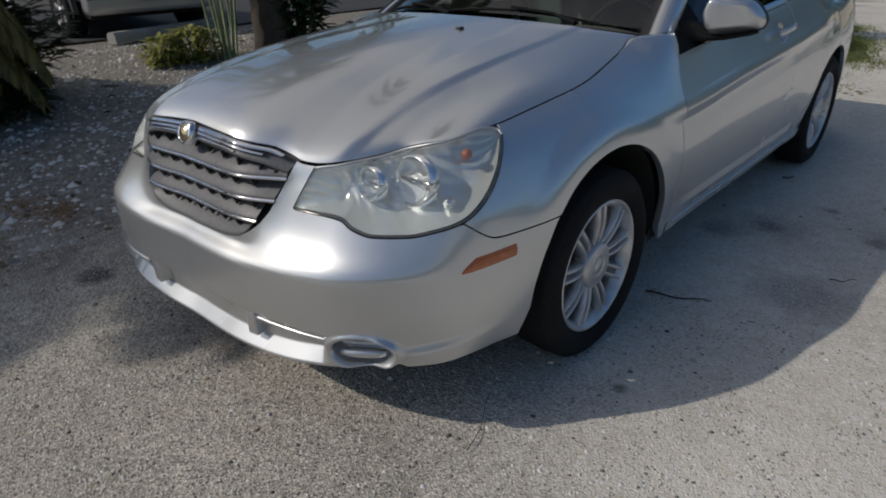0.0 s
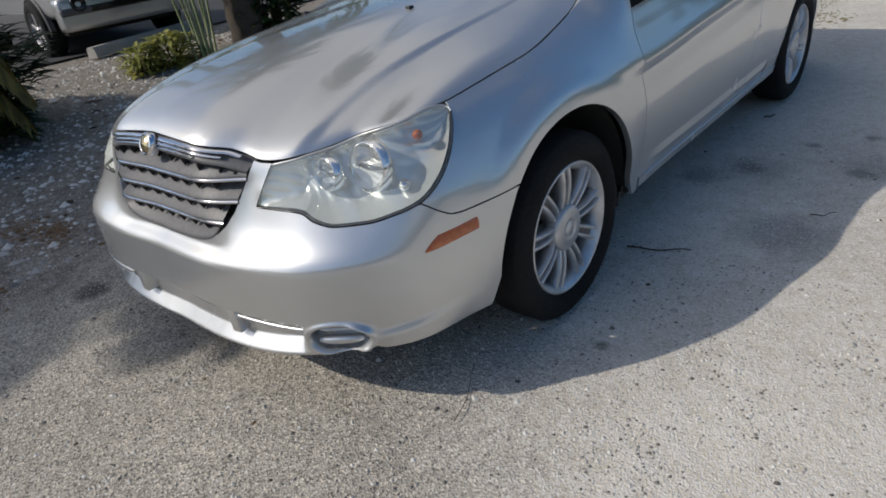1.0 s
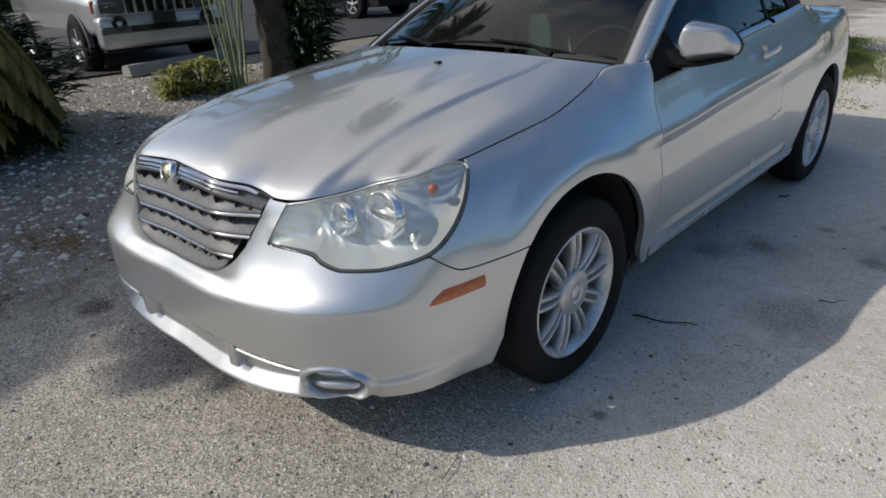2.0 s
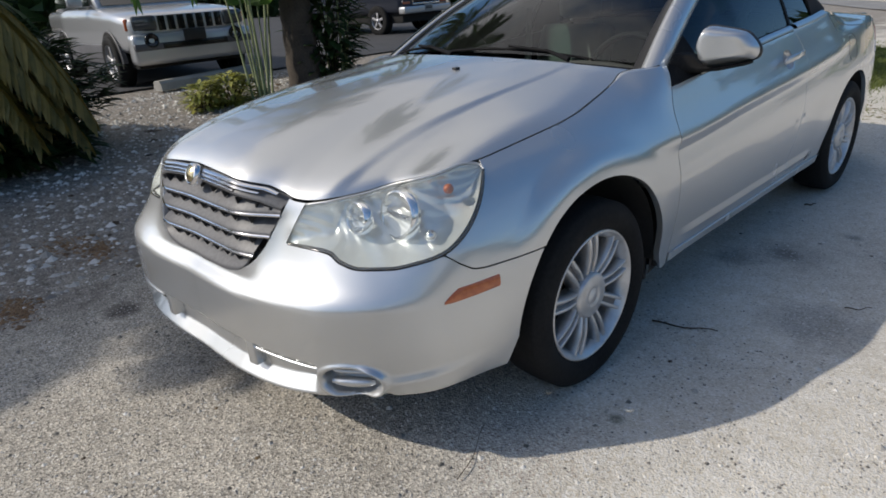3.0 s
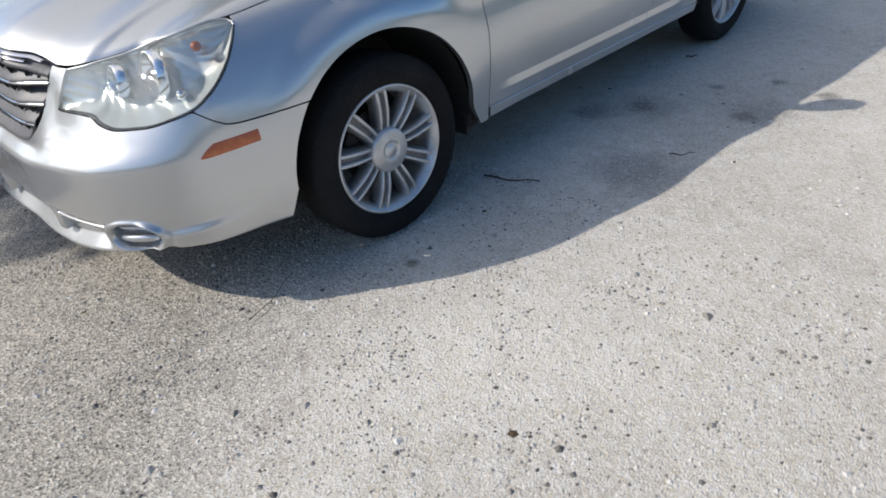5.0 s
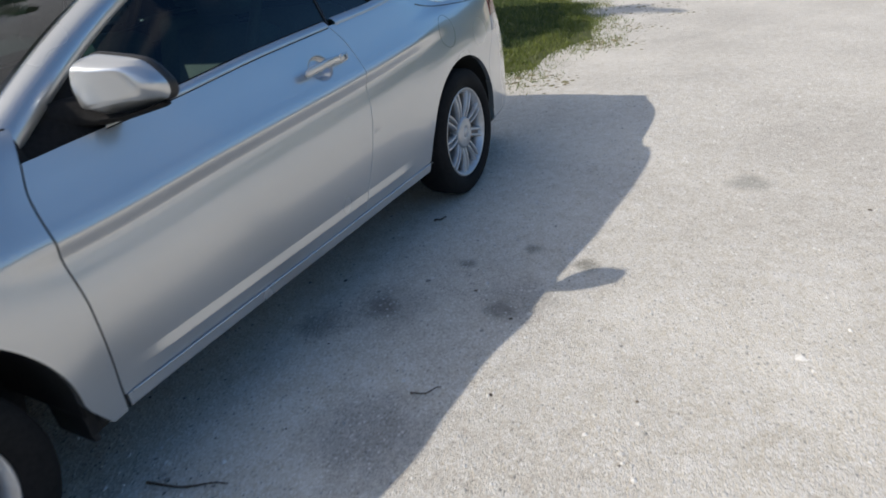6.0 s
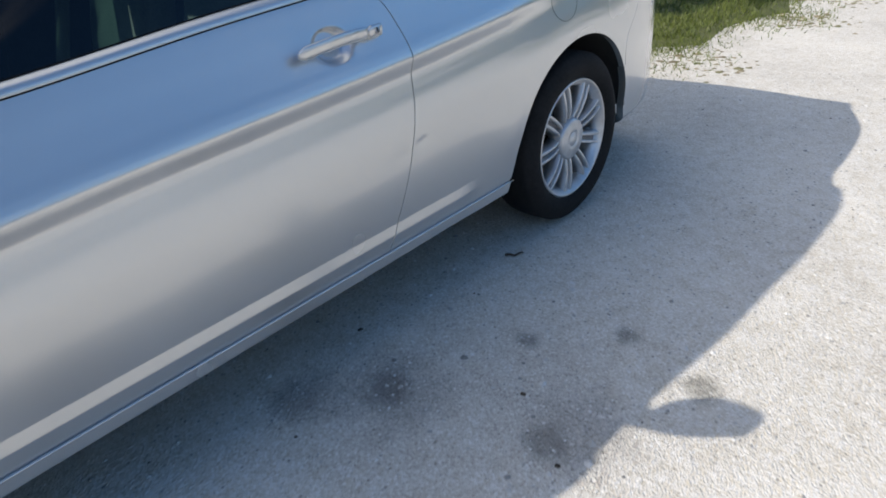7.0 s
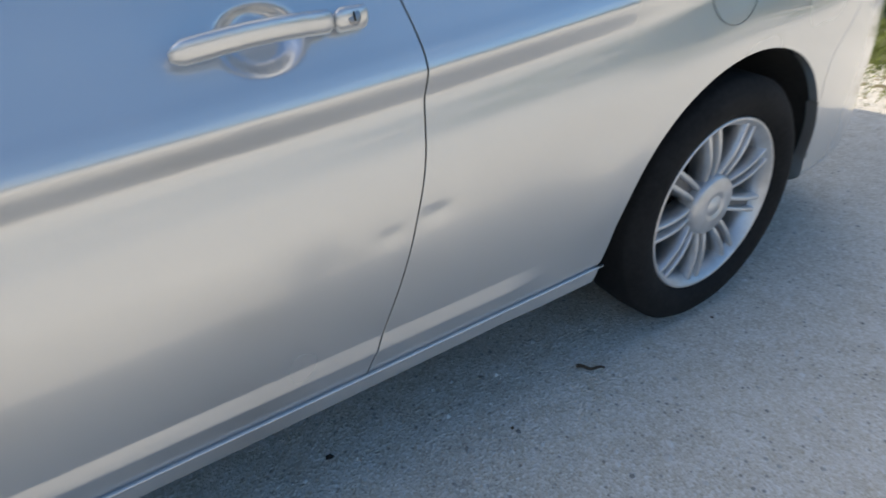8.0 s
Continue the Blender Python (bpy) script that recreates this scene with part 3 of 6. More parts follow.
def bumper_point(u, z):
    """The bumper's skin with its lower slot, lip and fog pockets."""
    a = abs(u)
    off = 0.0
    low = BUMPER_LOW(a)
    off -= 0.05 * max(0.0, 1 - (z - low) / 0.03) ** 2
    # undercut strip over the sloping lip
    top = lerp(0.365, 0.372, min(1, a / 0.5))
    bot = low + 0.030
    if bot < z < top and a < 0.57:
        k = (z - bot) / 0.046
        off -= 0.034 * min(1.0, k) * (1 - float(sstep(0.53, 0.565, a))) * (1 - float(sstep(top - 0.007, top, z)))
    # fog pocket: raised rim that ends in a crest, then a ledge that runs to the wheel opening
    r = math.hypot((a - FOG[0]) / FOG[2], (z - FOG[1]) / FOG[3])
    if r < 1.5:
        crest = 0.007 + 0.013 * float(sstep(0.02, 0.07, a - FOG[0]))
        off += crest * math.exp(-(((r - 1.12) / 0.13) ** 2))
        off -= 0.065 * (1 - float(sstep(0.82, 0.98, r)))
    line = lerp(0.345, 0.385, (a - 0.77) / 0.5)
    off += 0.013 * (1 - float(sstep(line - 0.030, line + 0.006, z))) * float(sstep(0.765, 0.80, a)) * (1 - float(sstep(0.85, 1.12, a)))
    return nose(u, z, off)


def front_bumper():
    sa = lambda z: s_y(arch_y(0, z, -1)) - GAP
    low = BUMPER_LOW
    mid = lambda u: 0.552
    blocks = []
    for sg in (1, -1):
        f = bumper_point if sg > 0 else (lambda u, z: Vector((-bumper_point(u, z).x, bumper_point(u, z).y, z)))
        cuts = ((0.0, 0.30, 30), (0.30, 0.366, 8), (0.366, 0.56, 22), (0.56, 0.76, 50), (0.76, 0.975, 20), (0.975, sa, 32))
        tops = (
            lambda u: GRILLE_LOW(u) - 0.001, lambda u: lerp(GRILLE_LOW(0.30) - 0.001, LAMP_LOW(0.366) - 0.003, (u - 0.30) / 0.066), lambda u: LAMP_LOW(u) - 0.003,
            lambda u: LAMP_LOW(u) - 0.003, lambda u: min(LAMP_LOW(u), SEAM(u)) - 0.003, lambda u: SEAM(u) - 0.003,
        )
        part_blocks = [patch(f, a, b, n, low, mid, 84) for a, b, n in cuts]
        part_blocks += [patch(f, a, b, n, mid, top, 8) for (a, b, n), top in zip(cuts, tops)]
        part_blocks.append(patch(f, 0.30, 0.366, 8, tops[1], lambda u: HOOD_EDGE(u) - 0.003, 14))
        if sg < 0:
            part_blocks = [[row[::-1] for row in P] for P in part_blocks]
        blocks += part_blocks
    bumper = part("front_bumper", sheet(blocks, lip=0.03), paint, car)
    # bright bar in each fog pocket
    for sg in (1, -1):
        base = [nose(u, 0.312, -0.020) for u in np.linspace(FOG[0] - 0.066, FOG[0] + 0.070, 9)]
        bm = tube(bmesh.new(), [Vector((sg * p.x, p.y, p.z)) for p in base], [0.008, 0.013, 0.015, 0.016, 0.016, 0.016, 0.015, 0.013, 0.008], 10)
        part("fog_bar", bm, paint, bumper)
        upper = [nose(u, 0.350, -0.022) for u in np.linspace(FOG[0] - 0.058, FOG[0] + 0.058, 9)]
        part("fog_bar", tube(bmesh.new(), [Vector((sg * p.x, p.y, p.z)) for p in upper], [0.004] + [0.007] * 7 + [0.004], 8), paint, bumper)
        bar = [nose(u, 0.357, -0.004) for u in np.linspace(0.300, 0.575, 16)]
        part("slot_bar", tube(bmesh.new(), [Vector((sg * p.x, p.y, p.z)) for p in bar], 0.0065, 8), paint, bumper)
    # upright tabs in the lower strip
    for sg in (1, -1):
        p = nose(0.275, 0.325, -0.018)
        part("slot_tab", boxed(-0.020, 0.020, -0.020, 0.03, -0.040, 0.050, 0.006, Matrix.Translation((sg * p.x, p.y, p.z)) @ pose(0, 0, 0, 0, 0, 10 * sg)), paint, bumper)
    return bumper


front_bumper()


def side_marker(sg):
    bm = bmesh.new()
    rows = []
    for i in range(5):
        row = []
        for j in range(13):
            a, b = j / 12, i / 4
            u = lerp(s_y(-0.648), s_y(-0.472), a)
            z0 = lerp(0.553, 0.562, a) + (0.0 if a > 0.12 else (0.12 - a) * 0.02)
            z1 = lerp(0.560, 0.593, min(1, a / 0.25) ** 0.8) if a < 0.25 else lerp(0.593, 0.598, (a - 0.25) / 0.75)
            z = lerp(z0, z1, b)
            bulge = 0.004 * (1 - (2 * b - 1) ** 4)
            p = skin(u, z, 0.0005 + bulge)
            row.append((p.x * sg, p.y, p.z))
        rows.append(row if sg > 0 else row[::-1])
    grid(bm, rows)
    part("side_marker", bm, amber, car, "amber side marker lamp")


side_marker(1)
side_marker(-1)


# ---- grille ----
def grille_half_width(z):
    return lean(0.30, z)


def grille():
    base_off = -0.055
    rows = []
    for z in np.linspace(0.55, 0.87, 14):
        w = grille_half_width(z) + 0.01
        rows.append([skin(u, z, base_off) for u in np.linspace(-w, w, 41)])
    bm = bmesh.new()
    grid(bm, rows)
    gr = part("grille", bm, plastic, car, "grey grille with three chrome-edged bars")
    # sloped slats with chrome noses
    for k, zc in enumerate((0.840, 0.777, 0.714, 0.651, 0.588)):
        w = 0.292 if k == 0 else grille_half_width(zc) - 0.004 if zc > 0.66 else (0.300 if zc > 0.6 else 0.284)
        us = np.linspace(-w, w, 49)
        at = nose if k == 0 else skin
        sl, ch = bmesh.new(), bmesh.new()
        if k == 0:
            sag = lambda u: max(HOOD_EDGE(abs(u)) - 0.034, 0.793)
        elif k == 4:
            sag = lambda u: GRILLE_LOW(abs(u)) + 0.004
        else:
            sag = lambda u: zc + 0.004 * math.cos(u / w * 1.5)
        tall = lambda u: min(1.0, max(0.05, (0.640 - sag(u)) / 0.046)) if k == 4 else (0.7 if k == 0 else 1.0)
        top = [[at(u, sag(u) + dz * tall(u), off) for u in us] for dz, off in ((-0.012, -0.006), (-0.006, 0.002), (0.006, 0.0), (0.030, -0.028), (0.046, -0.050))]
        grid(sl, top)
        under = [[at(u, sag(u) + dz, off) for u in us] for dz, off in ((-0.006, -0.050), (-0.014, -0.020), (-0.012, -0.006))]
        grid(sl, under)
        part("slat", sl, grille_grey, gr)
        if k in (0, 4):
            continue
        grid(ch, [[skin(u, sag(u) + dz, off) for u in us] for dz, off in ((-0.013, -0.004), (-0.011, 0.0025), (-0.007, 0.0045), (-0.003, 0.0035), (-0.001, -0.001))])
        part("chrome_edge", ch, chrome, gr, "chrome edge")
    # dark fins between each bar's chrome edge and the next bar
    bars = (0.840, 0.777, 0.714, 0.651, 0.588)
    for z1, z0 in zip(bars, bars[1:]):
        w = grille_half_width(z0) - 0.02 if z0 > 0.60 else 0.235
        first = z0 > 0.77
        at = nose if first else skin
        for u in np.arange(-0.25, 0.26, 0.05) if first else np.arange(-0.42, 0.43, 0.07):
            if abs(u) < w:
                zf = max(HOOD_EDGE(abs(u)) - 0.034, 0.793) if first else z1
                a, b, d = at(u, zf - 0.012, 0.000), at(u, zf - 0.036, -0.014), at(u, zf - 0.010, -0.056)
                bm = bmesh.new()
                t = Vector((0.003, 0, 0))
                pa = [bm.verts.new(p) for p in (a - t, b - t, d - t, a + t, b + t, d + t)]
                for f in ((0, 1, 2), (5, 4, 3), (0, 3, 4, 1), (1, 4, 5, 2), (2, 5, 3, 0)):
                    bm.faces.new([pa[i] for i in f])
                part("fin", bm, plastic, gr, smooth=False)
    # chrome wings of three thin bars, and the round badge between them
    for sg in (1, -1):
        for k, (drop, reach, tall) in enumerate(((0.006, 0.250, 0.0055), (0.018, 0.195, 0.0050), (0.029, 0.140, 0.0045))):
            us = np.linspace(0.025, reach, 22) * sg
            if sg < 0:
                us = us[::-1]
            bm = bmesh.new()
            rows = []
            for q in np.linspace(0, 1, 7):
                a = math.pi * (q - 0.5)
                rows.append([nose(u, HOOD_EDGE(abs(u)) - drop + tall * math.sin(a) * (1 - 0.5 * (abs(u) / reach) ** 3), -0.004 + 0.010 * math.cos(a) + 0.004 * (1 - abs(u) / reach)) for u in us])
            grid(bm, rows)
            part("wing_bar", bm, chrome, gr, "thin chrome wing bar")
    c = skin(0, 0.858, 0.016)
    turn = Matrix.Translation(c) @ pose(0, 0, 0, 158, 0, 0)
    bm = bmesh.new()
    lathe(bm, ((-0.02, 0.035), (0.0, 0.037), (0.008, 0.035), (0.012, 0.030), (0.010, 0.027)), 32, "y")
    bmesh.ops.transform(bm, matrix=turn, verts=bm.verts)
    part("badge_ring", bm, chrome, gr, "round chrome badge ring")
    bm = bmesh.new()
    lathe(bm, ((0.009, 0.0275), (0.014, 0.02), (0.017, 0.010), (0.018, 0.0001)), 24, "y")
    bmesh.ops.transform(bm, matrix=turn, verts=bm.verts)
    brass = Mat("brass", (0.62, 0.52, 0.32), 0.22, 1.0)
    part("badge_disc", bm, brass, gr, "round brass-coloured badge disc")


grille()


# ---- headlights ----
def headlight(sg):
    def m(p):
        return Vector((p.x * sg, p.y, p.z))

    def flip(P):
        return [[m(p) for p in row] if sg > 0 else [m(p) for p in row][::-1] for row in P]

    inner, outer = 0.372, U_TIP - 0.004
    dense = lambda fn, n, k: patch(fn, inner, outer, n, lambda u: LAMP_LOW(u) + 0.002, lambda u: LAMP_TOP(u) - 0.002, k)
    # housing bowl behind the lens
    def bowl(u, z):
        a = (u - inner) / (outer - inner)
        b = (z - LAMP_LOW(u)) / max(LAMP_TOP(u) - LAMP_LOW(u), 1e-4)
        depth = 0.068 * min(1, 6 * a, 6 * (1 - a)) * (1 - (2 * b - 1) ** 4)
        ripple = 0.0025 * math.sin(u * 95 + 30 * b) * min(1, 5 * b, 5 * (1 - b))
        return nose(u, z, -0.008 - depth + ripple)
    bm = bmesh.new()
    grid(bm, flip(dense(bowl, 130, 20)))
    lamp = part("headlight", bm, reflector, car, "clear headlight with two round reflectors")
    lens = part("lens", sheet([flip(dense(lambda u, z: nose(u, z, 0.002), 70, 22))], lip=0.01, edge=0.003), LENS, lamp, "clear plastic lens")
    lens.visible_shadow = False
    # dark seal round the lens
    bm = bmesh.new()
    us = np.linspace(inner - 0.003, outer, 60)
    tube(bm, [m(nose(u, LAMP_LOW(u) - 0.001, -0.002)) for u in us], 0.0035, 6)
    part("seal", bm, gloss_black, lamp)
    # bright line of reflected light over the lens, put in as an alloy tube
    tip = [nose(lerp(outer, outer, t), lerp(LAMP_LOW(outer), LAMP_TOP(outer), t), -0.001) for t in np.linspace(0, 1, 4)]
    over = [nose(u, LAMP_TOP(u) + 0.001, -0.001) for u in us[::-1]]
    part("lens_edge", tube(bmesh.new(), [m(p) for p in tip + over], 0.0038, 6), alloy, lamp, "alloy edge for the pale line of light along the lens top")
    # two reflector bowls that face forwards
    for u, z, r, back in ((0.875, 0.772, 0.066, -0.056), (0.655, 0.764, 0.044, -0.050)):
        c = m(nose(u, z, back))
        bm = bmesh.new()
        lathe(bm, ((0.0, r * 1.10), (0.028, r * 1.06), (0.028, r * 0.99), (0.018, r * 0.96), (-0.002, r * 0.72), (-0.014, r * 0.40), (-0.018, 0.001)), 36, "y")
        turn = pose(0, 0, 0, 10, 0, (180 - 2 * sg))
        bmesh.ops.transform(bm, matrix=Matrix.Translation(c) @ turn, verts=bm.verts)
        part("reflector_bowl", bm, lamp_chrome, lamp)
        bm = bmesh.new()
        lathe(bm, ((-0.018, 0.008), (0.008, 0.008), (0.014, 0.005), (0.016, 0.0005)), 16, "y")
        bmesh.ops.transform(bm, matrix=Matrix.Translation(c) @ turn, verts=bm.verts)
        part("bulb", bm, bulb_glass, lamp)
        bm = boxed(-r * 0.8, r * 0.8, 0.010, 0.018, -0.006, 0.006, 0.002, Matrix.Translation(c) @ turn)
        part("bulb_shield", bm, chrome, lamp)
    c = m(nose(0.965, 0.728, -0.040))
    bm = bmesh.new()
    bmesh.ops.create_uvsphere(bm, u_segments=16, v_segments=10, radius=0.018, matrix=Matrix.Translation(c))
    part("park_bulb", bm, chrome, lamp)
    c = m(nose(1.060, 0.838, -0.026))
    bm = bmesh.new()
    bmesh.ops.create_uvsphere(bm, u_segments=14, v_segments=10, radius=0.015, matrix=Matrix.Translation(c))
    part("turn_bulb", bm, amber, lamp, "amber turn-signal bulb")


headlight(1)
headlight(-1)


# ---- hood ----
HOOD_REAR_Y, HOOD_REAR_Z = 0.26, 1.088
HOOD_SIDE_END = 0.42


def hood_y(t):
    return lerp(-0.430, HOOD_SIDE_END, t) + 0.04 * float(sstep(0.80, 1.0, t))


def hood_side(t):
    """The hood's edge along the fender, from the lamp's tip to the windscreen corner."""
    y = hood_y(t)
    p = skin(s_y(y), GAP_LINE(y))
    p.x -= 0.004 + 0.04 * float(sstep(0.84, 1.0, t)) ** 2
    return p


def hood_point(w, t):
    """w: -1..1 across, t: 0 at the nose to 1 at the windscreen."""
    a = abs(w)
    u = a * 1.13
    F = nose(u, HOOD_EDGE(u) + 0.001)
    E1 = hood_side(1)
    R = Vector((E1.x * a, lerp(HOOD_REAR_Y, E1.y, a * a), lerp(HOOD_REAR_Z, E1.z, a ** 2.2)))
    F0 = nose(1.13, HOOD_EDGE(1.13) + 0.001)
    p = F.lerp(R, t)
    # pull the outer part on to the gap line
    pull = hood_side(t) - F0.lerp(E1, t)
    p += pull * a ** 3
    p.z += 0.064 * (1 - a ** 2.6) * math.sin(math.pi * t ** 0.62)
    line = lerp(0.385, 0.74, t ** 0.75)
    wide = lerp(0.060, 0.026, min(1, t * 1.6))
    p.z += lerp(0.011, 0.002, t) * min(1.0, max(0.0, 1 - (a - line) / wide)) * float(sstep(-0.05, 0.06, t))
    p.z += 0.004 * math.exp(-((a / 0.06) ** 2)) * (1 - t)
    return Vector((p.x if w >= 0 else -p.x, p.y, p.z))


def hood():
    ts = [(k / 60) ** 1.25 for k in range(61)]
    ws = np.linspace(-1, 1, 121)
    bm = sheet([[[hood_point(w, t) for w in ws] for t in ts]], lip=0.02)
    h = part("hood", bm, paint, car)
    for w in (0.25, -0.62):
        p = hood_point(w, 0.82)
        bm = bmesh.new()
        box(bm, -0.011, 0.011, -0.014, 0.010, -0.004, 0.008, 0.003, Matrix.Translation(p))
        part("washer_nozzle", bm, plastic, h)


hood()


# ---- side panels ----
def flipped(P, sg):
    return P if sg > 0 else [[Vector((-p.x, p.y, p.z)) for p in row][::-1] for row in P]


def fender(sg):
    f = lambda y, z: skin(s_y(y), z)
    yc, zc, ry, rz = ARCHES[0]
    ya = yc - ry * 0.72
    for _ in range(8):
        ya = arch_y(0, SEAM(s_y(ya)) + 0.002, -1)
    sa = s_y(ya)
    ye = DOOR_FRONT(0.5) - 2 * GAP
    y_of = lambda u: float(np.interp(u, ARC, _py))
    top = lambda u: GAP_LINE(y_of(u)) - 0.002
    foot = lambda u: SEAM(u) + 0.002
    lamp = lambda u: max(LAMP_LOW(u) - 0.003, SEAM(u) + 0.004)
    half = lambda u: lerp(lamp(U_TIP), (foot(sa) + top(sa)) / 2, (u - U_TIP) / (sa - U_TIP))
    blocks = [
        patch(skin, 0.98, U_TIP, 26, foot, lamp, 20),
        patch(skin, U_TIP, sa, 16, foot, half, 20),
        patch(skin, U_TIP, sa, 16, half, top, 20),
    ]
    ends = [yc + ry * math.sin(t) for t in np.linspace(math.asin((ya - yc) / ry), math.radians(88), 52)]
    blocks.append([[f(y, lerp(arch_z(0, y, 0.262), GAP_LINE(y) - 0.002, i / 40)) for y in ends] for i in range(41)])
    y0 = ends[-1]

    def back(y, z):
        return f(lerp(y0, DOOR_FRONT(z) - 2 * GAP, (y - y0) / (ye - y0)), z)

    blocks.append(patch(back, y0, ye, 14, lambda y: arch_z(0, y, 0.262), lambda y: lerp(GAP_LINE(y) - 0.002, 1.036, float(sstep(0.44, 0.535, y))), 40))
    part("front_fender", sheet([flipped(P, sg) for P in blocks], lip=0.022), paint, car)


fender(1)
fender(-1)


def fender_corner(sg):
    """Body-coloured corner between the hood's rear end, the fender and the windscreen pillar."""
    rows = []
    ends = []
    for t in np.linspace(0.86, 1.0, 12):
        y = hood_y(t)
        ends.append((hood_side(t) + Vector((0.0045, 0.0, -0.001)), skin(s_y(y), GAP_LINE(y) - 0.003)))
    last = hood_side(1.0)
    for k in np.linspace(0.15, 1.0, 8):
        y = lerp(hood_y(1.0), 0.585, k)
        a = last.lerp(Vector((0.695, 0.60, 1.020)), k) + Vector((0.0045, 0, -0.001))
        ends.append((a, skin(s_y(y), lerp(GAP_LINE(min(y, 0.56)) - 0.003, 1.030, k))))
    for a, b in ends:
        rows.append([a.lerp(b, v) + Vector((0, 0, 0.010 * math.sin(math.pi * v) * (b - a).length / 0.12)) for v in np.linspace(0, 1, 7)])
    P = [list(r) for r in zip(*rows)]
    P = [[Vector((sg * p.x, p.y, p.z)) for p in row] for row in P]
    part("fender_corner", sheet([P[::-1] if sg > 0 else P], lip=0.015), paint, car)


fender_corner(1)
fender_corner(-1)


def door(sg):
    f = lambda y, z: skin(s_y(y), z)
    P = patch(f, lambda z: DOOR_FRONT(z) + GAP, lambda z: DOOR_REAR(z) - GAP, 150, ROCKER_TOP + 0.0005, lambda y: BELT(y) - 0.001, 300)
    d = part("door", sheet([flipped(P, sg)], lip=0.02), paint, car)
    # weatherstrip along the window base
    bm = bmesh.new()
    ys = np.linspace(0.80, 1.81, 40)
    grid(bm, flipped([[f(y, BELT(y) + dz) + Vector((dx, 0, 0)) for y in ys] for dz, dx in ((-0.004, 0.001), (0.005, 0.005), (0.016, 0.000), (0.020, -0.012))], sg))
    part("belt_trim", bm, paint, d)
    bm = bmesh.new()
    for dz, dx in ((-0.0045, 0.001), (0.021, -0.010)):
        pts = [f(y, BELT(y) + dz) + Vector((dx, 0, 0)) for y in ys]
        tube(bm, [Vector((p.x * sg, p.y, p.z)) for p in pts], 0.0017, 5)
    part("weatherstrip", bm, wiper_black, d, "thin black weatherstrip")
    # handle over its dish, and lock cover
    hz, hy = 0.938, 1.655
    n = (f(hy + 0.01, hz) - f(hy, hz)).cross(f(hy, hz + 0.01) - f(hy, hz)).normalized()
    def flush(y, z):
        return skin(s_y(y), z, float(handle_dish(y, z)))
    bm = bmesh.new()
    rows = []
    for t in np.linspace(0, 1, 26):
        y = lerp(1.540, 1.758, t)
        z = lerp(0.926, 0.937, t) + 0.002 * math.sin(math.pi * t)
        o = 0.022 + 0.022 * math.sin(math.pi * min(1, t * 0.9 + 0.08))
        end = min(1, (t + 0.012) / 0.09, (1.012 - t) / 0.03)
        hh, ww = 0.0155 * math.sqrt(max(end, 0.05)), 0.010 * math.sqrt(max(end, 0.05))
        c = flush(y, z) + n * o
        row = []
        for k in range(14):
            a = 2 * math.pi * k / 14
            ca, sa_ = math.cos(a), math.sin(a)
            p = c + n * (ww * math.copysign(abs(ca) ** 0.7, ca)) + Vector((0, 0, hh * math.copysign(abs(sa_) ** 0.7, sa_)))
            row.append(Vector((p.x * sg, p.y, p.z)))
        rows.append(row)
    vs = grid(bm, rows, wrap=True)
    bm.faces.new(vs[0])
    bm.faces.new(vs[-1])
    bmesh.ops.recalc_face_normals(bm, faces=bm.faces)
    part("door_handle", bm, paint, d, "body-coloured pull handle")
    bm = bmesh.new()
    rows = []
    for t in np.linspace(0, 1, 8):
        y = lerp(1.760, 1.815, t)
        z = lerp(0.937, 0.939, t)
        o = lerp(0.022, 0.014, t)
        end = min(1, (t + 0.02) / 0.06, (1.03 - t) / 0.16)
        hh, ww = 0.0160 * math.sqrt(max(end, 0.05)), 0.012 * math.sqrt(max(end, 0.05))
        c = flush(y, z) + n * o
        row = []
        for k in range(14):
            a = 2 * math.pi * k / 14
            ca, sa_ = math.cos(a), math.sin(a)
            p = c + n * (ww * math.copysign(abs(ca) ** 0.7, ca)) + Vector((0, 0, hh * math.copysign(abs(sa_) ** 0.7, sa_)))
            row.append(Vector((p.x * sg, p.y, p.z)))
        rows.append(row)
    vs = grid(bm, rows, wrap=True)
    bm.faces.new(vs[0])
    bm.faces.new(vs[-1])
    bmesh.ops.recalc_face_normals(bm, faces=bm.faces)
    part("lock_cover", bm, paint, d)
    if sg > 0:
        c = f(1.787, 0.938) + n * 0.030
        bm = bmesh.new()
        lathe(bm, ((-0.006, 0.0105), (0.0, 0.0105), (0.001, 0.009), (0.0005, 0.0005)), 20, "x")
        bmesh.ops.transform(bm, matrix=Matrix.Translation(c) @ pose(0, 0, 0, 0, -18, 0), verts=bm.verts)
        part("key_lock", bm, dull_lock, d, "round key lock")
        part("key_slot", boxed(0.0, 0.0022, -0.0012, 0.0012, -0.006, 0.006, 0, Matrix.Translation(c) @ pose(0, 0, 0, 0, -18, 0)), gloss_black, d)


dull_lock = Mat("lock_metal", (0.32, 0.32, 0.33), 0.35, 0.9)
door(1)
door(-1)


def rocker(sg):
    f = lambda y, z: skin(s_y(y), z, 0.004 - 0.025 * max(0, 1 - (z - 0.258) / 0.016) ** 2)
    P = patch(f, lambda z: 0.545, lambda z: arch_y(1, z, -1), 90, 0.258, lambda y: ROCKER_TOP - 0.001, 14)
    rk = part("rocker_panel", sheet([flipped(P, sg)], lip=0.03), paint, car)
    edge = [skin(s_y(y), ROCKER_TOP - 0.001, 0.005) for y in np.linspace(0.56, 2.36, 60)]
    part("rocker_edge", tube(bmesh.new(), [Vector((p.x * sg, p.y, p.z)) for p in edge], 0.0034, 8), paint, rk)


rocker(1)
rocker(-1)

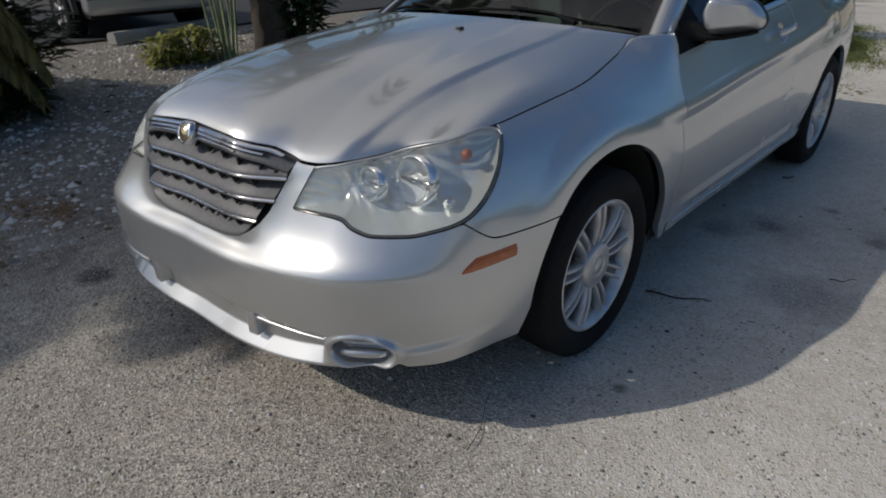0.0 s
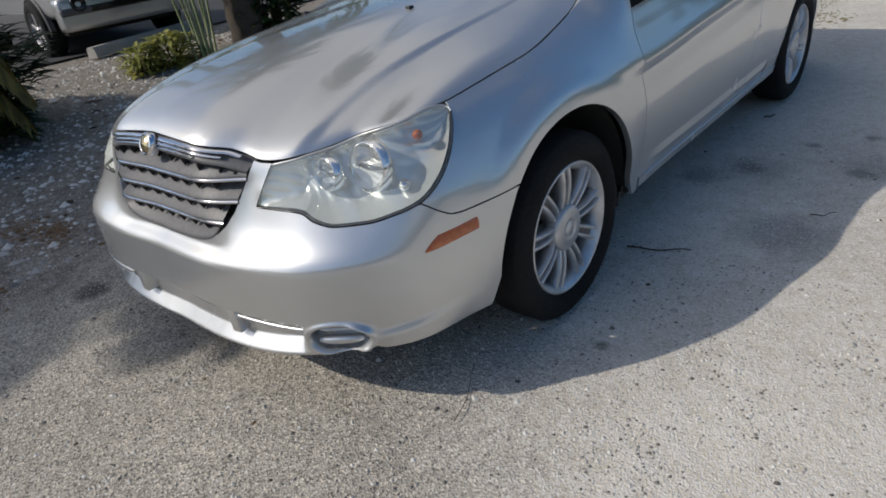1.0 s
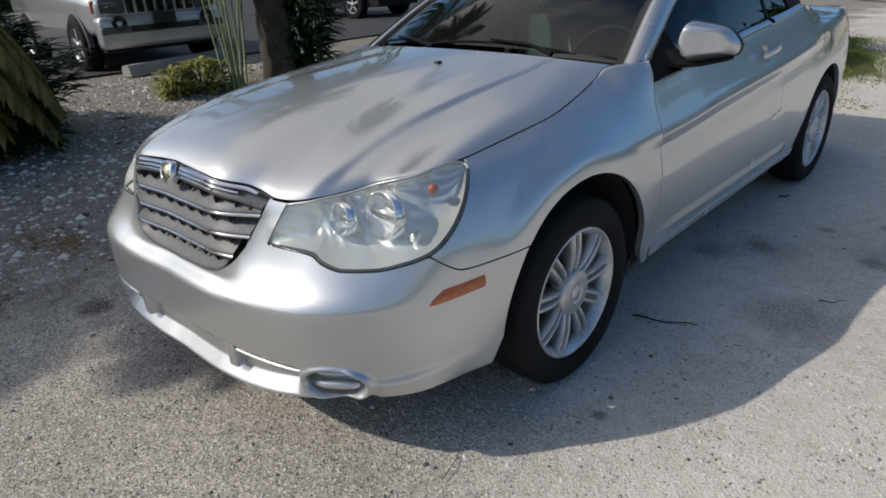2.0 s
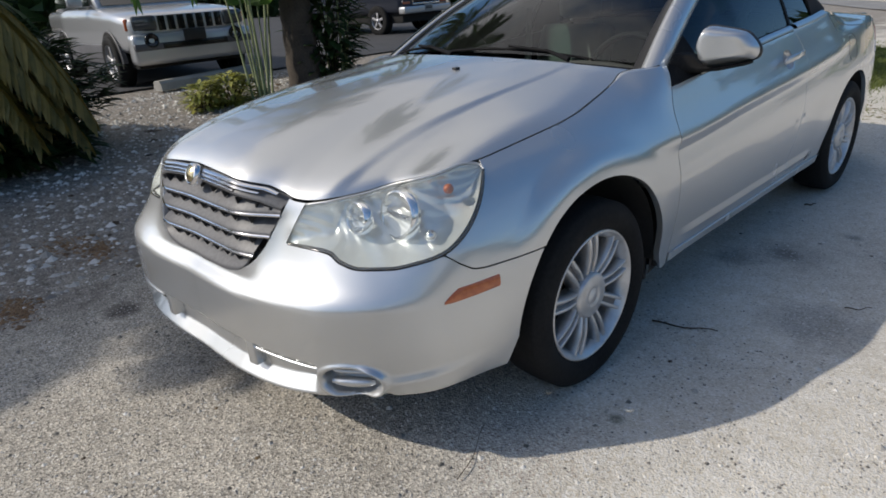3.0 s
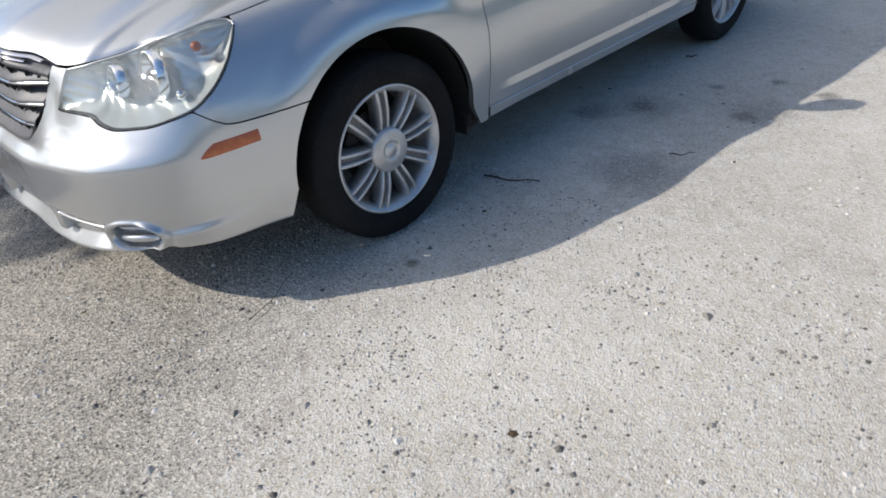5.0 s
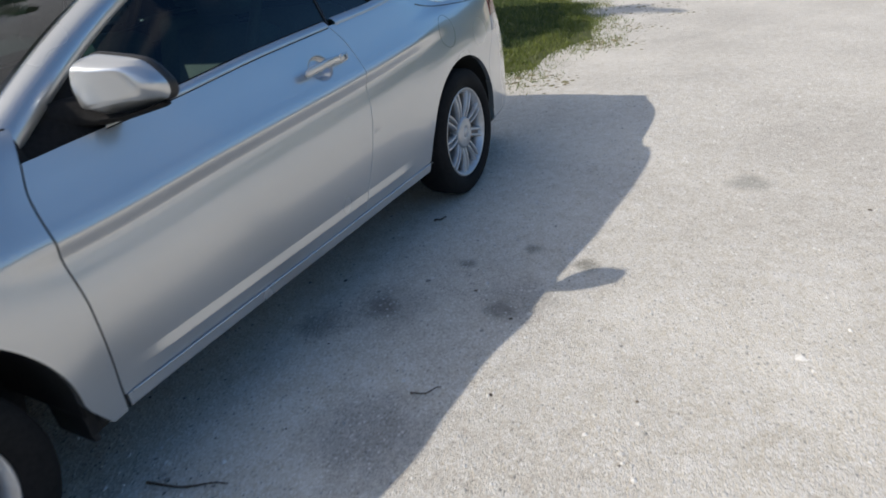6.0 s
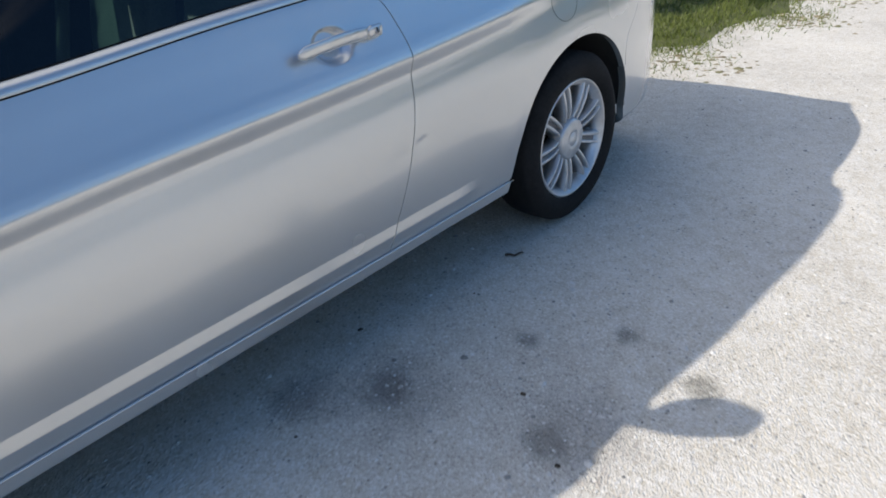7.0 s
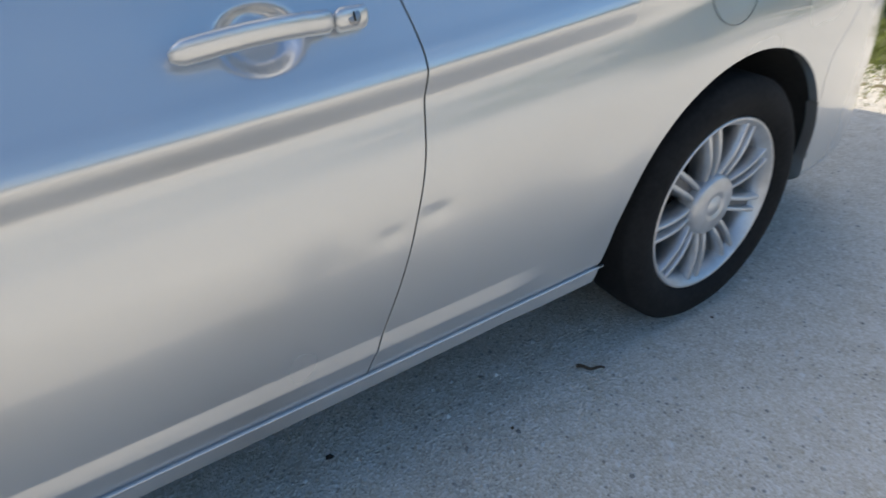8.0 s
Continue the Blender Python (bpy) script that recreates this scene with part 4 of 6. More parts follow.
QUARTER_TOP = keyed((1.7, 1.055), (1.86, 1.058), (2.1, 1.073), (2.4, 1.098), (2.55, 1.085), (2.68, 1.035), (2.8, 1.012), (3.0, 1.012), (3.2, 1.02), (3.45, 1.0), (3.6, 0.97))
BUMP_SEAM = keyed((0.4, 3.19), (0.52, 3.17), (0.60, 3.16), (0.66, 3.175), (0.72, 3.24), (0.80, 3.30), (0.86, 3.33), (1.02, 3.36))


def quarter(sg):
    f = lambda y, z: skin(s_y(y), z)
    yc, zc, r, rz = ARCHES[1]
    blocks = []
    y0 = yc - r * math.sin(math.radians(86))
    def front(y, z):
        t = (y - 1.8) / (y0 - 1.8)
        return f(lerp(DOOR_REAR(z) + GAP, y0, t), z)
    def low(y):
        return arch_z(1, y, ROCKER_TOP + 0.0005)
    def topline(y):
        return QUARTER_TOP(max(y, 1.815))
    blocks.append(patch(front, 1.8, y0, 50, low, topline, 260))
    ths = np.linspace(-math.radians(86), math.radians(62), 48)
    rows = []
    for i in range(111):
        b = i / 110
        rows.append([f(yc + r * math.sin(t), lerp(zc + rz * math.cos(t), QUARTER_TOP(yc + r * math.sin(t)), b)) for t in ths])
    blocks.append(rows)
    y1 = yc + r * math.sin(ths[-1])
    z1 = zc + rz * math.cos(ths[-1])
    def rear(y, z):
        t = (y - y1) / (3.36 - y1)
        return f(lerp(y1, BUMP_SEAM(z) - GAP, t), z)
    blocks.append(patch(rear, y1, 3.36, 16, lambda y: z1, QUARTER_TOP, 110))
    part("rear_quarter", sheet([flipped(P, sg) for P in blocks], lip=0.022), paint, car)
    bm = bmesh.new()
    ys = np.linspace(1.86, 2.30, 16)
    grid(bm, flipped([[f(y, BELT(y) + dz) + Vector((dx, 0, 0)) for y in ys] for dz, dx in ((-0.004, 0.001), (0.006, 0.006), (0.018, 0.000), (0.022, -0.012))], sg))
    part("belt_trim", bm, paint, car)
    # round fuel flap on the driver's side
    if sg > 0:
        bm = bmesh.new()
        n = 40
        ring = [f(2.675 + 0.082 * math.cos(2 * math.pi * k / n), 0.885 + 0.076 * math.sin(2 * math.pi * k / n)) + Vector((0.0003, 0, 0.0003)) for k in range(n + 1)]
        tube(bm, ring, 0.0008, 5)
        part("fuel_flap_seam", bm, gloss_black, car)
    # seam of the folding-top cover and trunk lid over the haunch
    bm = bmesh.new()
    seam = keyed((2.50, 1.040), (2.58, 1.022), (2.70, 1.004), (2.90, 0.990), (3.10, 0.982), (3.22, 0.984), (3.34, 0.992))
    pts = [f(y, seam(y)) + Vector((0.0006, 0, 0.0004)) for y in np.linspace(2.50, 3.34, 40)]
    tube(bm, [Vector((p.x * sg, p.y, p.z)) for p in pts], 0.0024, 5)
    part("cover_seam", bm, gloss_black, car)


quarter(1)
quarter(-1)


def rear_end():
    blocks = []
    z_seam = ARCHES[1][1] + ARCHES[1][3] * math.cos(math.radians(62)) - 0.002
    sy = lambda z: s_y(max(arch_y(1, z, 1), 0) if z < z_seam else BUMP_SEAM(z)) + GAP
    for sg in (1, -1):
        f = lambda u, z: skin(u, z, -0.05 * max(0, 1 - (z - 0.24) / 0.05) ** 2)
        P = patch(f, sy, S_END, 60, 0.24, lambda u: 0.785, 40)
        blocks.append(flipped(P, sg))
    part("rear_bumper", sheet(blocks, lip=0.03), paint, car)
    for sg in (1, -1):
        f = lambda u, z: skin(u, z, 0.003)
        P = patch(f, lambda z: s_y(BUMP_SEAM(z)) + 0.004, s_y(3.72), 26, 0.865, lambda u: 0.955, 12)
        part("quarter_end", sheet([flipped(patch(f, lambda z: s_y(BUMP_SEAM(z)) + 0.004, s_y(3.72), 26, 0.79, lambda u: 0.862, 12), sg)], lip=0.02), paint, car)
        part("tail_lamp", sheet([flipped(P, sg)], lip=0.02), red_lens, car, "red tail lamp")
    blocks = []
    for sg in (1, -1):
        P = patch(lambda u, z: skin(u, z), s_y(3.72) + 0.003, S_END, 24, 0.79, lambda u: 0.985, 12)
        blocks.append(flipped(P, sg))
    part("trunk_face", sheet(blocks, lip=0.02), paint, car)


rear_end()


def deck():
    """Folding-top cover and trunk lid."""
    def pt(w, y):
        a = abs(w)
        edge = skin(s_y(min(y, 3.42)), QUARTER_TOP(min(y, 3.42)) + 0.001)
        x = edge.x * a if y < 3.42 else lerp(edge.x, edge.x - 0.12, (y - 3.42) / 0.36) * a
        z = edge.z + 0.055 * (1 - a * a) * (1 - 0.4 * float(sstep(3.2, 3.8, y))) - 0.03 * float(sstep(3.5, 3.78, y))
        if y > 3.42:
            z = lerp(z, 1.0, float(sstep(3.42, 3.8, y)))
        return Vector((math.copysign(x, w), y, z))
    ws = np.linspace(-1, 1, 61)
    part("top_cover", sheet([[[pt(w, y) for w in ws] for y in np.linspace(2.32, 2.735, 18)]], lip=0.02), paint, car)
    part("trunk_lid", sheet([[[pt(w, y) for w in ws] for y in np.linspace(2.742, 3.78, 40)]], lip=0.02), paint, car)


deck()

# ---- glasshouse ----
W_BASE = ((0.0, 0.37, 1.076), (0.735, 0.59, 1.022))
HEADER = ((0.0, 1.20, 1.415), (0.585, 1.27, 1.365))


def shield_point(w, t, off=0.0):
    a = abs(w)
    b0 = Vector(W_BASE[0]).lerp(Vector(W_BASE[1]), a * a)
    b1 = Vector(HEADER[0]).lerp(Vector(HEADER[1]), a * a)
    b0.x, b1.x = 0.735 * a, 0.585 * a
    p = b0.lerp(b1, t) + Vector((0, -0.025 - off, 0.035 + off)) * math.sin(math.pi * t) * (1 - 0.5 * a)
    p += Vector((0, -off, off))
    return Vector((p.x if w >= 0 else -p.x, p.y, p.z))


def glasshouse():
    ws = np.linspace(-0.94, 0.94, 41)
    bm = bmesh.new()
    grid(bm, [[shield_point(w, t) for w in ws] for t in np.linspace(0.03, 0.985, 24)])
    ws_ = part("windshield", bm, WINDSHIELD, car, "clear windshield")
    ws_.visible_shadow = False
    # cowl, black surround and pillars
    bm = bmesh.new()
    grid(bm, [[Vector((0.70 * w, HOOD_REAR_Y + dy + 0.16 * w * w, HOOD_REAR_Z - 0.045 * w * w + dz)) for w in np.linspace(-1, 1, 31)] for dy, dz in ((-0.02, -0.045), (0.0, -0.030), (0.04, -0.022), (0.09, -0.016), (0.16, -0.022))])
    part("cowl", bm, wiper_black, car, "black cowl panel")
    for sg in (1, -1):
        bm = bmesh.new()
        rows = []
        for t in np.linspace(-0.02, 1.0, 26):
            p = shield_point(sg * 0.925, t)
            q = shield_point(sg * 1.0, t)
            rows.append([p + Vector((0, -0.002, 0.003)), p.lerp(q, 0.4) + Vector((0, -0.006, 0.006)), p.lerp(q, 0.6) + Vector((0, -0.012, 0.010))])
            if sg < 0:
                # drip moulding over the pillar's edge
                rows[-1] += [q + Vector((-0.006, -0.022, 0.020)), q + Vector((-0.030, -0.012, 0.018)), q + Vector((-0.052, 0.008, 0.010))]
        if sg < 0:
            rows = [r[::-1] for r in rows]
        grid(bm, rows)
        part("windshield_surround", bm, gloss_black, car)
        bm = bmesh.new()
        rows = []
        for t in np.linspace(-0.06, 1.02, 26):
            q = shield_point(sg * 0.965, t)
            k = [q + Vector((0, -0.004, 0.002)), q + Vector((0.004 * sg, -0.014, 0.012)), q + Vector((0.022 * sg, -0.012, 0.014)), q + Vector((0.048 * sg, 0.010, 0.006)), q + Vector((0.062 * sg, 0.045, -0.006)), q + Vector((0.056 * sg, 0.075, -0.022)), q + Vector((0.03 * sg, 0.085, -0.03))]
            rows.append(k if sg > 0 else k[::-1])
        grid(bm, rows)
        part("windshield_pillar", bm, paint, car)
    bm = bmesh.new()
    rows = []
    for w in np.linspace(-1.02, 1.02, 31):
        q = shield_point(w, 1.0)
        rows.append([q + Vector((0, 0.10, 0.022)), q + Vector((0, 0.05, 0.028)), q + Vector((0, -0.005, 0.014)), q + Vector((0, -0.012, -0.004)), q + Vector((0, 0.03, -0.02))])
    grid(bm, [r[::-1] for r in rows])
    part("header_rail", bm, paint, car)


glasshouse()

ROOF_EDGE = keyed((1.2, 1.362), (1.5, 1.385), (1.9, 1.375), (2.2, 1.30), (2.4, 1.18), (2.5, 1.10))
ROOF_X = keyed((1.2, 0.615), (1.6, 0.635), (2.0, 0.655), (2.3, 0.69), (2.5, 0.72))


def soft_top():
    def pt(w, y):
        a = abs(w)
        z = ROOF_EDGE(y) + 0.085 * (1 - a ** 2.4) * (1 - 0.5 * float(sstep(2.1, 2.5, y)))
        return Vector((ROOF_X(y) * w, y, z))
    ys = np.linspace(1.27, 2.50, 40)
    ws = np.linspace(-1, 1, 49)
    bm = sheet([[[pt(w, y) for w in ws] for y in ys]], lip=0.03)
    top = part("soft_top", bm, fabric, car, "black canvas soft top")
    # hanging side flap behind the glass
    for sg in (1, -1):
        rows = []
        for y in np.linspace(2.16, 2.50, 10):
            a = pt(sg, y)
            b = Vector((sg * (skin(s_y(y), BELT(y)).x - 0.03), y + 0.01, BELT(y) + 0.012))
            rows.append([lerp(b, a, k / 6) + Vector((sg * 0.012 * math.sin(math.pi * k / 6), 0, 0)) for k in range(7)])
        rows = [list(r) for r in zip(*rows)]
        part("top_side", sheet([rows if sg > 0 else [r[::-1] for r in rows]], lip=0.02), fabric, top)
    # rear edge with a soft fold
    rows = []
    for w in np.linspace(-1, 1, 33):
        a = pt(w, 2.50)
        rows.append([a + Vector((0, k * 0.03, -0.012 * k * k)) for k in range(4)])
    bm = bmesh.new()
    grid(bm, [list(r) for r in zip(*rows)])
    part("rear_fold", bm, fabric, top)


soft_top()


def side_glass(sg):
    def pt(y, t):
        z0 = BELT(y) - 0.02
        base = skin(s_y(y), BELT(y))
        x0 = base.x - 0.022
        yy = y
        top = Vector((ROOF_X(min(max(y, 1.28), 2.45)) - 0.012, 0, ROOF_EDGE(min(max(y, 1.28), 2.45)) - 0.01))
        if y < 1.28:
            k = (1.28 - y) / 0.68
            top = Vector((lerp(0.60, 0.70, k), 0, lerp(1.35, 1.02, k)))
        z = lerp(z0, top.z, t)
        x = lerp(x0, top.x, t) + 0.012 * math.sin(math.pi * t)
        return Vector((x * sg, yy, z))
    ts = np.linspace(0, 1, 12)
    for name, y0, y1 in (("door_glass", 0.70, 1.845), ("quarter_glass", 1.862, 2.30)):
        rows = [[pt(y, t) for y in np.linspace(y0, y1, 24)] for t in ts]
        bm = bmesh.new()
        grid(bm, rows if sg > 0 else [r[::-1] for r in rows])
        part(name, bm, SIDEGLASS, car, "dark green tinted glass")
    # black sail at the mirror
    rows = [[pt(y, t) + Vector((0.004 * sg, 0, 0)) for y in np.linspace(0.60, 0.89, 10)] for t in np.linspace(0.02, 1, 8)]
    bm = bmesh.new()
    grid(bm, rows if sg > 0 else [r[::-1] for r in rows])
    part("mirror_sail", bm, rubber, car)
    bm = bmesh.new()
    tube(bm, [pt(1.853, t) + Vector((0.002 * sg, 0, 0)) for t in ts], 0.007, 6)
    part("glass_seal", bm, gloss_black, car)


side_glass(1)
side_glass(-1)


def closed_curve(pts, n):
    """Points round a closed smooth loop through the given ones."""
    k = len(pts)
    out = []
    for i in range(n):
        f = i / n * k
        j = int(f)
        t = f - j
        p0, p1, p2, p3 = (Vector(pts[(j + d) % k]) for d in (-1, 0, 1, 2))
        h0, h1 = (p2 - p0) * 0.38, (p3 - p1) * 0.38
        out.append(p1 * (2 * t ** 3 - 3 * t ** 2 + 1) + h0 * (t ** 3 - 2 * t ** 2 + t) + p2 * (3 * t ** 2 - 2 * t ** 3) + h1 * (t ** 3 - t ** 2))
    return out


def mirror_shell(sg):
    """Silver door mirror with a lower facet, black rim and foot."""
    def loc(p):
        return Vector((sg * (p[0] - 0.005) / 1.0276, p[1] - 0.035, p[2]))
    n = 64
    face = closed_curve(((0.850, 0.786, 1.128), (0.905, 0.796, 1.124), (0.972, 0.820, 1.114), (0.994, 0.842, 1.084), (0.986, 0.846, 1.052), (0.905, 0.802, 1.041), (0.846, 0.786, 1.040), (0.836, 0.784, 1.085)), n)
    rim = closed_curve(((0.838, 0.862, 1.152), (0.905, 0.880, 1.150), (0.996, 0.902, 1.130), (1.040, 0.918, 1.076), (1.028, 0.920, 1.032), (0.925, 0.884, 1.006), (0.846, 0.862, 1.001), (0.812, 0.856, 1.080)), n)
    for loop in (face, rim):
        for p in loop:
            p.x += 0.024 * (1 - float(sstep(0.82, 0.96, p.x)))
    fy = lambda x: 0.784 + 0.10 * (x - 0.836) + 2.0 * max(0.0, x - 0.836) ** 2
    face = [Vector((p.x, fy(p.x), p.z)) for p in face]
    centre = sum(face, Vector()) / n
    inner = [[centre.lerp(p, k) for p in face] for k in (0.02, 0.25, 0.5, 0.75)]
    rows = [[loc((p.x, fy(p.x), p.z)) for p in row] for row in inner]
    for s in np.linspace(0, 1, 12):
        row = []
        for a, b in zip(face, rim):
            flat = 1 - float(sstep(1.042, 1.088, a.z))
            e, d = lerp(math.sin(s * math.pi / 2), s, flat), lerp(1 - math.cos(s * math.pi / 2), s, flat)
            row.append(loc((lerp(a.x, b.x, e), lerp(a.y, b.y, d), lerp(a.z, b.z, e))))
        rows.append(row)
    bm = bmesh.new()
    vs = grid(bm, rows, wrap=True)
    bm.faces.new(vs[0])
    bmesh.ops.recalc_face_normals(bm, faces=bm.faces)
    mir = part("door_mirror", bm, paint, car, "silver door mirror")
    mid = sum(rim, Vector()) / n
    bm = bmesh.new()
    rows = [[loc(mid.lerp(p, k) + Vector((0, dy, 0))) for p in rim] for k, dy in ((0.98, -0.004), (1.035, 0.0), (1.045, 0.012), (1.0, 0.024), (0.90, 0.026), (0.86, 0.012))]
    vs = grid(bm, rows, wrap=True)
    bmesh.ops.recalc_face_normals(bm, faces=bm.faces)
    part("mirror_rim", bm, plastic, mir, "black mirror rim")
    bm = bmesh.new()
    bm.faces.new([bm.verts.new(loc(mid.lerp(p, 0.9) + Vector((0, 0.016, 0)))) for p in rim])
    part("mirror_glass", bm, chrome, mir)
    # black underside and foot, down to the door's corner
    bm = bmesh.new()
    rows = []
    for x, y0, y1, z0, z1 in ((0.735, 0.700, 0.86, 0.985, 1.055), (0.775, 0.745, 0.875, 0.982, 1.058), (0.815, 0.790, 0.885, 0.982, 1.048), (0.850, 0.815, 0.89, 0.984, 1.012), (0.925, 0.835, 0.905, 0.992, 1.008), (1.0, 0.880, 0.925, 1.008, 1.022), (1.02, 0.900, 0.925, 1.016, 1.026)):
        rows.append([loc((x, y0, z0 + 0.012)), loc((x, y0 + 0.015, z0)), loc((x, y1, z0)), loc((x, y1, z1)), loc((x, y0 + 0.02, z1)), loc((x, y0, (z0 + z1) / 2 + 0.004))])
    vs = grid(bm, rows, wrap=True)
    bm.faces.new(vs[0])
    bm.faces.new(vs[-1])
    bmesh.ops.recalc_face_normals(bm, faces=bm.faces)
    part("mirror_foot", bm, rubber, mir, "black mirror foot")


mirror_shell(1)


# ---- wheels ----
def wheel_mesh():
    """Meshes of one wheel about its own centre; outer face towards +x."""
    tyre = bmesh.new()
    lathe(tyre, ((0.020, 0.236), (0.030, 0.243), (0.040, 0.262), (0.044, 0.285), (0.040, 0.308), (0.026, 0.328), (0.016, 0.337), (-0.05, 0.341), (-0.12, 0.337), (-0.145, 0.325), (-0.165, 0.29), (-0.15, 0.24)), 80, "x")
    rim = bmesh.new()
    lathe(rim, ((-0.15, 0.215), (-0.02, 0.205), (0.005, 0.212), (0.018, 0.221), (0.026, 0.229), (0.030, 0.234), (0.026, 0.239), (0.012, 0.240)), 80, "x")
    bmesh.ops.reverse_faces(rim, faces=rim.faces)
    spoke, web = bmesh.new(), bmesh.new()
    rows, inner = [], []
    for t in np.linspace(0, 1, 9):
        r = lerp(0.062, 0.228, t)
        x = lerp(0.010, 0.018, t) + 0.008 * math.sin(math.pi * t) - 0.008 * (1 - t) ** 3
        w, c = lerp(0.0052, 0.0062, t), lerp(0.0140, 0.0185, t)
        rows.append([(x - 0.050, c - w * 0.9, r), (x - 0.002, c - w, r), (x, c - w * 0.7, r), (x, c + w * 0.7, r), (x - 0.002, c + w, r), (x - 0.050, c + w * 2.6, r)])
        inner.append([(x - 0.020, d, r) for d in np.linspace(-c, c, 4)])
    grid(spoke, rows, wrap=True)
    bmesh.ops.recalc_face_normals(spoke, faces=spoke.faces)
    grid(web, inner)
    hub = bmesh.new()
    lathe(hub, ((-0.03, 0.085), (0.010, 0.084), (0.018, 0.080), (0.021, 0.074), (0.024, 0.044), (0.025, 0.034), (0.021, 0.031), (0.021, 0.026), (0.024, 0.023), (0.025, 0.0005)), 48, "x")
    disc = bmesh.new()
    lathe(disc, ((-0.06, 0.04), (-0.058, 0.145), (-0.075, 0.145), (-0.075, 0.04)), 40, "x")
    for b in (tyre, hub, disc):
        bmesh.ops.recalc_face_normals(b, faces=b.faces)
    return tyre, rim, spoke, web, hub, disc


dull_rim = vary(Mat("dull_rim", rough=0.5, metal=0.5), (0.16, 0.16, 0.165), (0.24, 0.24, 0.245), 20.0)
brake = vary(Mat("brake_iron", rough=0.5, metal=0.6), (0.05, 0.045, 0.04), (0.09, 0.08, 0.07), 12.0)


def wheels():
    tyre, rim, spoke, web, hub, disc = wheel_mesh()
    first = part("wheel", rim, alloy, car, "silver alloy wheel with nine twin spokes")
    part("tyre", tyre, rubber, first, "black road tyre")
    sp = part("spoke", spoke, alloy, first)
    for k in range(9):
        for fl in (1, -1):
            m = pose(0, 0, 0, k * 40, 0, 0) @ Matrix.Diagonal((1, fl, 1, 1))
            if k == 0 and fl == 1:
                sp.matrix_basis = m
            else:
                again(sp, m, first)
    wb = part("spoke_web", web, dull_rim, first, "duller web between twin spokes")
    for k in range(1, 9):
        again(wb, pose(0, 0, 0, k * 40, 0, 0), first)
    part("hub_cap", hub, alloy, first, "round alloy centre cap")
    part("brake_disc", disc, brake, first)
    first.matrix_basis = pose(0.862, 0, HUB_Z, 0, 0, 0)
    for x, y, turn, spin in ((0.862, 2.765, 0, 14), (-0.862, 0.0, 180, 25), (-0.862, 2.765, 180, 7)):
        copy_thing(first, pose(x, y, HUB_Z, 0, 0, turn) @ pose(0, 0, 0, spin, 0, 0))


wheels()


def wheel_wells():
    for yc, zc, ry, rz in ARCHES:
        for sg in (1, -1):
            bm = bmesh.new()
            rows = []
            for a in np.linspace(0.0 if yc > 1 else -0.1, math.pi + 0.12, 34):
                y, z = yc + (ry + 0.004) * math.cos(a), zc + (rz + 0.004) * math.sin(a)
                rows.append([Vector((sg * x, y, z)) for x in (0.50, 0.62, 0.74, 0.872)])
            grid(bm, rows if sg < 0 else [r_[::-1] for r_ in rows])
            part("wheel_liner", bm, dark, car)
            bm = bmesh.new()
            bm.faces.new([bm.verts.new((sg * 0.5, yc + 0.46 * math.cos(a), max(0.2, HUB_Z + 0.46 * math.sin(a)))) for a in np.linspace(-0.3, math.pi + 0.3, 24)])
            part("inner_wall", bm, dark, car)
    # small black flap behind each front wheel
    for sg in (1, -1):
        part("mud_flap", boxed(0.76 * sg - 0.08, 0.76 * sg + 0.08, 0.440, 0.460, 0.215, 0.36, 0.006), plastic, car, "short black flap")


wheel_wells()


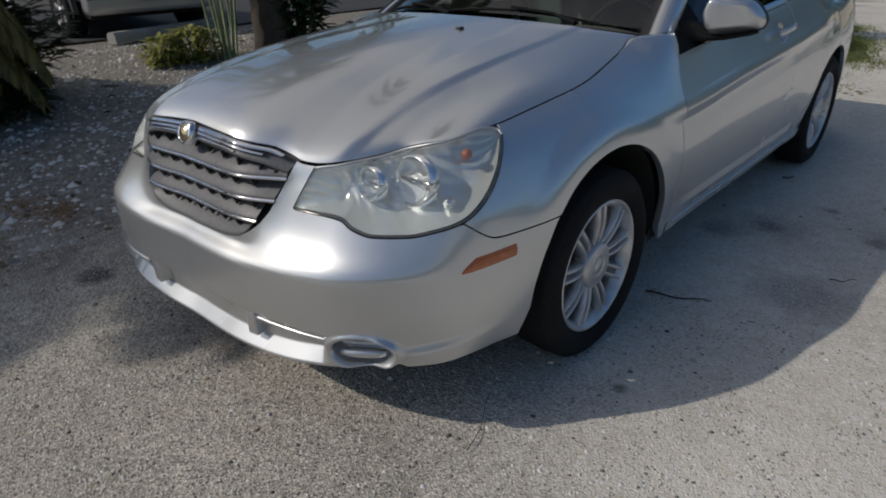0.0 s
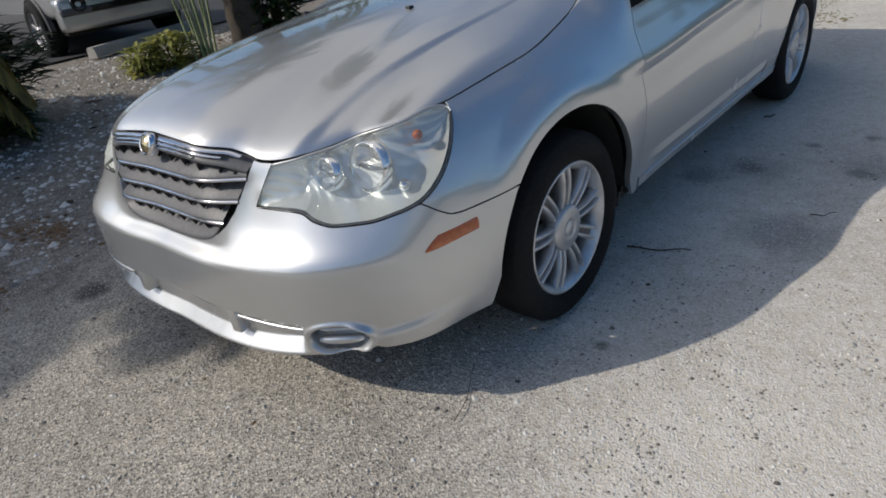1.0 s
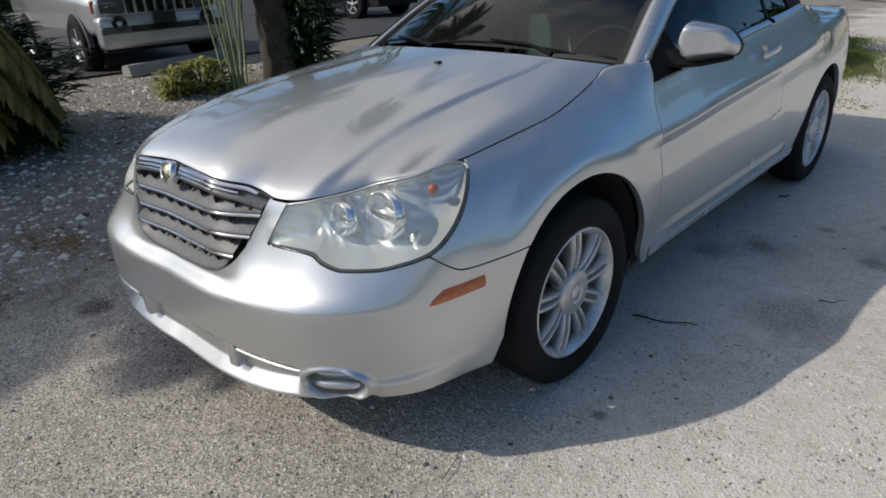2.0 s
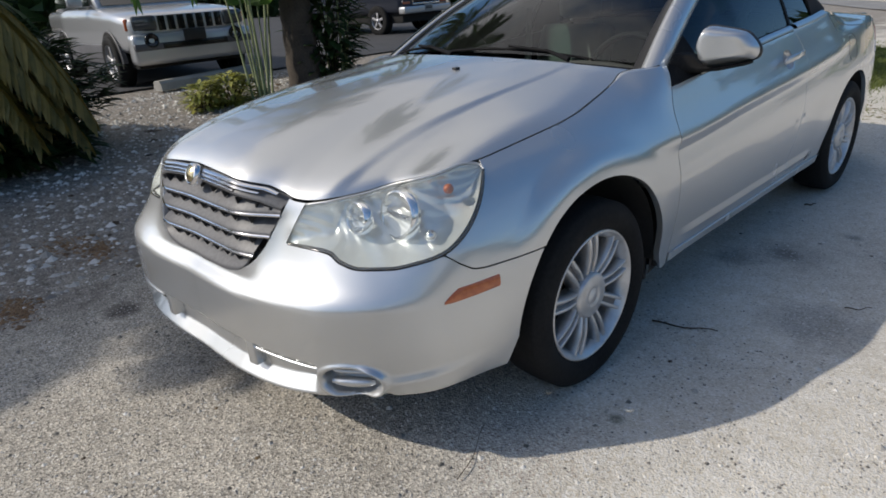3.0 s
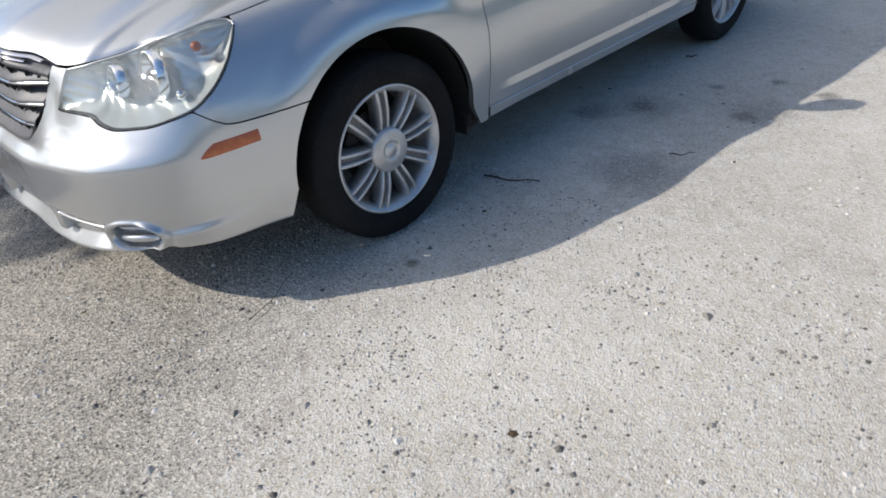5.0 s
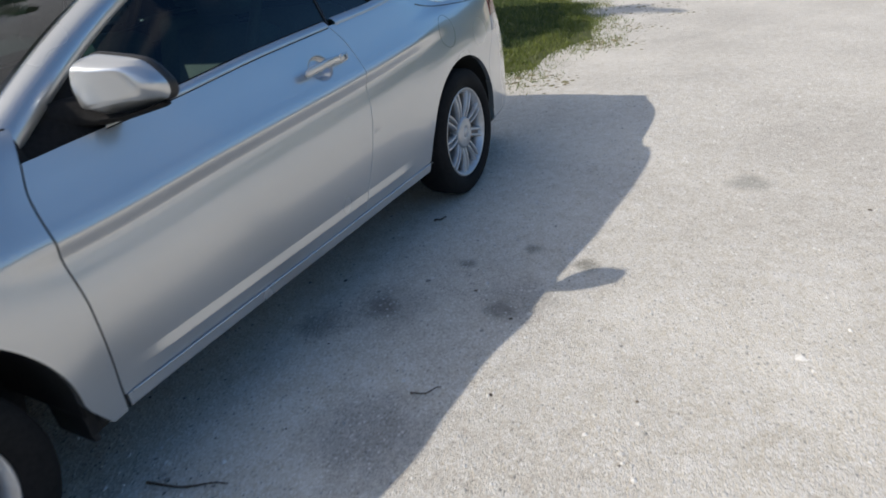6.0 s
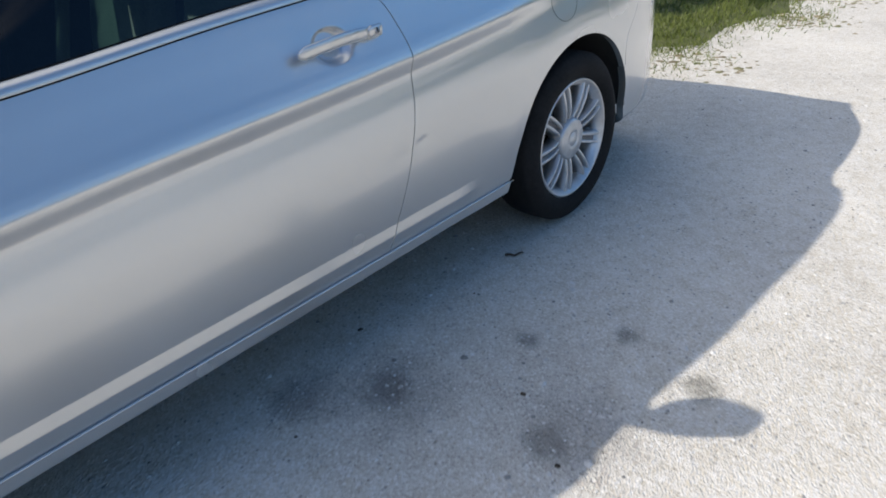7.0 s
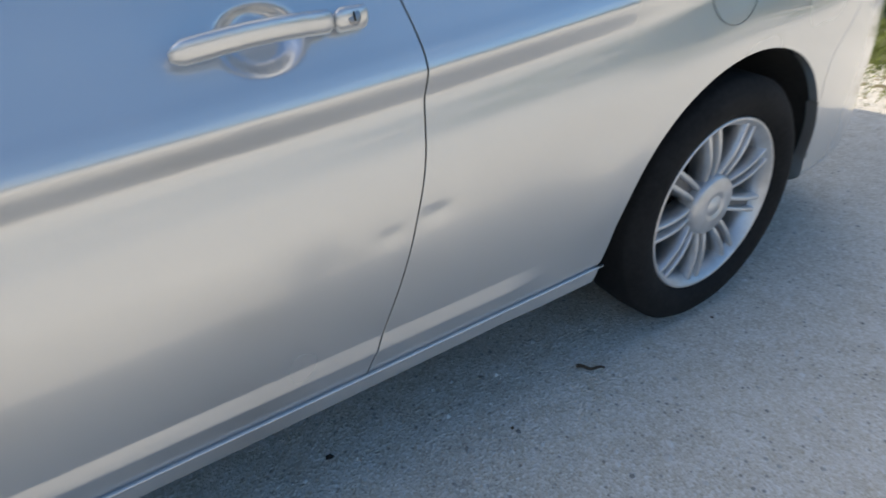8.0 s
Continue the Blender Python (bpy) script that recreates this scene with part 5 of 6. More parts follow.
def inner_shell():
    """Dark structure behind the panels, floor and engine bay."""
    for sg in (1, -1):
        bm = bmesh.new()
        rows = []
        for b in np.linspace(0, 1, 12):
            row = []
            for y in np.linspace(0.43, 2.36, 60):
                z = lerp(0.25, BELT(max(y, 0.6)) - 0.03, b)
                p = skin(s_y(y), z, -0.03)
                row.append(Vector((p.x * sg, p.y, p.z)))
            rows.append(row)
        grid(bm, rows if sg > 0 else [r[::-1] for r in rows])
        part("inner_side", bm, dark, car)
        bm = bmesh.new()
        rows = []
        for b in np.linspace(0, 1, 10):
            rows.append([Vector((p.x * sg, p.y, p.z)) for p in (nose(u, lerp(0.62, HOOD_EDGE(min(u, 1.2)) - 0.01, b), -0.10) for u in np.linspace(0.30, 1.2, 30))])
        grid(bm, rows if sg > 0 else [r[::-1] for r in rows])
        part("lamp_carrier", bm, dark, car)
        bm = bmesh.new()
        rows = []
        for b in np.linspace(0, 1, 8):
            rows.append([Vector((p.x * sg, p.y, p.z)) for p in (skin(s_y(y), lerp(0.76, GAP_LINE(y) - 0.004, b), -0.028) for y in np.linspace(-0.38, 0.6, 24))])
        grid(bm, rows if sg > 0 else [r[::-1] for r in rows])
        part("fender_inner", bm, dark, car)
        bm = bmesh.new()
        rows = []
        for b in np.linspace(0, 1, 10):
            rows.append([Vector((p.x * sg, p.y, p.z)) for p in (skin(s, lerp(0.76, 0.96, b), -0.03) for s in np.linspace(s_y(2.36), S_END, 50))])
        grid(bm, rows if sg > 0 else [r[::-1] for r in rows])
        part("rear_inner", bm, dark, car)
    part("floor_pan", boxed(-0.875, 0.875, 0.46, 2.34, 0.275, 0.32, 0.01), dark, car)
    part("engine_block", boxed(-0.47, 0.47, -0.66, 0.46, 0.22, 0.76, 0.03), dark, car)
    part("boot_floor", boxed(-0.49, 0.49, 2.34, 3.70, 0.26, 0.60, 0.03), dark, car)
    part("firewall", boxed(-0.74, 0.74, 0.50, 0.54, 0.28, 0.97), dark, car)
    part("rear_bulkhead", boxed(-0.72, 0.72, 2.34, 2.37, 0.28, 1.02), trim_dark, car)


inner_shell()


# ---- cabin ----
def seat(x, y, rear=False):
    st = part("front_seat" if not rear else "rear_seat", boxed(x - 0.25, x + 0.25, y - 0.05, y + 0.46, 0.36, 0.55, 0.05), seat_cloth, car, "pale grey upholstered seat")
    part("seat_back", boxed(-0.24, 0.24, -0.07, 0.07, 0.0, 0.62, 0.055, Matrix.Translation((x, y + 0.48, 0.50)) @ pose(0, 0, 0, -16, 0, 0)), seat_cloth, st)
    part("headrest", boxed(-0.13, 0.13, -0.05, 0.05, 0.0, 0.17, 0.045, Matrix.Translation((x, y + 0.655, 1.13)) @ pose(0, 0, 0, -10, 0, 0)), seat_cloth, st)


def cabin():
    seat(0.37, 1.12)
    seat(-0.37, 1.12)
    seat(0.33, 1.64, True)
    seat(-0.33, 1.64, True)
    rows = []
    for y, z in ((0.60, 0.99), (0.70, 1.005), (0.84, 0.985), (0.93, 0.93), (0.95, 0.80), (0.92, 0.62)):
        rows.append([Vector((x, y + 0.02 * abs(x), z - 0.02 * abs(x) ** 2 + (0.025 * math.exp(-((x - 0.37) / 0.18) ** 2) if 0.65 < y < 0.94 else 0))) for x in np.linspace(-0.74, 0.74, 31)])
    bm = bmesh.new()
    grid(bm, [r[::-1] for r in rows])
    part("dashboard", bm, trim_dark, car, "dark grey vinyl dashboard")
    bm = bmesh.new()
    ring = [Vector((0.185 * math.cos(a), 0, 0.185 * math.sin(a))) for a in np.linspace(0, 2 * math.pi, 40)]
    tube(bm, ring, 0.015, 8, cap=False)
    box(bm, -0.17, 0.17, -0.012, 0.012, -0.02, 0.02, 0.006)
    lathe(bm, ((-0.02, 0.06), (0.02, 0.055), (0.025, 0.001)), 24, "y")
    bmesh.ops.transform(bm, matrix=Matrix.Translation((0.37, 1.02, 0.93)) @ pose(0, 0, 0, -24, 0, 0), verts=bm.verts)
    part("steering_wheel", bm, wiper_black, car, "dark steering wheel")
    bm = boxed(-0.12, 0.12, -0.02, 0.02, -0.03, 0.03, 0.012, Matrix.Translation((0, 1.12, 1.335)))
    part("rear_view_mirror", bm, plastic, car)
    for sg in (1, -1):
        bm = bmesh.new()
        tube(bm, [(sg * 0.66, 1.66, 1.20), (sg * 0.62, 1.60, 1.02), (sg * 0.56, 1.50, 0.80), (sg * 0.55, 1.44, 0.62)], [0.02, 0.024, 0.024, 0.022], 6)
        part("seat_belt", bm, seat_cloth, car, "grey seat belt")
    # sun visors folded flat and the sticker on the glass
    for sg in (1, -1):
        part("sun_visor", boxed(-0.20, 0.20, -0.08, 0.08, -0.012, 0.012, 0.01, Matrix.Translation((sg * 0.33, 1.225, 1.352)) @ pose(0, 0, 0, 24, 0, 0)), seat_cloth, car)


cabin()


def wiper(x0, x1):
    bm = bmesh.new()
    pts = []
    for t in np.linspace(0, 1, 12):
        x = lerp(x0, x1, t)
        w = x / 0.70
        p = shield_point(w, 0.015 + 0.030 * math.sin(math.pi * t), 0.010)
        pts.append(p)
    tube(bm, pts, [0.004] + [0.006] * 10 + [0.004], 6)
    arm = [Vector((x0 * 0.9 + 0.02, 0.36 + 0.2 * x0 * x0, 1.082 - 0.05 * x0 * x0)), shield_point(lerp(x0, x1, 0.25) / 0.7, 0.03, 0.022), shield_point(lerp(x0, x1, 0.52) / 0.7, 0.05, 0.02)]
    tube(bm, arm, [0.011, 0.007, 0.006], 6)
    part("wiper", bm, wiper_black, car, "black wiper blade and arm")


wiper(0.52, -0.10)
wiper(-0.12, -0.60)


def sticker():
    """Small inspection sticker low in the windscreen's driver corner."""
    rows = [[shield_point(w, t, -0.004) for w in np.linspace(0.74, 0.84, 5)] for t in np.linspace(0.80, 0.90, 5)]
    bm = bmesh.new()
    grid(bm, rows)
    white = vary(Mat("white_paper", rough=0.6), (0.68, 0.68, 0.66), (0.76, 0.76, 0.74), 20.0)
    part("sticker", bm, white, car, "small pale sticker inside the glass")


sticker()


def push_nose():
    """An old knock has left the passenger's corner standing a little forward of the other."""
    for ob in car.children_recursive:
        if ob.type != "MESH" or ob.parent.name.startswith("wheel") or ob.name.startswith("wheel"):
            continue
        co = np.empty(len(ob.data.vertices) * 3)
        ob.data.vertices.foreach_get("co", co)
        co = co.reshape(-1, 3)
        if co[:, 0].min() < 0 and co[:, 1].min() < 0.5:
            high = sstep(-0.50, -0.72, co[:, 0]) * sstep(0.62, 0.74, co[:, 2])
            co[:, 1] -= 0.085 * sstep(0.0, -0.62, co[:, 0]) * (1 - sstep(-0.35, 0.5, co[:, 1])) * (1 - high)
            ob.data.vertices.foreach_set("co", co.ravel())
            ob.data.update()


push_nose()


# ---- other vehicles ----
def loft(stations, n=28, sharp=0.45):
    """A closed hull through upright rings: (along y, half width, foot, top)."""
    bm = bmesh.new()
    rows = []
    for y, w, z0, z1 in stations:
        row = []
        for k in range(n):
            a = 2 * math.pi * (k + 0.5) / n
            ca, sa = math.cos(a), math.sin(a)
            row.append((w * math.copysign(abs(ca) ** sharp, ca), y, (z0 + z1) / 2 + (z1 - z0) / 2 * math.copysign(abs(sa) ** sharp, sa)))
        rows.append(row)
    vs = grid(bm, rows, wrap=True)
    bm.faces.new(vs[0])
    bm.faces.new(vs[-1])
    bmesh.ops.recalc_face_normals(bm, faces=bm.faces)
    return bm


def plain_wheel(parent, x, y, r, rim_r, side):
    t = bmesh.new()
    w = 0.11
    lathe(t, ((w, rim_r * 0.98), (w + 0.012, rim_r * 1.1), (w + 0.012, r * 0.9), (w - 0.01, r * 0.985), (0, r), (-w, r * 0.985), (-w, rim_r)), 40, "x")
    bmesh.ops.recalc_face_normals(t, faces=t.faces)
    rim = bmesh.new()
    lathe(rim, ((-0.05, rim_r * 0.9), (w - 0.03, rim_r * 0.88), (w, rim_r * 0.98), (w + 0.004, rim_r)), 40, "x")
    for k in range(5):
        box(rim, w - 0.05, w - 0.015, -0.032, 0.032, 0.0, rim_r * 0.93, 0.008, pose(0, 0, 0, 72 * k, 0, 0))
    lathe(rim, ((w - 0.06, 0.06), (w - 0.005, 0.055), (w, 0.0005)), 20, "x")
    disc = bmesh.new()
    lathe(disc, ((0.0, 0.01), (0.0, rim_r * 0.9)), 24, "x")
    m = pose(x, y, r, 0, 0, 0 if side > 0 else 180)
    ob = part("wheel", rim, dull_alloy, parent)
    ob.matrix_basis = m
    part("tyre", t, rubber, ob)
    part("wheel_back", disc, dark, ob)


dull_alloy = vary(Mat("dull_alloy", rough=0.45, metal=0.7), (0.34, 0.34, 0.35), (0.46, 0.46, 0.47), 9.0)
dark_glass = Mat("dark_window", (0.015, 0.018, 0.02), 0.05)
dark_glass.set("Coat Weight", 1.0)
lamp_glass = Mat("lamp_glass", (0.10, 0.105, 0.11), 0.1, 0.4)


def quad_patch(pts, nu=8, nv=4, bulge=0.0, out=(0, 0, 0)):
    """A slightly bowed four-cornered sheet: corners go round."""
    a, b, c, d = (Vector(p) for p in pts)
    bm = bmesh.new()
    rows = []
    for i in range(nv + 1):
        v = i / nv
        rows.append([a.lerp(b, u / nu).lerp(d.lerp(c, u / nu), v) + Vector(out) * (bulge * math.sin(math.pi * u / nu) * math.sin(math.pi * v)) for u in range(nu + 1)])
    grid(bm, rows)
    return bm


def off_road_car():
    s = thing("off_road_car", "pale silver off-road car with grey lower cladding, parked nose out", "car", pose(-9.75, 2.42, 0.27, 0, 0, -92))
    hull = loft(((-2.34, 0.80, 0.55, 1.10), (-2.25, 0.90, 0.48, 1.16), (-1.0, 0.93, 0.46, 1.17), (0.6, 0.93, 0.46, 1.15), (0.85, 0.925, 0.46, 1.13), (1.6, 0.915, 0.47, 1.09), (2.05, 0.89, 0.48, 1.04), (2.22, 0.83, 0.52, 1.0), (2.26, 0.76, 0.56, 0.96)), 36, 0.30)
    part("body", hull, suv_paint, s)
    cab = loft(((-2.22, 0.72, 1.10, 1.30), (-2.05, 0.74, 1.10, 1.62), (-1.8, 0.74, 1.10, 1.70), (-0.25, 0.74, 1.10, 1.72), (-0.08, 0.73, 1.10, 1.68), (0.18, 0.74, 1.10, 1.50), (0.66, 0.78, 1.08, 1.16)), 36, 0.30)
    part("cabin", cab, suv_paint, s)
    part("windshield", quad_patch(((0.70, 0.66, 1.17), (-0.70, 0.66, 1.17), (-0.62, -0.02, 1.655), (0.62, -0.02, 1.655)), 10, 6, 0.03, (0, 0.7, 0.7)), dark_glass, s, "dark windshield")
    for sg in (1, -1):
        for y0, y1, ya, yb in ((0.40, -0.22, -0.08, -0.25), (-0.30, -1.05, -0.22, -1.02), (-1.13, -1.95, -1.10, -1.85)):
            pts = ((sg * 0.80, y0, 1.18), (sg * 0.80, y1, 1.18), (sg * 0.735, yb, 1.60), (sg * 0.735, ya, 1.60))
            part("side_window", quad_patch(pts if sg > 0 else pts[::-1]), dark_glass, s)
        # cladding, lamps, fog lamps and mirrors
        part("side_cladding", boxed(sg * 0.925 - 0.02, sg * 0.925 + 0.02, -1.0, 1.02, 0.34, 0.62, 0.015), suv_clad, s, "grey lower cladding")
        part("headlight", boxed(-0.165, 0.165, -0.06, 0.06, -0.105, 0.105, 0.05, Matrix.Translation((sg * 0.645, 2.23, 0.895)) @ pose(0, 0, 0, 0, 0, -sg * 12)), lamp_glass, s)
        part("turn_lamp", boxed(-0.03, 0.03, -0.06, 0.06, -0.08, 0.08, 0.02, Matrix.Translation((sg * 0.83, 2.10, 0.89)) @ pose(0, 0, 0, 0, 0, -sg * 35)), amber, s, "amber corner lamp")
        bm = bmesh.new()
        lathe(bm, ((0.0, 0.10), (0.03, 0.095), (0.035, 0.08), (0.01, 0.072), (0.0, 0.001)), 24, "y")
        bmesh.ops.transform(bm, matrix=Matrix.Translation((sg * 0.62, 2.325, 0.67)), verts=bm.verts)
        part("fog_lamp", bm, gloss_black, s)
        part("door_mirror", boxed(sg * 1.02 - 0.11, sg * 1.02 + 0.11, 0.34, 0.46, 1.17, 1.32, 0.04), suv_paint, s)
        for yc in (1.42, -1.36):
            bm = bmesh.new()
            rows = []
            for a in np.linspace(0.0, math.pi, 20):
                rows.append([(sg * x, yc + r * math.cos(a), 0.37 + r * math.sin(a)) for x, r in ((0.86, 0.43), (0.938, 0.434), (0.940, 0.442), (0.925, 0.452))])
            grid(bm, rows)
            bmesh.ops.recalc_face_normals(bm, faces=bm.faces)
            part("wheel_arch", bm, suv_clad, s)
            bm = bmesh.new()
            bm.faces.new([bm.verts.new((sg * 0.935, yc + 0.43 * math.cos(a), max(0.3, 0.37 + 0.43 * math.sin(a)))) for a in np.linspace(-0.2, math.pi + 0.2, 26)])
            part("arch_shadow", bm, dark, s)
            plain_wheel(s, sg * 0.862, yc, 0.38, 0.25, sg)
        part("roof_rail", tube(bmesh.new(), [(sg * 0.62, -1.9, 1.72), (sg * 0.62, -1.7, 1.765), (sg * 0.62, -0.1, 1.775), (sg * 0.62, 0.05, 1.73)], 0.018, 6), plastic, s)
    front = part("front_panel", boxed(-0.74, 0.74, 2.16, 2.27, 0.74, 1.0, 0.04), suv_paint, s)
    for k in range(7):
        x = (k - 3) * 0.138
        part("grille_slot", boxed(x - 0.050, x + 0.050, 2.262, 2.282, 0.79, 0.985, 0.006), gloss_black, front, "dark upright grille slot")
    part("front_bumper", boxed(-0.88, 0.88, 2.04, 2.33, 0.34, 0.76, 0.07), suv_paint, s)
    part("bumper_cladding", boxed(-0.87, 0.87, 2.10, 2.345, 0.535, 0.635, 0.03), suv_clad, s)
    part("air_intake", boxed(-0.48, 0.48, 2.30, 2.352, 0.55, 0.625, 0.01), gloss_black, s)
    part("plate_holder", boxed(-0.16, 0.16, 2.325, 2.356, 0.63, 0.785, 0.008), plastic, s, "empty dark plate holder")
    part("underside", boxed(-0.80, 0.80, -2.1, 2.1, 0.28, 0.50, 0.03), dark, s)


off_road_car()


def dark_pickup():
    s = thing("pickup_truck", "dark pickup truck with chrome-framed grille and pale bumper", "truck", pose(-13.4, 10.1, 0.27, 0, 0, -84))
    navy = Mat("dark_blue_paint", (0.02, 0.025, 0.04), 0.3, 0.3)
    navy.set("Coat Weight", 1.0)
    part("body", loft(((-2.4, 0.9, 0.55, 1.15), (-0.6, 0.94, 0.5, 1.2), (0.9, 0.94, 0.5, 1.2), (2.1, 0.92, 0.5, 1.15), (2.3, 0.88, 0.55, 1.10)), 36, 0.28), navy, s)
    part("cabin", loft(((-1.4, 0.76, 1.15, 1.5), (-1.2, 0.78, 1.15, 1.82), (0.2, 0.76, 1.15, 1.84), (0.5, 0.77, 1.15, 1.62), (1.0, 0.82, 1.15, 1.22)), 32, 0.3), navy, s)
    part("windshield", quad_patch(((0.74, 1.02, 1.22), (-0.74, 1.02, 1.22), (-0.66, 0.30, 1.76), (0.66, 0.30, 1.76)), 8, 5, 0.03, (0, 0.7, 0.7)), dark_glass, s)
    part("grille", boxed(-0.50, 0.50, 2.27, 2.32, 0.76, 1.08, 0.02), gloss_black, s)
    for z in (0.755, 1.085):
        part("grille_frame", boxed(-0.54, 0.54, 2.28, 2.35, z - 0.02, z + 0.02, 0.01), chrome, s)
    for x in (-0.53, 0.53):
        part("grille_frame", boxed(x - 0.02, x + 0.02, 2.28, 2.348, 0.776, 1.064, 0.01), chrome, s)
    for x in (-0.74, 0.74):
        part("headlight", boxed(x - 0.14, x + 0.14, 2.24, 2.31, 0.83, 1.04, 0.03), lamp_glass, s)
        part("turn_lamp", boxed(x - 0.13, x + 0.13, 2.25, 2.315, 0.76, 0.825, 0.015), amber, s)
        for yc in (1.4, -1.6):
            plain_wheel(s, math.copysign(0.86, x), yc, 0.38, 0.22, math.copysign(1, x))
    part("bumper", boxed(-0.93, 0.93, 2.18, 2.42, 0.52, 0.70, 0.04), suv_paint, s)
    plate = part("plate", boxed(-0.155, 0.155, 2.415, 2.432, 0.57, 0.73, 0.006), concrete, s, "pale plate")
    for k in range(6):
        part("plate_bar", boxed(-0.115 + k * 0.042, -0.09 + k * 0.042, 2.432, 2.436, 0.615, 0.685), plastic, plate, smooth=False)
    part("underside", boxed(-0.8, 0.8, -2.2, 2.2, 0.3, 0.55, 0.03), dark, s)


dark_pickup()


def far_sedan():
    s = thing("black_sedan", "black saloon car parked by the far road", "car", pose(-1.2, 28.2, 0.0, 0, 0, 78))
    ink = Mat("black_paint", (0.012, 0.012, 0.014), 0.15, 0.2)
    ink.set("Coat Weight", 1.0)
    part("body", loft(((-2.3, 0.78, 0.35, 0.85), (-2.1, 0.86, 0.28, 0.95), (0, 0.88, 0.25, 0.95), (1.6, 0.87, 0.27, 0.88), (2.2, 0.80, 0.32, 0.75)), 32, 0.34), ink, s)
    part("cabin", loft(((-1.7, 0.66, 0.9, 1.0), (-0.9, 0.66, 0.9, 1.40), (0.2, 0.66, 0.9, 1.42), (1.0, 0.70, 0.88, 0.98)), 32, 0.4), dark_glass, s)
    for x in (-0.79, 0.79):
        for yc in (1.35, -1.35):
            plain_wheel(s, x, yc, 0.32, 0.21, math.copysign(1, x))


far_sedan()


# ---- car park edge, wheel stop, road ----
def flat_strip(name, label, category, pts, material, lift=0.012, n=24):
    """A strip of the setting laid a little above the ground: four corners."""
    a, b, c, d = (Vector((*p, 0)) for p in pts)
    bm = bmesh.new()
    rows = []
    for i in range(n + 1):
        row = []
        for j in range(n + 1):
            p = a.lerp(b, j / n).lerp(d.lerp(c, j / n), i / n)
            wob = 0.12 * noise.noise(Vector((p.x * 0.9, p.y * 0.9, 5)))
            if j in (0, n):
                p = p + Vector((wob, 0, 0))
            p.z = ground_z(p.x, p.y) + lift
            row.append(p)
        rows.append(row)
    grid(bm, rows)
    tagged(part(name, bm, material), label, category, kind="structure")


flat_strip("car_park", "dark asphalt car park surface behind the gravel strip", "asphalt", ((-40, -14), (-7.55, -14), (-7.9, 24), (-40, 24)), asphalt, 0.03, 60)


def wheel_stop():
    L = 1.83
    m = Matrix.Translation((-7.42, 2.42, ground_z(-7.42, 2.42) + 0.025)) @ pose(0, 0, 0, 0, 0, 17)
    bm = bmesh.new()
    prof = ((-0.085, 0.0), (-0.075, 0.10), (-0.05, 0.135), (0.05, 0.135), (0.075, 0.10), (0.085, 0.0))
    rows = [[(x, y, z) for x, z in prof] for y in np.linspace(-L / 2, L / 2, 9)]
    vs = grid(bm, rows)
    for row in (vs[0], vs[-1]):
        bm.faces.new(row)
    bmesh.ops.recalc_face_normals(bm, faces=bm.faces)
    bmesh.ops.transform(bm, matrix=m, verts=bm.verts)
    tagged(part("wheel_stop", bm, concrete, smooth=False), "weathered concrete wheel stop at the car park edge", "wheel stop")


wheel_stop()

_dir, _side = Vector((0.74, -0.67)), Vector((0.67, 0.74))


def band(c0, c1):
    """Corners of a band along the far road, between two distances from the drive's rear."""
    o = Vector((-3.2, 21.8))
    return [tuple(o + _dir * u + _side * v) for u, v in ((-40, c0), (-40, c1), (22, c1), (22, c0))]


far_road = vary(Mat("worn_road", rough=0.9), (0.20, 0.20, 0.20), (0.30, 0.295, 0.285), 0.8, 60.0, 0.2)
pale_walk = vary(Mat("pale_pavement", rough=0.9), (0.48, 0.47, 0.44), (0.60, 0.58, 0.55), 0.7, 50.0, 0.2)
lawn = vary(Mat("far_lawn", rough=0.95), (0.10, 0.13, 0.035), (0.17, 0.19, 0.06), 0.5, 30.0, 0.4, 0.02)
flat_strip("road", "grey worn asphalt road past the drive", "road", band(-1.3, 0.9), far_road, 0.02)
flat_strip("pavement", "pale concrete pavement beyond the road", "pavement", band(1.05, 4.2), pale_walk, 0.06)
flat_strip("lawn", "dry mown lawn beyond the pavement", "lawn", band(4.2, 14.0), lawn, 0.05)
bm = bmesh.new()
for k in range(24):
    u = -36 + k * 2.4
    c = Vector((-3.2, 21.8)) + _dir * (u + 1.2) + _side * 0.98
    box(bm, -1.19, 1.19, -0.075, 0.075, 0, 0.15, 0.02, Matrix.Translation((c.x, c.y, 0.0)) @ pose(0, 0, 0, 0, 0, math.degrees(math.atan2(_dir.y, _dir.x))))
tagged(part("kerb", bm, concrete), "low pale concrete kerb along the road", "kerb", kind="structure")


def far_wall():
    """Pale garden wall with coping beyond the lawn."""
    c = Vector((-9.0, 33.5))
    m = Matrix.Translation((c.x, c.y, 0)) @ pose(0, 0, 0, 0, 0, -18)
    stucco = vary(Mat("cream_stucco", rough=0.9), (0.50, 0.42, 0.33), (0.60, 0.52, 0.42), 0.6, 30.0, 0.3)
    w = part("garden_wall", boxed(-16, 16, -0.12, 0.12, 0, 1.9, 0.02, m), stucco)
    tagged(w, "cream rendered garden wall with pale coping", "wall", kind="structure")
    part("coping", boxed(-16, 16, -0.18, 0.18, 1.9, 2.0, 0.02, m), pale_walk, w)


far_wall()


# ---- plants ----
def rnd(a, b):
    return random.uniform(a, b)


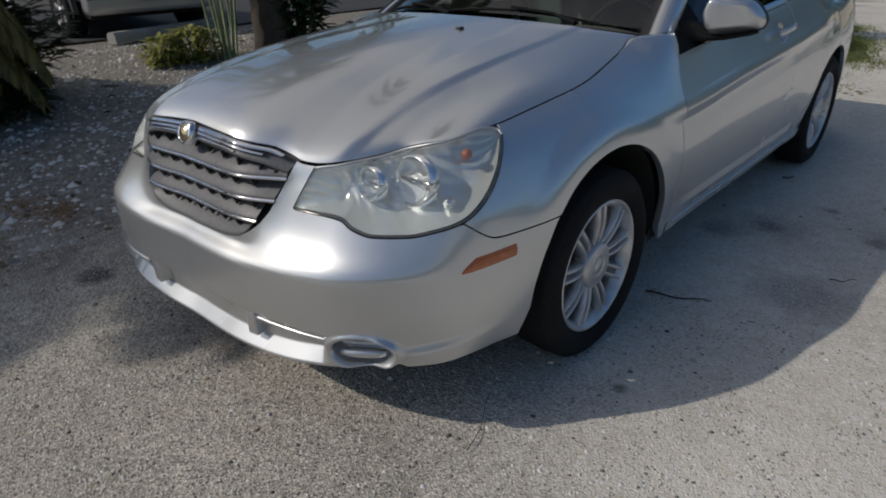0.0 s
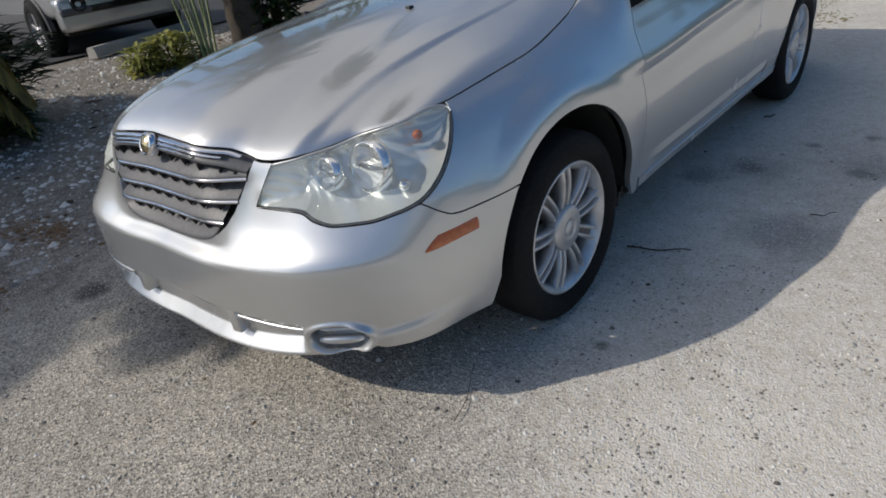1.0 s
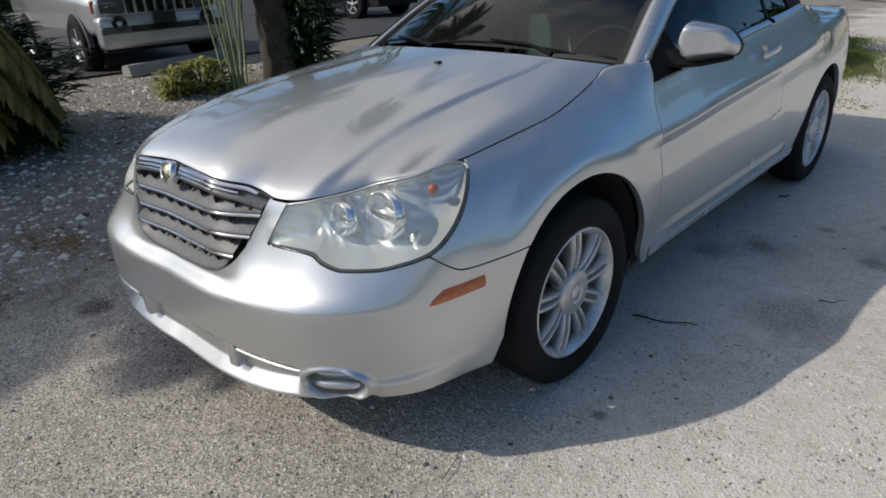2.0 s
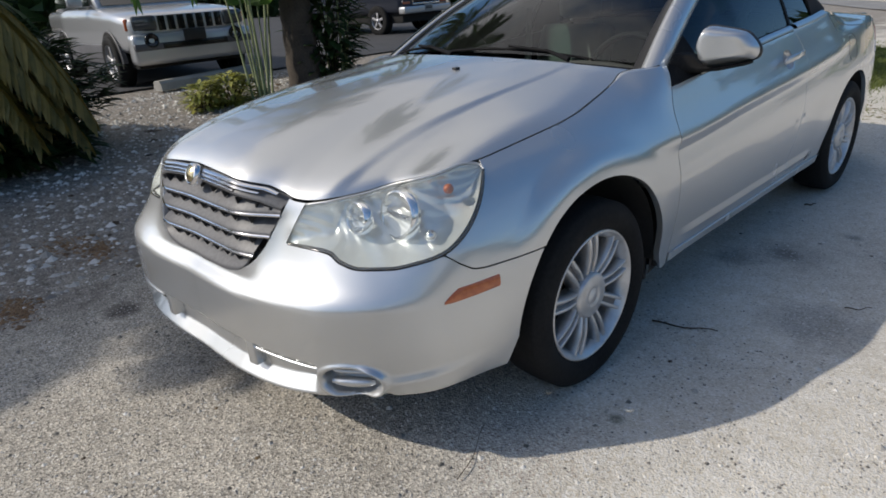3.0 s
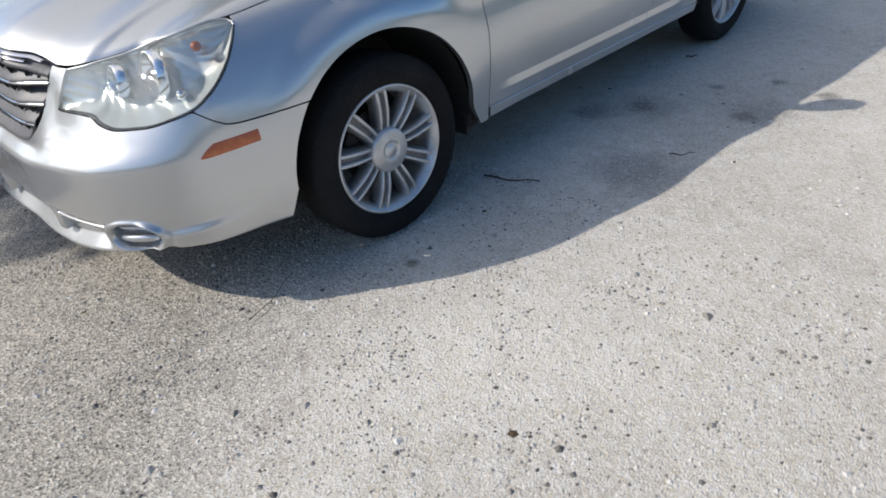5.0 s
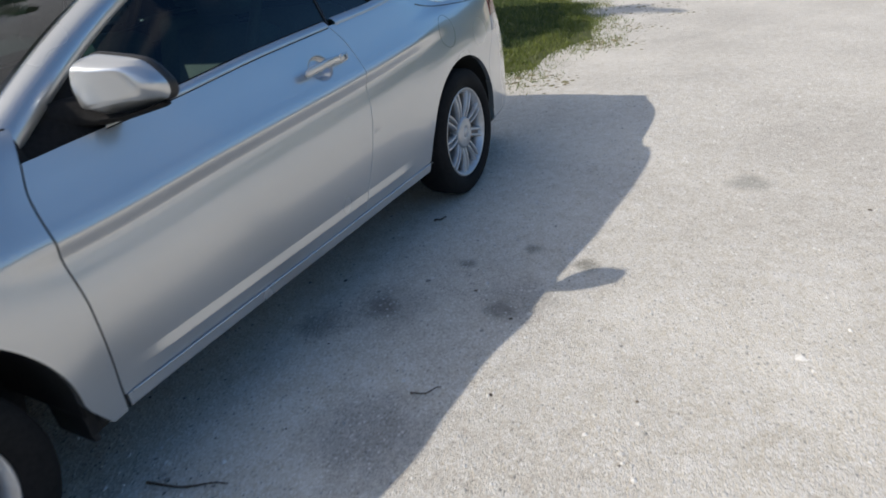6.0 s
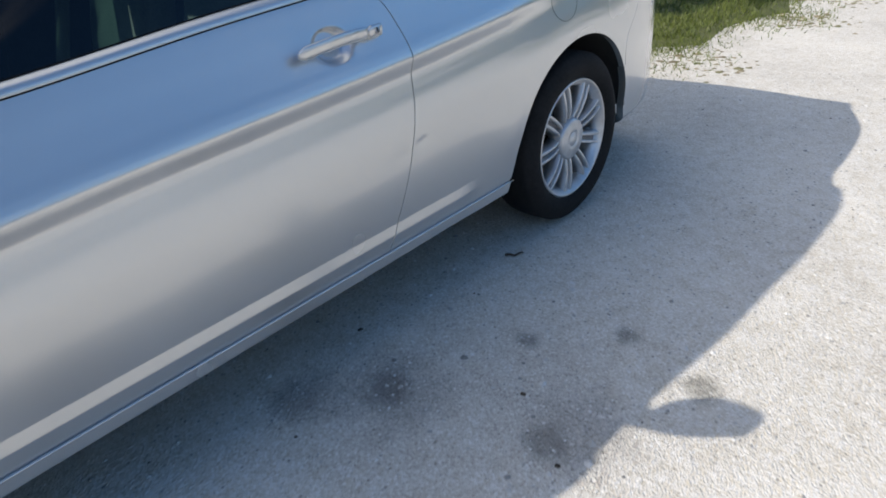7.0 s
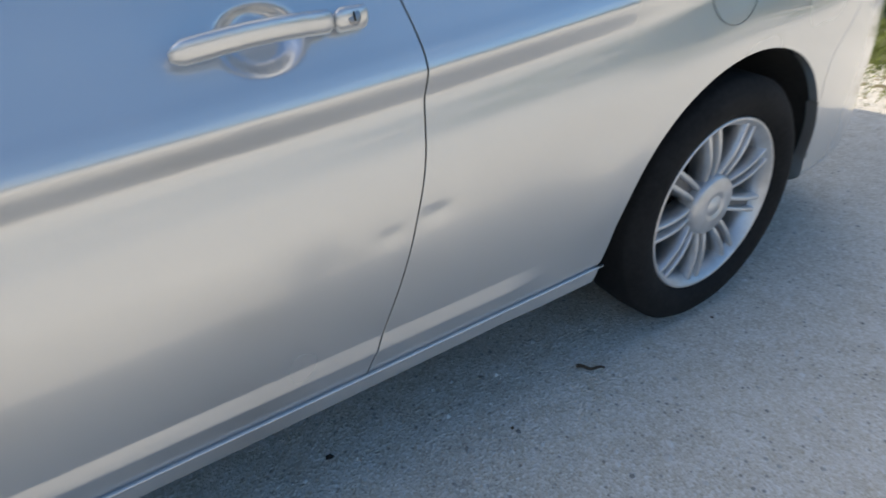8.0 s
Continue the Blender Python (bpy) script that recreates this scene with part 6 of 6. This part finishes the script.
def strip_leaf(bm, root, d, length, width, droop, up=Vector((0, 0, 1)), seg=4, fold=0.25):
    """A pointed blade that bends downwards, with a slight fold along its rib."""
    d = d.normalized()
    side = d.cross(up)
    side = side.normalized() if side.length > 1e-4 else Vector((1, 0, 0))
    last = None
    p = root.copy()
    for i in range(seg + 1):
        t = i / seg
        w = width * math.sin(math.pi * min(1, 0.12 + 0.88 * t) ** 0.7) if i < seg else 0.0
        lift = Vector((0, 0, 1)) * (fold * w)
        mid = bm.verts.new(p)
        if i < seg:
            a, b = bm.verts.new(p + side * w + lift), bm.verts.new(p - side * w + lift)
        else:
            a = b = mid
        if last:
            la, lm, lb = last
            for f in ((la, lm, mid, a), (lm, lb, b, mid)):
                f = list(dict.fromkeys(f))
                if len(f) > 2:
                    bm.faces.new(f)
        last = (a, mid, b)
        d = (d + Vector((0, 0, -droop / seg))).normalized()
        p = p + d * (length / seg)


def frond(bm, root, d, length, droop, leaflets=46, leaf=0.42, width=0.016, hang=0.6):
    """A feather leaf: rib and leaflets in two rows."""
    d = d.normalized()
    pts, dirs = [root.copy()], [d.copy()]
    n = 14
    for i in range(n):
        d = (d + Vector((0, 0, -droop / n * (0.4 + 1.2 * i / n)))).normalized()
        pts.append(pts[-1] + d * (length / n))
        dirs.append(d.copy())
    tube(bm, pts, [0.016 * (1 - 0.85 * i / n) for i in range(n + 1)], 5)
    for k in range(leaflets):
        t = 0.12 + 0.88 * k / leaflets
        f = t * n
        i = min(int(f), n - 1)
        p, dd = pts[i].lerp(pts[i + 1], f - i), dirs[i]
        side = dd.cross(Vector((0, 0, 1)))
        if side.length < 1e-3:
            side = Vector((1, 0, 0))
        side.normalize()
        for sg in (1, -1):
            ln = leaf * math.sin(math.pi * (0.15 + 0.8 * t)) * rnd(0.85, 1.1)
            strip_leaf(bm, p, side * sg + dd * 0.75 + Vector((0, 0, rnd(-0.1, 0.15))), ln, width, hang, seg=3, fold=0.3)


def hanging_frond(bm, p0, p1, p2, leaflets=60, leaf=0.42, width=0.018, thick=0.014):
    """A feather leaf along a bent rib, its leaflets hanging."""
    p0, p1, p2 = Vector(p0), Vector(p1), Vector(p2)
    at = lambda t: p0 * (1 - t) ** 2 + p1 * (2 * t * (1 - t)) + p2 * t ** 2
    tube(bm, [at(t) for t in np.linspace(0, 1, 15)], [thick * (1 - 0.85 * t) for t in np.linspace(0, 1, 15)], 5)
    for k in range(leaflets):
        t = 0.10 + 0.90 * k / leaflets
        p, dd = at(t), (at(min(1, t + 0.02)) - at(t - 0.02)).normalized()
        side = dd.cross(Vector((0, 0, 1)))
        side = side.normalized() if side.length > 1e-3 else Vector((1, 0, 0))
        for sg in (1, -1):
            ln = leaf * math.sin(math.pi * (0.18 + 0.72 * t)) * rnd(0.85, 1.1)
            strip_leaf(bm, p, side * sg * rnd(0.6, 1.1) + dd * 0.9 + Vector((0, 0, rnd(-0.5, -0.1))), ln, width, 0.9, seg=3, fold=0.3)


def palm(name, label, x, y, height, fr_len, n, trunk_r=0.15, droop=1.5, lean_to=(0, 0), leaf=0.42, mat=None, first=0.0, tilt=(0.1, 1.0), width=0.016):
    z = ground_z(x, y)
    t = thing(name, label, "palm", Matrix.Translation((x, y, z)))
    bm = bmesh.new()
    k = 22
    pts = [Vector((lean_to[0] * (i / k) ** 2, lean_to[1] * (i / k) ** 2, height * i / k - 0.03)) for i in range(k + 1)]
    tube(bm, pts, [trunk_r * (1.25 if i == 0 else 1.0 - 0.25 * i / k) * (1.05 if i % 2 else 0.97) for i in range(k + 1)], 14)
    part("trunk", bm, bark, t, "ringed grey-brown palm trunk")
    top = pts[-1]
    for i in range(n):
        a = first + 2 * math.pi * i / n * 1.0 + rnd(-0.2, 0.2)
        up = lerp(tilt[0], tilt[1], (i * 0.618) % 1)
        bm = bmesh.new()
        frond(bm, top + Vector((0, 0, rnd(-0.1, 0.1))), Vector((math.cos(a), math.sin(a), up)), fr_len * rnd(0.85, 1.1), droop * rnd(0.85, 1.15), leaf=leaf, width=width)
        part("frond", bm, mat or LEAF_GREEN, t)
    return t


_palm = palm("palm_tree", "palm with ringed trunk and drooping green fronds by the drive", -5.15, 2.68, 3.3, 2.3, 15, 0.21, 1.7, (0.1, 0.0))
for _tip in ((0.25, -1.35, 1.22), (0.45, -2.0, 1.18), (0.9, 0.9, 1.5), (1.1, -0.6, 1.6), (-0.6, -1.0, 1.3), (1.3, 0.2, 1.7), (1.1, 0.6, 1.35), (0.6, 1.3, 1.3), (1.4, -0.2, 2.1)):
    _bm = bmesh.new()
    hanging_frond(_bm, (0.1, 0, 3.25), (_tip[0] * 1.1, _tip[1] * 1.15, 3.5), _tip, 58, 0.45)
    part("frond", _bm, LEAF_GREEN, _palm)
palm("palm_tree", "tall palm whose fronds shade the drive", -6.25, -6.0, 4.4, 2.1, 44, 0.16, 1.5, (0.2, 0.1), 0.5, width=0.026)
palm("palm_tree", "tall palm whose fronds shade the strip", -7.1, -5.0, 5.0, 2.2, 34, 0.16, 1.5, (0.1, 0.1), 0.5, width=0.026)
palm("palm_tree", "tall palm whose fronds shade the drive", -7.9, -7.2, 5.2, 2.4, 24, 0.16, 1.4, (0.2, 0.1), 0.5)
palm("palm_tree", "palm with dense fronds behind the strip", -6.55, 3.55, 5.7, 2.1, 30, 0.15, 1.6, (0.6, -0.8), width=0.022)


def drooping_palm():
    """Low palm with yellowing hanging fronds over a dark shrub."""
    x, y = -5.1, -1.15
    z = ground_z(x, y)
    t = thing("low_palm", "low palm with hanging yellowing fronds beside the strip", "palm", Matrix.Translation((x, y, z)))
    bm = bmesh.new()
    tube(bm, [(0, 0, -0.03), (0.02, 0.02, 0.6), (0.0, 0.03, 1.25)], [0.16, 0.13, 0.11], 12)
    part("trunk", bm, bark, t)
    for i in range(13):
        a = i * 2.4 + 0.3
        bm = bmesh.new()
        frond(bm, Vector((0, 0, 1.25)), Vector((math.cos(a), math.sin(a), rnd(0.4, 0.9))), rnd(1.1, 1.45), rnd(2.4, 3.0), 54, 0.36, 0.015, 0.9)
        part("frond", bm, LEAF_DARK, t)
    for p1, p2 in (((0.80, 0.50, 1.95), (1.14, 0.98, 0.32)), ((0.95, 0.25, 1.90), (1.35, 0.70, 0.38)), ((0.70, 0.35, 2.0), (1.08, 0.80, 0.55)), ((1.0, 0.05, 2.0), (1.45, 0.4, 0.5)),
                   ((0.75, 0.45, 1.75), (1.1, 0.90, 0.12)), ((0.65, 0.45, 2.0), (0.98, 0.95, 0.60)), ((0.9, 0.15, 1.9), (1.28, 0.52, 0.22)), ((0.6, 0.25, 1.8), (0.95, 0.68, 0.28)),
                   ((1.0, -0.1, 1.9), (1.4, 0.2, 0.35)), ((0.85, 0.30, 2.05), (1.25, 0.75, 0.7))):
        bm = bmesh.new()
        hanging_frond(bm, (0, 0, 1.25), p1, p2, 96, 0.50, 0.022)
        part("frond", bm, LEAF_DRY, t, "yellowing hanging frond")


drooping_palm()


def leaf_bush(name, label, x, y, rx, ry, h, n, size, mat, droop=0.6):
    z = ground_z(x, y)
    t = thing(name, label, "shrub", Matrix.Translation((x, y, z)))
    bm = bmesh.new()
    for k in range(9):
        a = k * 2.4
        tube(bm, [(0.04 * math.cos(a), 0.04 * math.sin(a), -0.02), (0.4 * rx * math.cos(a), 0.4 * ry * math.sin(a), h * 0.45), (0.75 * rx * math.cos(a), 0.75 * ry * math.sin(a), h * 0.8)], [0.012, 0.009, 0.004], 5)
    part("stem", bm, bark, t)
    bm = bmesh.new()
    for k in range(n):
        a, r = rnd(0, 2 * math.pi), math.sqrt(rnd(0, 1))
        b = rnd(0.0, 1) ** 1.15
        env = math.sqrt(max(0.0, 1 - (b - 0.35) ** 2 / 0.45)) * (0.8 + 0.3 * noise.noise(Vector((math.cos(a) * 2, math.sin(a) * 2, b * 3 + x))))
        p = Vector((rx * r * env * math.cos(a), ry * r * env * math.sin(a), h * b))
        d = Vector((math.cos(a), math.sin(a), rnd(-0.2, 0.9)))
        strip_leaf(bm, p, d, size * rnd(0.7, 1.3), size * 0.2, droop, seg=3, fold=0.3)
    part("foliage", bm, mat, t)


leaf_bush("dark_shrub", "dense dark green shrub in shade beside the strip", -5.02, -0.98, 1.25, 1.32, 1.25, 7000, 0.19, LEAF_DARK)
leaf_bush("dark_shrub", "dense dark green shrub in shade beside the strip", -5.9, -2.3, 1.1, 1.0, 1.5, 1300, 0.24, LEAF_DARK)
leaf_bush("yellow_shrub", "low yellow-green variegated shrub at the strip's edge", -5.5, 1.82, 0.34, 0.40, 0.36, 520, 0.12, LEAF_SHRUB)
leaf_bush("yellow_shrub", "small yellow-green variegated shrub beside the stems", -5.45, 1.42, 0.26, 0.26, 0.30, 300, 0.11, LEAF_SHRUB)
leaf_bush("green_shrub", "leafy green shrub against the palm trunk", -5.2, 3.12, 0.45, 0.5, 1.7, 900, 0.24, LEAF_DARK)


def paddle_plant(x, y, stems):
    """Clump with long pale stalks and broad paddle leaves."""
    z = ground_z(x, y)
    t = thing("paddle_plant", "clump of pale stalks with broad green paddle leaves", "plant", Matrix.Translation((x, y, z)))
    for i in range(stems):
        a = i * 2.39996 + x
        low = i % 2
        r = 0.05 + 0.02 * (i % 5)
        reach = rnd(0.10, 0.30)
        top = Vector((reach * math.cos(a), reach * math.sin(a), rnd(1.1, 1.35) if low else rnd(1.35, 1.7)))
        base = Vector((r * math.cos(a), r * math.sin(a), -0.02))
        bm = bmesh.new()
        mid = base.lerp(top, 0.5) + Vector((0, 0, 0.1))
        tube(bm, [base, mid, top], [0.016, 0.012, 0.008], 7)
        part("stalk", bm, stalk_green, t, "pale green stalk")
        bm = bmesh.new()
        d = Vector((math.cos(a), math.sin(a), 1.6 if low else 1.1))
        strip_leaf(bm, top, d, rnd(0.7, 1.05), rnd(0.15, 0.22), rnd(1.5, 2.2), seg=8, fold=0.15)
        part("leaf", bm, LEAF_PADDLE, t)


LEAF_PADDLE = leaf_mat("paddle_leaf", (0.05, 0.12, 0.02), (0.12, 0.23, 0.045), 0.5)
stalk_green = vary(Mat("pale_stalk", rough=0.6), (0.14, 0.18, 0.07), (0.26, 0.29, 0.14), 8.0)
paddle_plant(-5.2, 2.10, 8)
paddle_plant(-5.55, 2.35, 3)
paddle_plant(-5.1, 3.2, 7)


def grass_patch():
    """Ragged mound of grass behind the car."""
    def edge(a):
        p = 4.0 if math.sin(a) < 0 else 2.4
        k = (abs(math.cos(a)) ** p + abs(math.sin(a)) ** p) ** (-1 / p)
        return k * (1 + 0.035 * math.sin(5 * a + 0.6) + 0.025 * math.sin(11 * a) + 0.03 * math.sin(23 * a + 1))
    c = Vector((-2.25, 10.2))
    def drift(y):
        return -0.066 * max(0.0, y - 6.2) ** 2
    def half(y, dx):
        return 2.95 if dx > 0 else max(0.5, 2.95 - 0.33 * max(0.0, y - 7.0))
    def inside(px, py):
        dx, dy = px - drift(py) - c.x, (py - c.y) / 5.3
        dx /= half(py, dx)
        return math.hypot(dx, dy) / edge(math.atan2(dy, dx))
    rows = []
    for r in np.linspace(0.001, 0.955, 22):
        row = []
        for a in np.linspace(0, 2 * math.pi, 73)[:-1]:
            y = c.y + 5.3 * r * edge(a) * math.sin(a)
            x = c.x + half(y, math.cos(a)) * r * edge(a) * math.cos(a) + drift(y)
            row.append((x, y, ground_z(x, y) + 0.05 * max(0, 1 - r ** 2) - (0.012 if r > 0.93 else -0.004) + 0.015 * noise.noise(Vector((x * 3, y * 3, 0)))))
        rows.append(row)
    bm = bmesh.new()
    grid(bm, rows, wrap=True)
    bmesh.ops.recalc_face_normals(bm, faces=bm.faces)
    sod = vary(Mat("grass_sod", rough=0.95), (0.06, 0.072, 0.018), (0.12, 0.125, 0.04), 1.6, 40.0, 0.5, 0.02)
    tagged(part("grass_bed", bm, sod), "low mound of turf in the shell drive", "turf", kind="structure")
    verts, faces, slots = [], [], []
    rng = np.random.default_rng(4)
    made = 0
    while made < 110000:
        x, y = rng.uniform(-9.0, 0.9), rng.uniform(4.4, 16.2)
        q = inside(x, y)
        if q > 0.97 + 0.16 * rng.random() ** 3:
            continue
        if noise.noise(Vector((x * 1.5, y * 1.5, 1))) < -0.35 and rng.random() < 0.7:
            continue
        # the shadow across the middle is put in as darker blades
        shaded = q < 0.80 + 0.14 * noise.noise(Vector((x * 0.9, y * 0.9, 3))) and y > 5.7
        h = rng.uniform(0.03, 0.08) * (0.75 if q > 0.9 else 1)
        a = rng.uniform(0, 2 * math.pi)
        w = 0.006
        z = ground_z(x, y) + 0.05 * max(0, 1 - q * q) - 0.01
        bx, by = rng.normal(0, 0.03, 2)
        i = len(verts)
        verts += [(x - w * math.cos(a), y - w * math.sin(a), z), (x + w * math.cos(a), y + w * math.sin(a), z), (x + bx, y + by, z + h)]
        faces.append((i, i + 1, i + 2))
        slots.append(1 if shaded and rng.random() < 0.85 else 0)
        made += 1
    me = bpy.data.meshes.new("grass")
    me.from_pydata(verts, [], faces)
    me.materials.append(GRASS)
    me.materials.append(GRASS_SHADED)
    me.polygons.foreach_set("material_index", slots)
    tagged(new("grass", me), "short yellow-green grass, shade over its middle painted as darker blades", "grass", kind="stuff")


grass_patch()


def scattered(name, label, category, material, count, place, size, flat=0.6, seed=1):
    """Many small chips on the ground as one object."""
    rng = np.random.default_rng(seed)
    verts, faces = [], []
    shape = np.array([(1, 0, 0), (0.2, 0.9, 0), (-0.9, 0.35, 0), (-0.6, -0.8, 0), (0.5, -0.8, 0), (0.1, 0.05, 1), (0, 0, -0.6)])
    tris = [(0, 1, 5), (1, 2, 5), (2, 3, 5), (3, 4, 5), (4, 0, 5)]
    for _ in range(count):
        x, y = place(rng)
        s = size * rng.lognormal(0, 0.4)
        a = rng.uniform(0, 2 * math.pi)
        p = shape * rng.uniform(0.7, 1.3, shape.shape) * s
        p[:, 2] *= flat
        c, sn = math.cos(a), math.sin(a)
        z = ground_z(x, y)
        i = len(verts)
        verts += [(x + c * q[0] - sn * q[1], y + sn * q[0] + c * q[1], z + q[2] - 0.0005) for q in p]
        faces += [tuple(i + k for k in f) for f in tris]
    me = bpy.data.meshes.new(name)
    me.from_pydata(verts, [], faces)
    me.materials.append(material.m)
    tagged(new(name, me), label, category, kind="stuff")


def chip_mat(name, *tones):
    m = Mat(name, tones[0], 0.9)
    r = m.node("ShaderNodeNewGeometry").outputs["Random Per Island"]
    m.color(m.ramp(r, *[(i / max(1, len(tones) - 1), t) for i, t in enumerate(tones)]))
    return m


stone = chip_mat("shell_chip", (0.20, 0.19, 0.175), (0.48, 0.46, 0.42), (0.62, 0.60, 0.56), (0.75, 0.73, 0.69))
dead = chip_mat("dead_leaf", (0.03, 0.022, 0.016), (0.09, 0.06, 0.035), (0.15, 0.10, 0.05))
litter_tone = chip_mat("brown_litter", (0.16, 0.09, 0.04), (0.24, 0.15, 0.08), (0.10, 0.06, 0.035))


def near_drive(rng):
    return float(rng.normal(1.6, 1.3)), float(rng.uniform(-2.2, 5.5))


def strip_area(rng):
    return float(rng.uniform(-7.2, -1.6)), float(rng.uniform(-3.0, 4.5))


scattered("gravel", "loose pale shell chips on the drive", "gravel", stone, 12000, near_drive, 0.0042, 0.55, 3)
def front_drive(rng):
    return float(rng.uniform(-1.2, 3.2)), float(rng.uniform(-2.6, 0.6))


mixed = chip_mat("mixed_chip", (0.10, 0.095, 0.085), (0.30, 0.28, 0.25), (0.50, 0.47, 0.42), (0.72, 0.69, 0.63))
scattered("gravel", "fine loose grey and pale chips on the drive", "gravel", mixed, 26000, front_drive, 0.0038, 0.7, 13)
scattered("gravel", "loose pale stones on the strip beside the car", "gravel", stone, 9000, strip_area, 0.016, 0.6, 5)
scattered("debris", "dark specks of dead leaf on the drive", "debris", dead, 200, near_drive, 0.006, 0.35, 7)
scattered("debris", "dark dead leaves scattered on the strip", "debris", dead, 500, strip_area, 0.022, 0.3, 8)
for _i, (_x, _y, _r) in enumerate(((-1.62, -1.36, 0.10), (-2.35, -0.92, 0.16), (-2.15, -0.80, 0.12))):
    scattered("leaf_litter", "rust-brown dry plant litter on the ground", "litter", litter_tone, 420, lambda rng, x=_x, y=_y, r=_r: (float(rng.normal(x, r)), float(rng.normal(y, r * 0.45))), 0.009, 0.4, 20 + _i)


def twig(x0, y0, x1, y1, r=0.004, bend=0.02):
    a, b = Vector((x0, y0, 0.006)), Vector((x1, y1, 0.006))
    s = (b - a).cross(Vector((0, 0, 1))).normalized()
    pts = [a.lerp(b, t) + s * (bend * math.sin(t * 5.1) * 0.5) + Vector((0, 0, 0.004 * math.sin(t * 9))) for t in np.linspace(0, 1, 9)]
    bm = tube(bmesh.new(), pts, [r * (1 - 0.5 * i / 8) for i in range(9)], 6)
    ob = part("twig", bm, dead)
    tagged(ob, "thin dry dark twig on the gravel", "twig", group="twigs on the drive")


twig(0.855, 0.505, 1.10, 0.58, 0.0045)
twig(1.41, 1.10, 1.50, 1.15, 0.003)
twig(0.865, 2.325, 0.915, 2.375, 0.0055, 0.006)
twig(0.88, -0.70, 0.78, -0.45, 0.0015)


def far_trees():
    """Ragged belt of trees round the horizon."""
    rng = np.random.default_rng(11)
    verts, faces = [], []
    for k in range(22000):
        a = rng.uniform(0, 2 * math.pi)
        r = rng.uniform(48, 62)
        x, y = r * math.cos(a), r * math.sin(a) + 2
        top = 5.5 + 2.4 * noise.noise(Vector((math.cos(a) * 6, math.sin(a) * 6, 0))) + 2.2 * noise.noise(Vector((math.cos(a) * 21, math.sin(a) * 21, 4)))
        # taller wood beyond the turf
        top += 5.0 * math.exp(-(((math.degrees(a) - 78) / 26) ** 2))
        z = top * rng.uniform(0, 1) ** 0.8
        s = rng.uniform(0.5, 1.2)
        d = rng.normal(0, 1, (3, 3)) * s
        i = len(verts)
        verts += [(x + q[0], y + q[1], max(0, z + q[2])) for q in d]
        faces.append((i, i + 1, i + 2))
    me = bpy.data.meshes.new("far_trees")
    me.from_pydata(verts, [], faces)
    me.materials.append(LEAF_DARK)
    tagged(new("far_trees", me), "distant belt of dark green trees round the lot", "trees", kind="stuff")


far_trees()


def dry_grass(rng):
    """Thin dry runners that stray from the turf over the shell."""
    k = int(rng.integers(0, 5))
    x0, y0, x1, y1 = ((-0.6, 10.4, 1.0, 9.7), (0.0, 9.2, 1.5, 9.0), (0.4, 7.1, 0.9, 7.0), (0.1, 5.3, 0.7, 5.3), (0.2, 8.2, 1.0, 8.0))[k]
    t = rng.random() ** 1.4
    return float(x0 + (x1 - x0) * t + rng.normal(0, 0.12)), float(y0 + (y1 - y0) * t + rng.normal(0, 0.18))


straw = chip_mat("straw", (0.16, 0.13, 0.07), (0.30, 0.25, 0.15), (0.12, 0.13, 0.05))
scattered("dry_grass", "thin dry grass runners straying over the shell", "grass", straw, 620, dry_grass, 0.018, 0.25, 31)
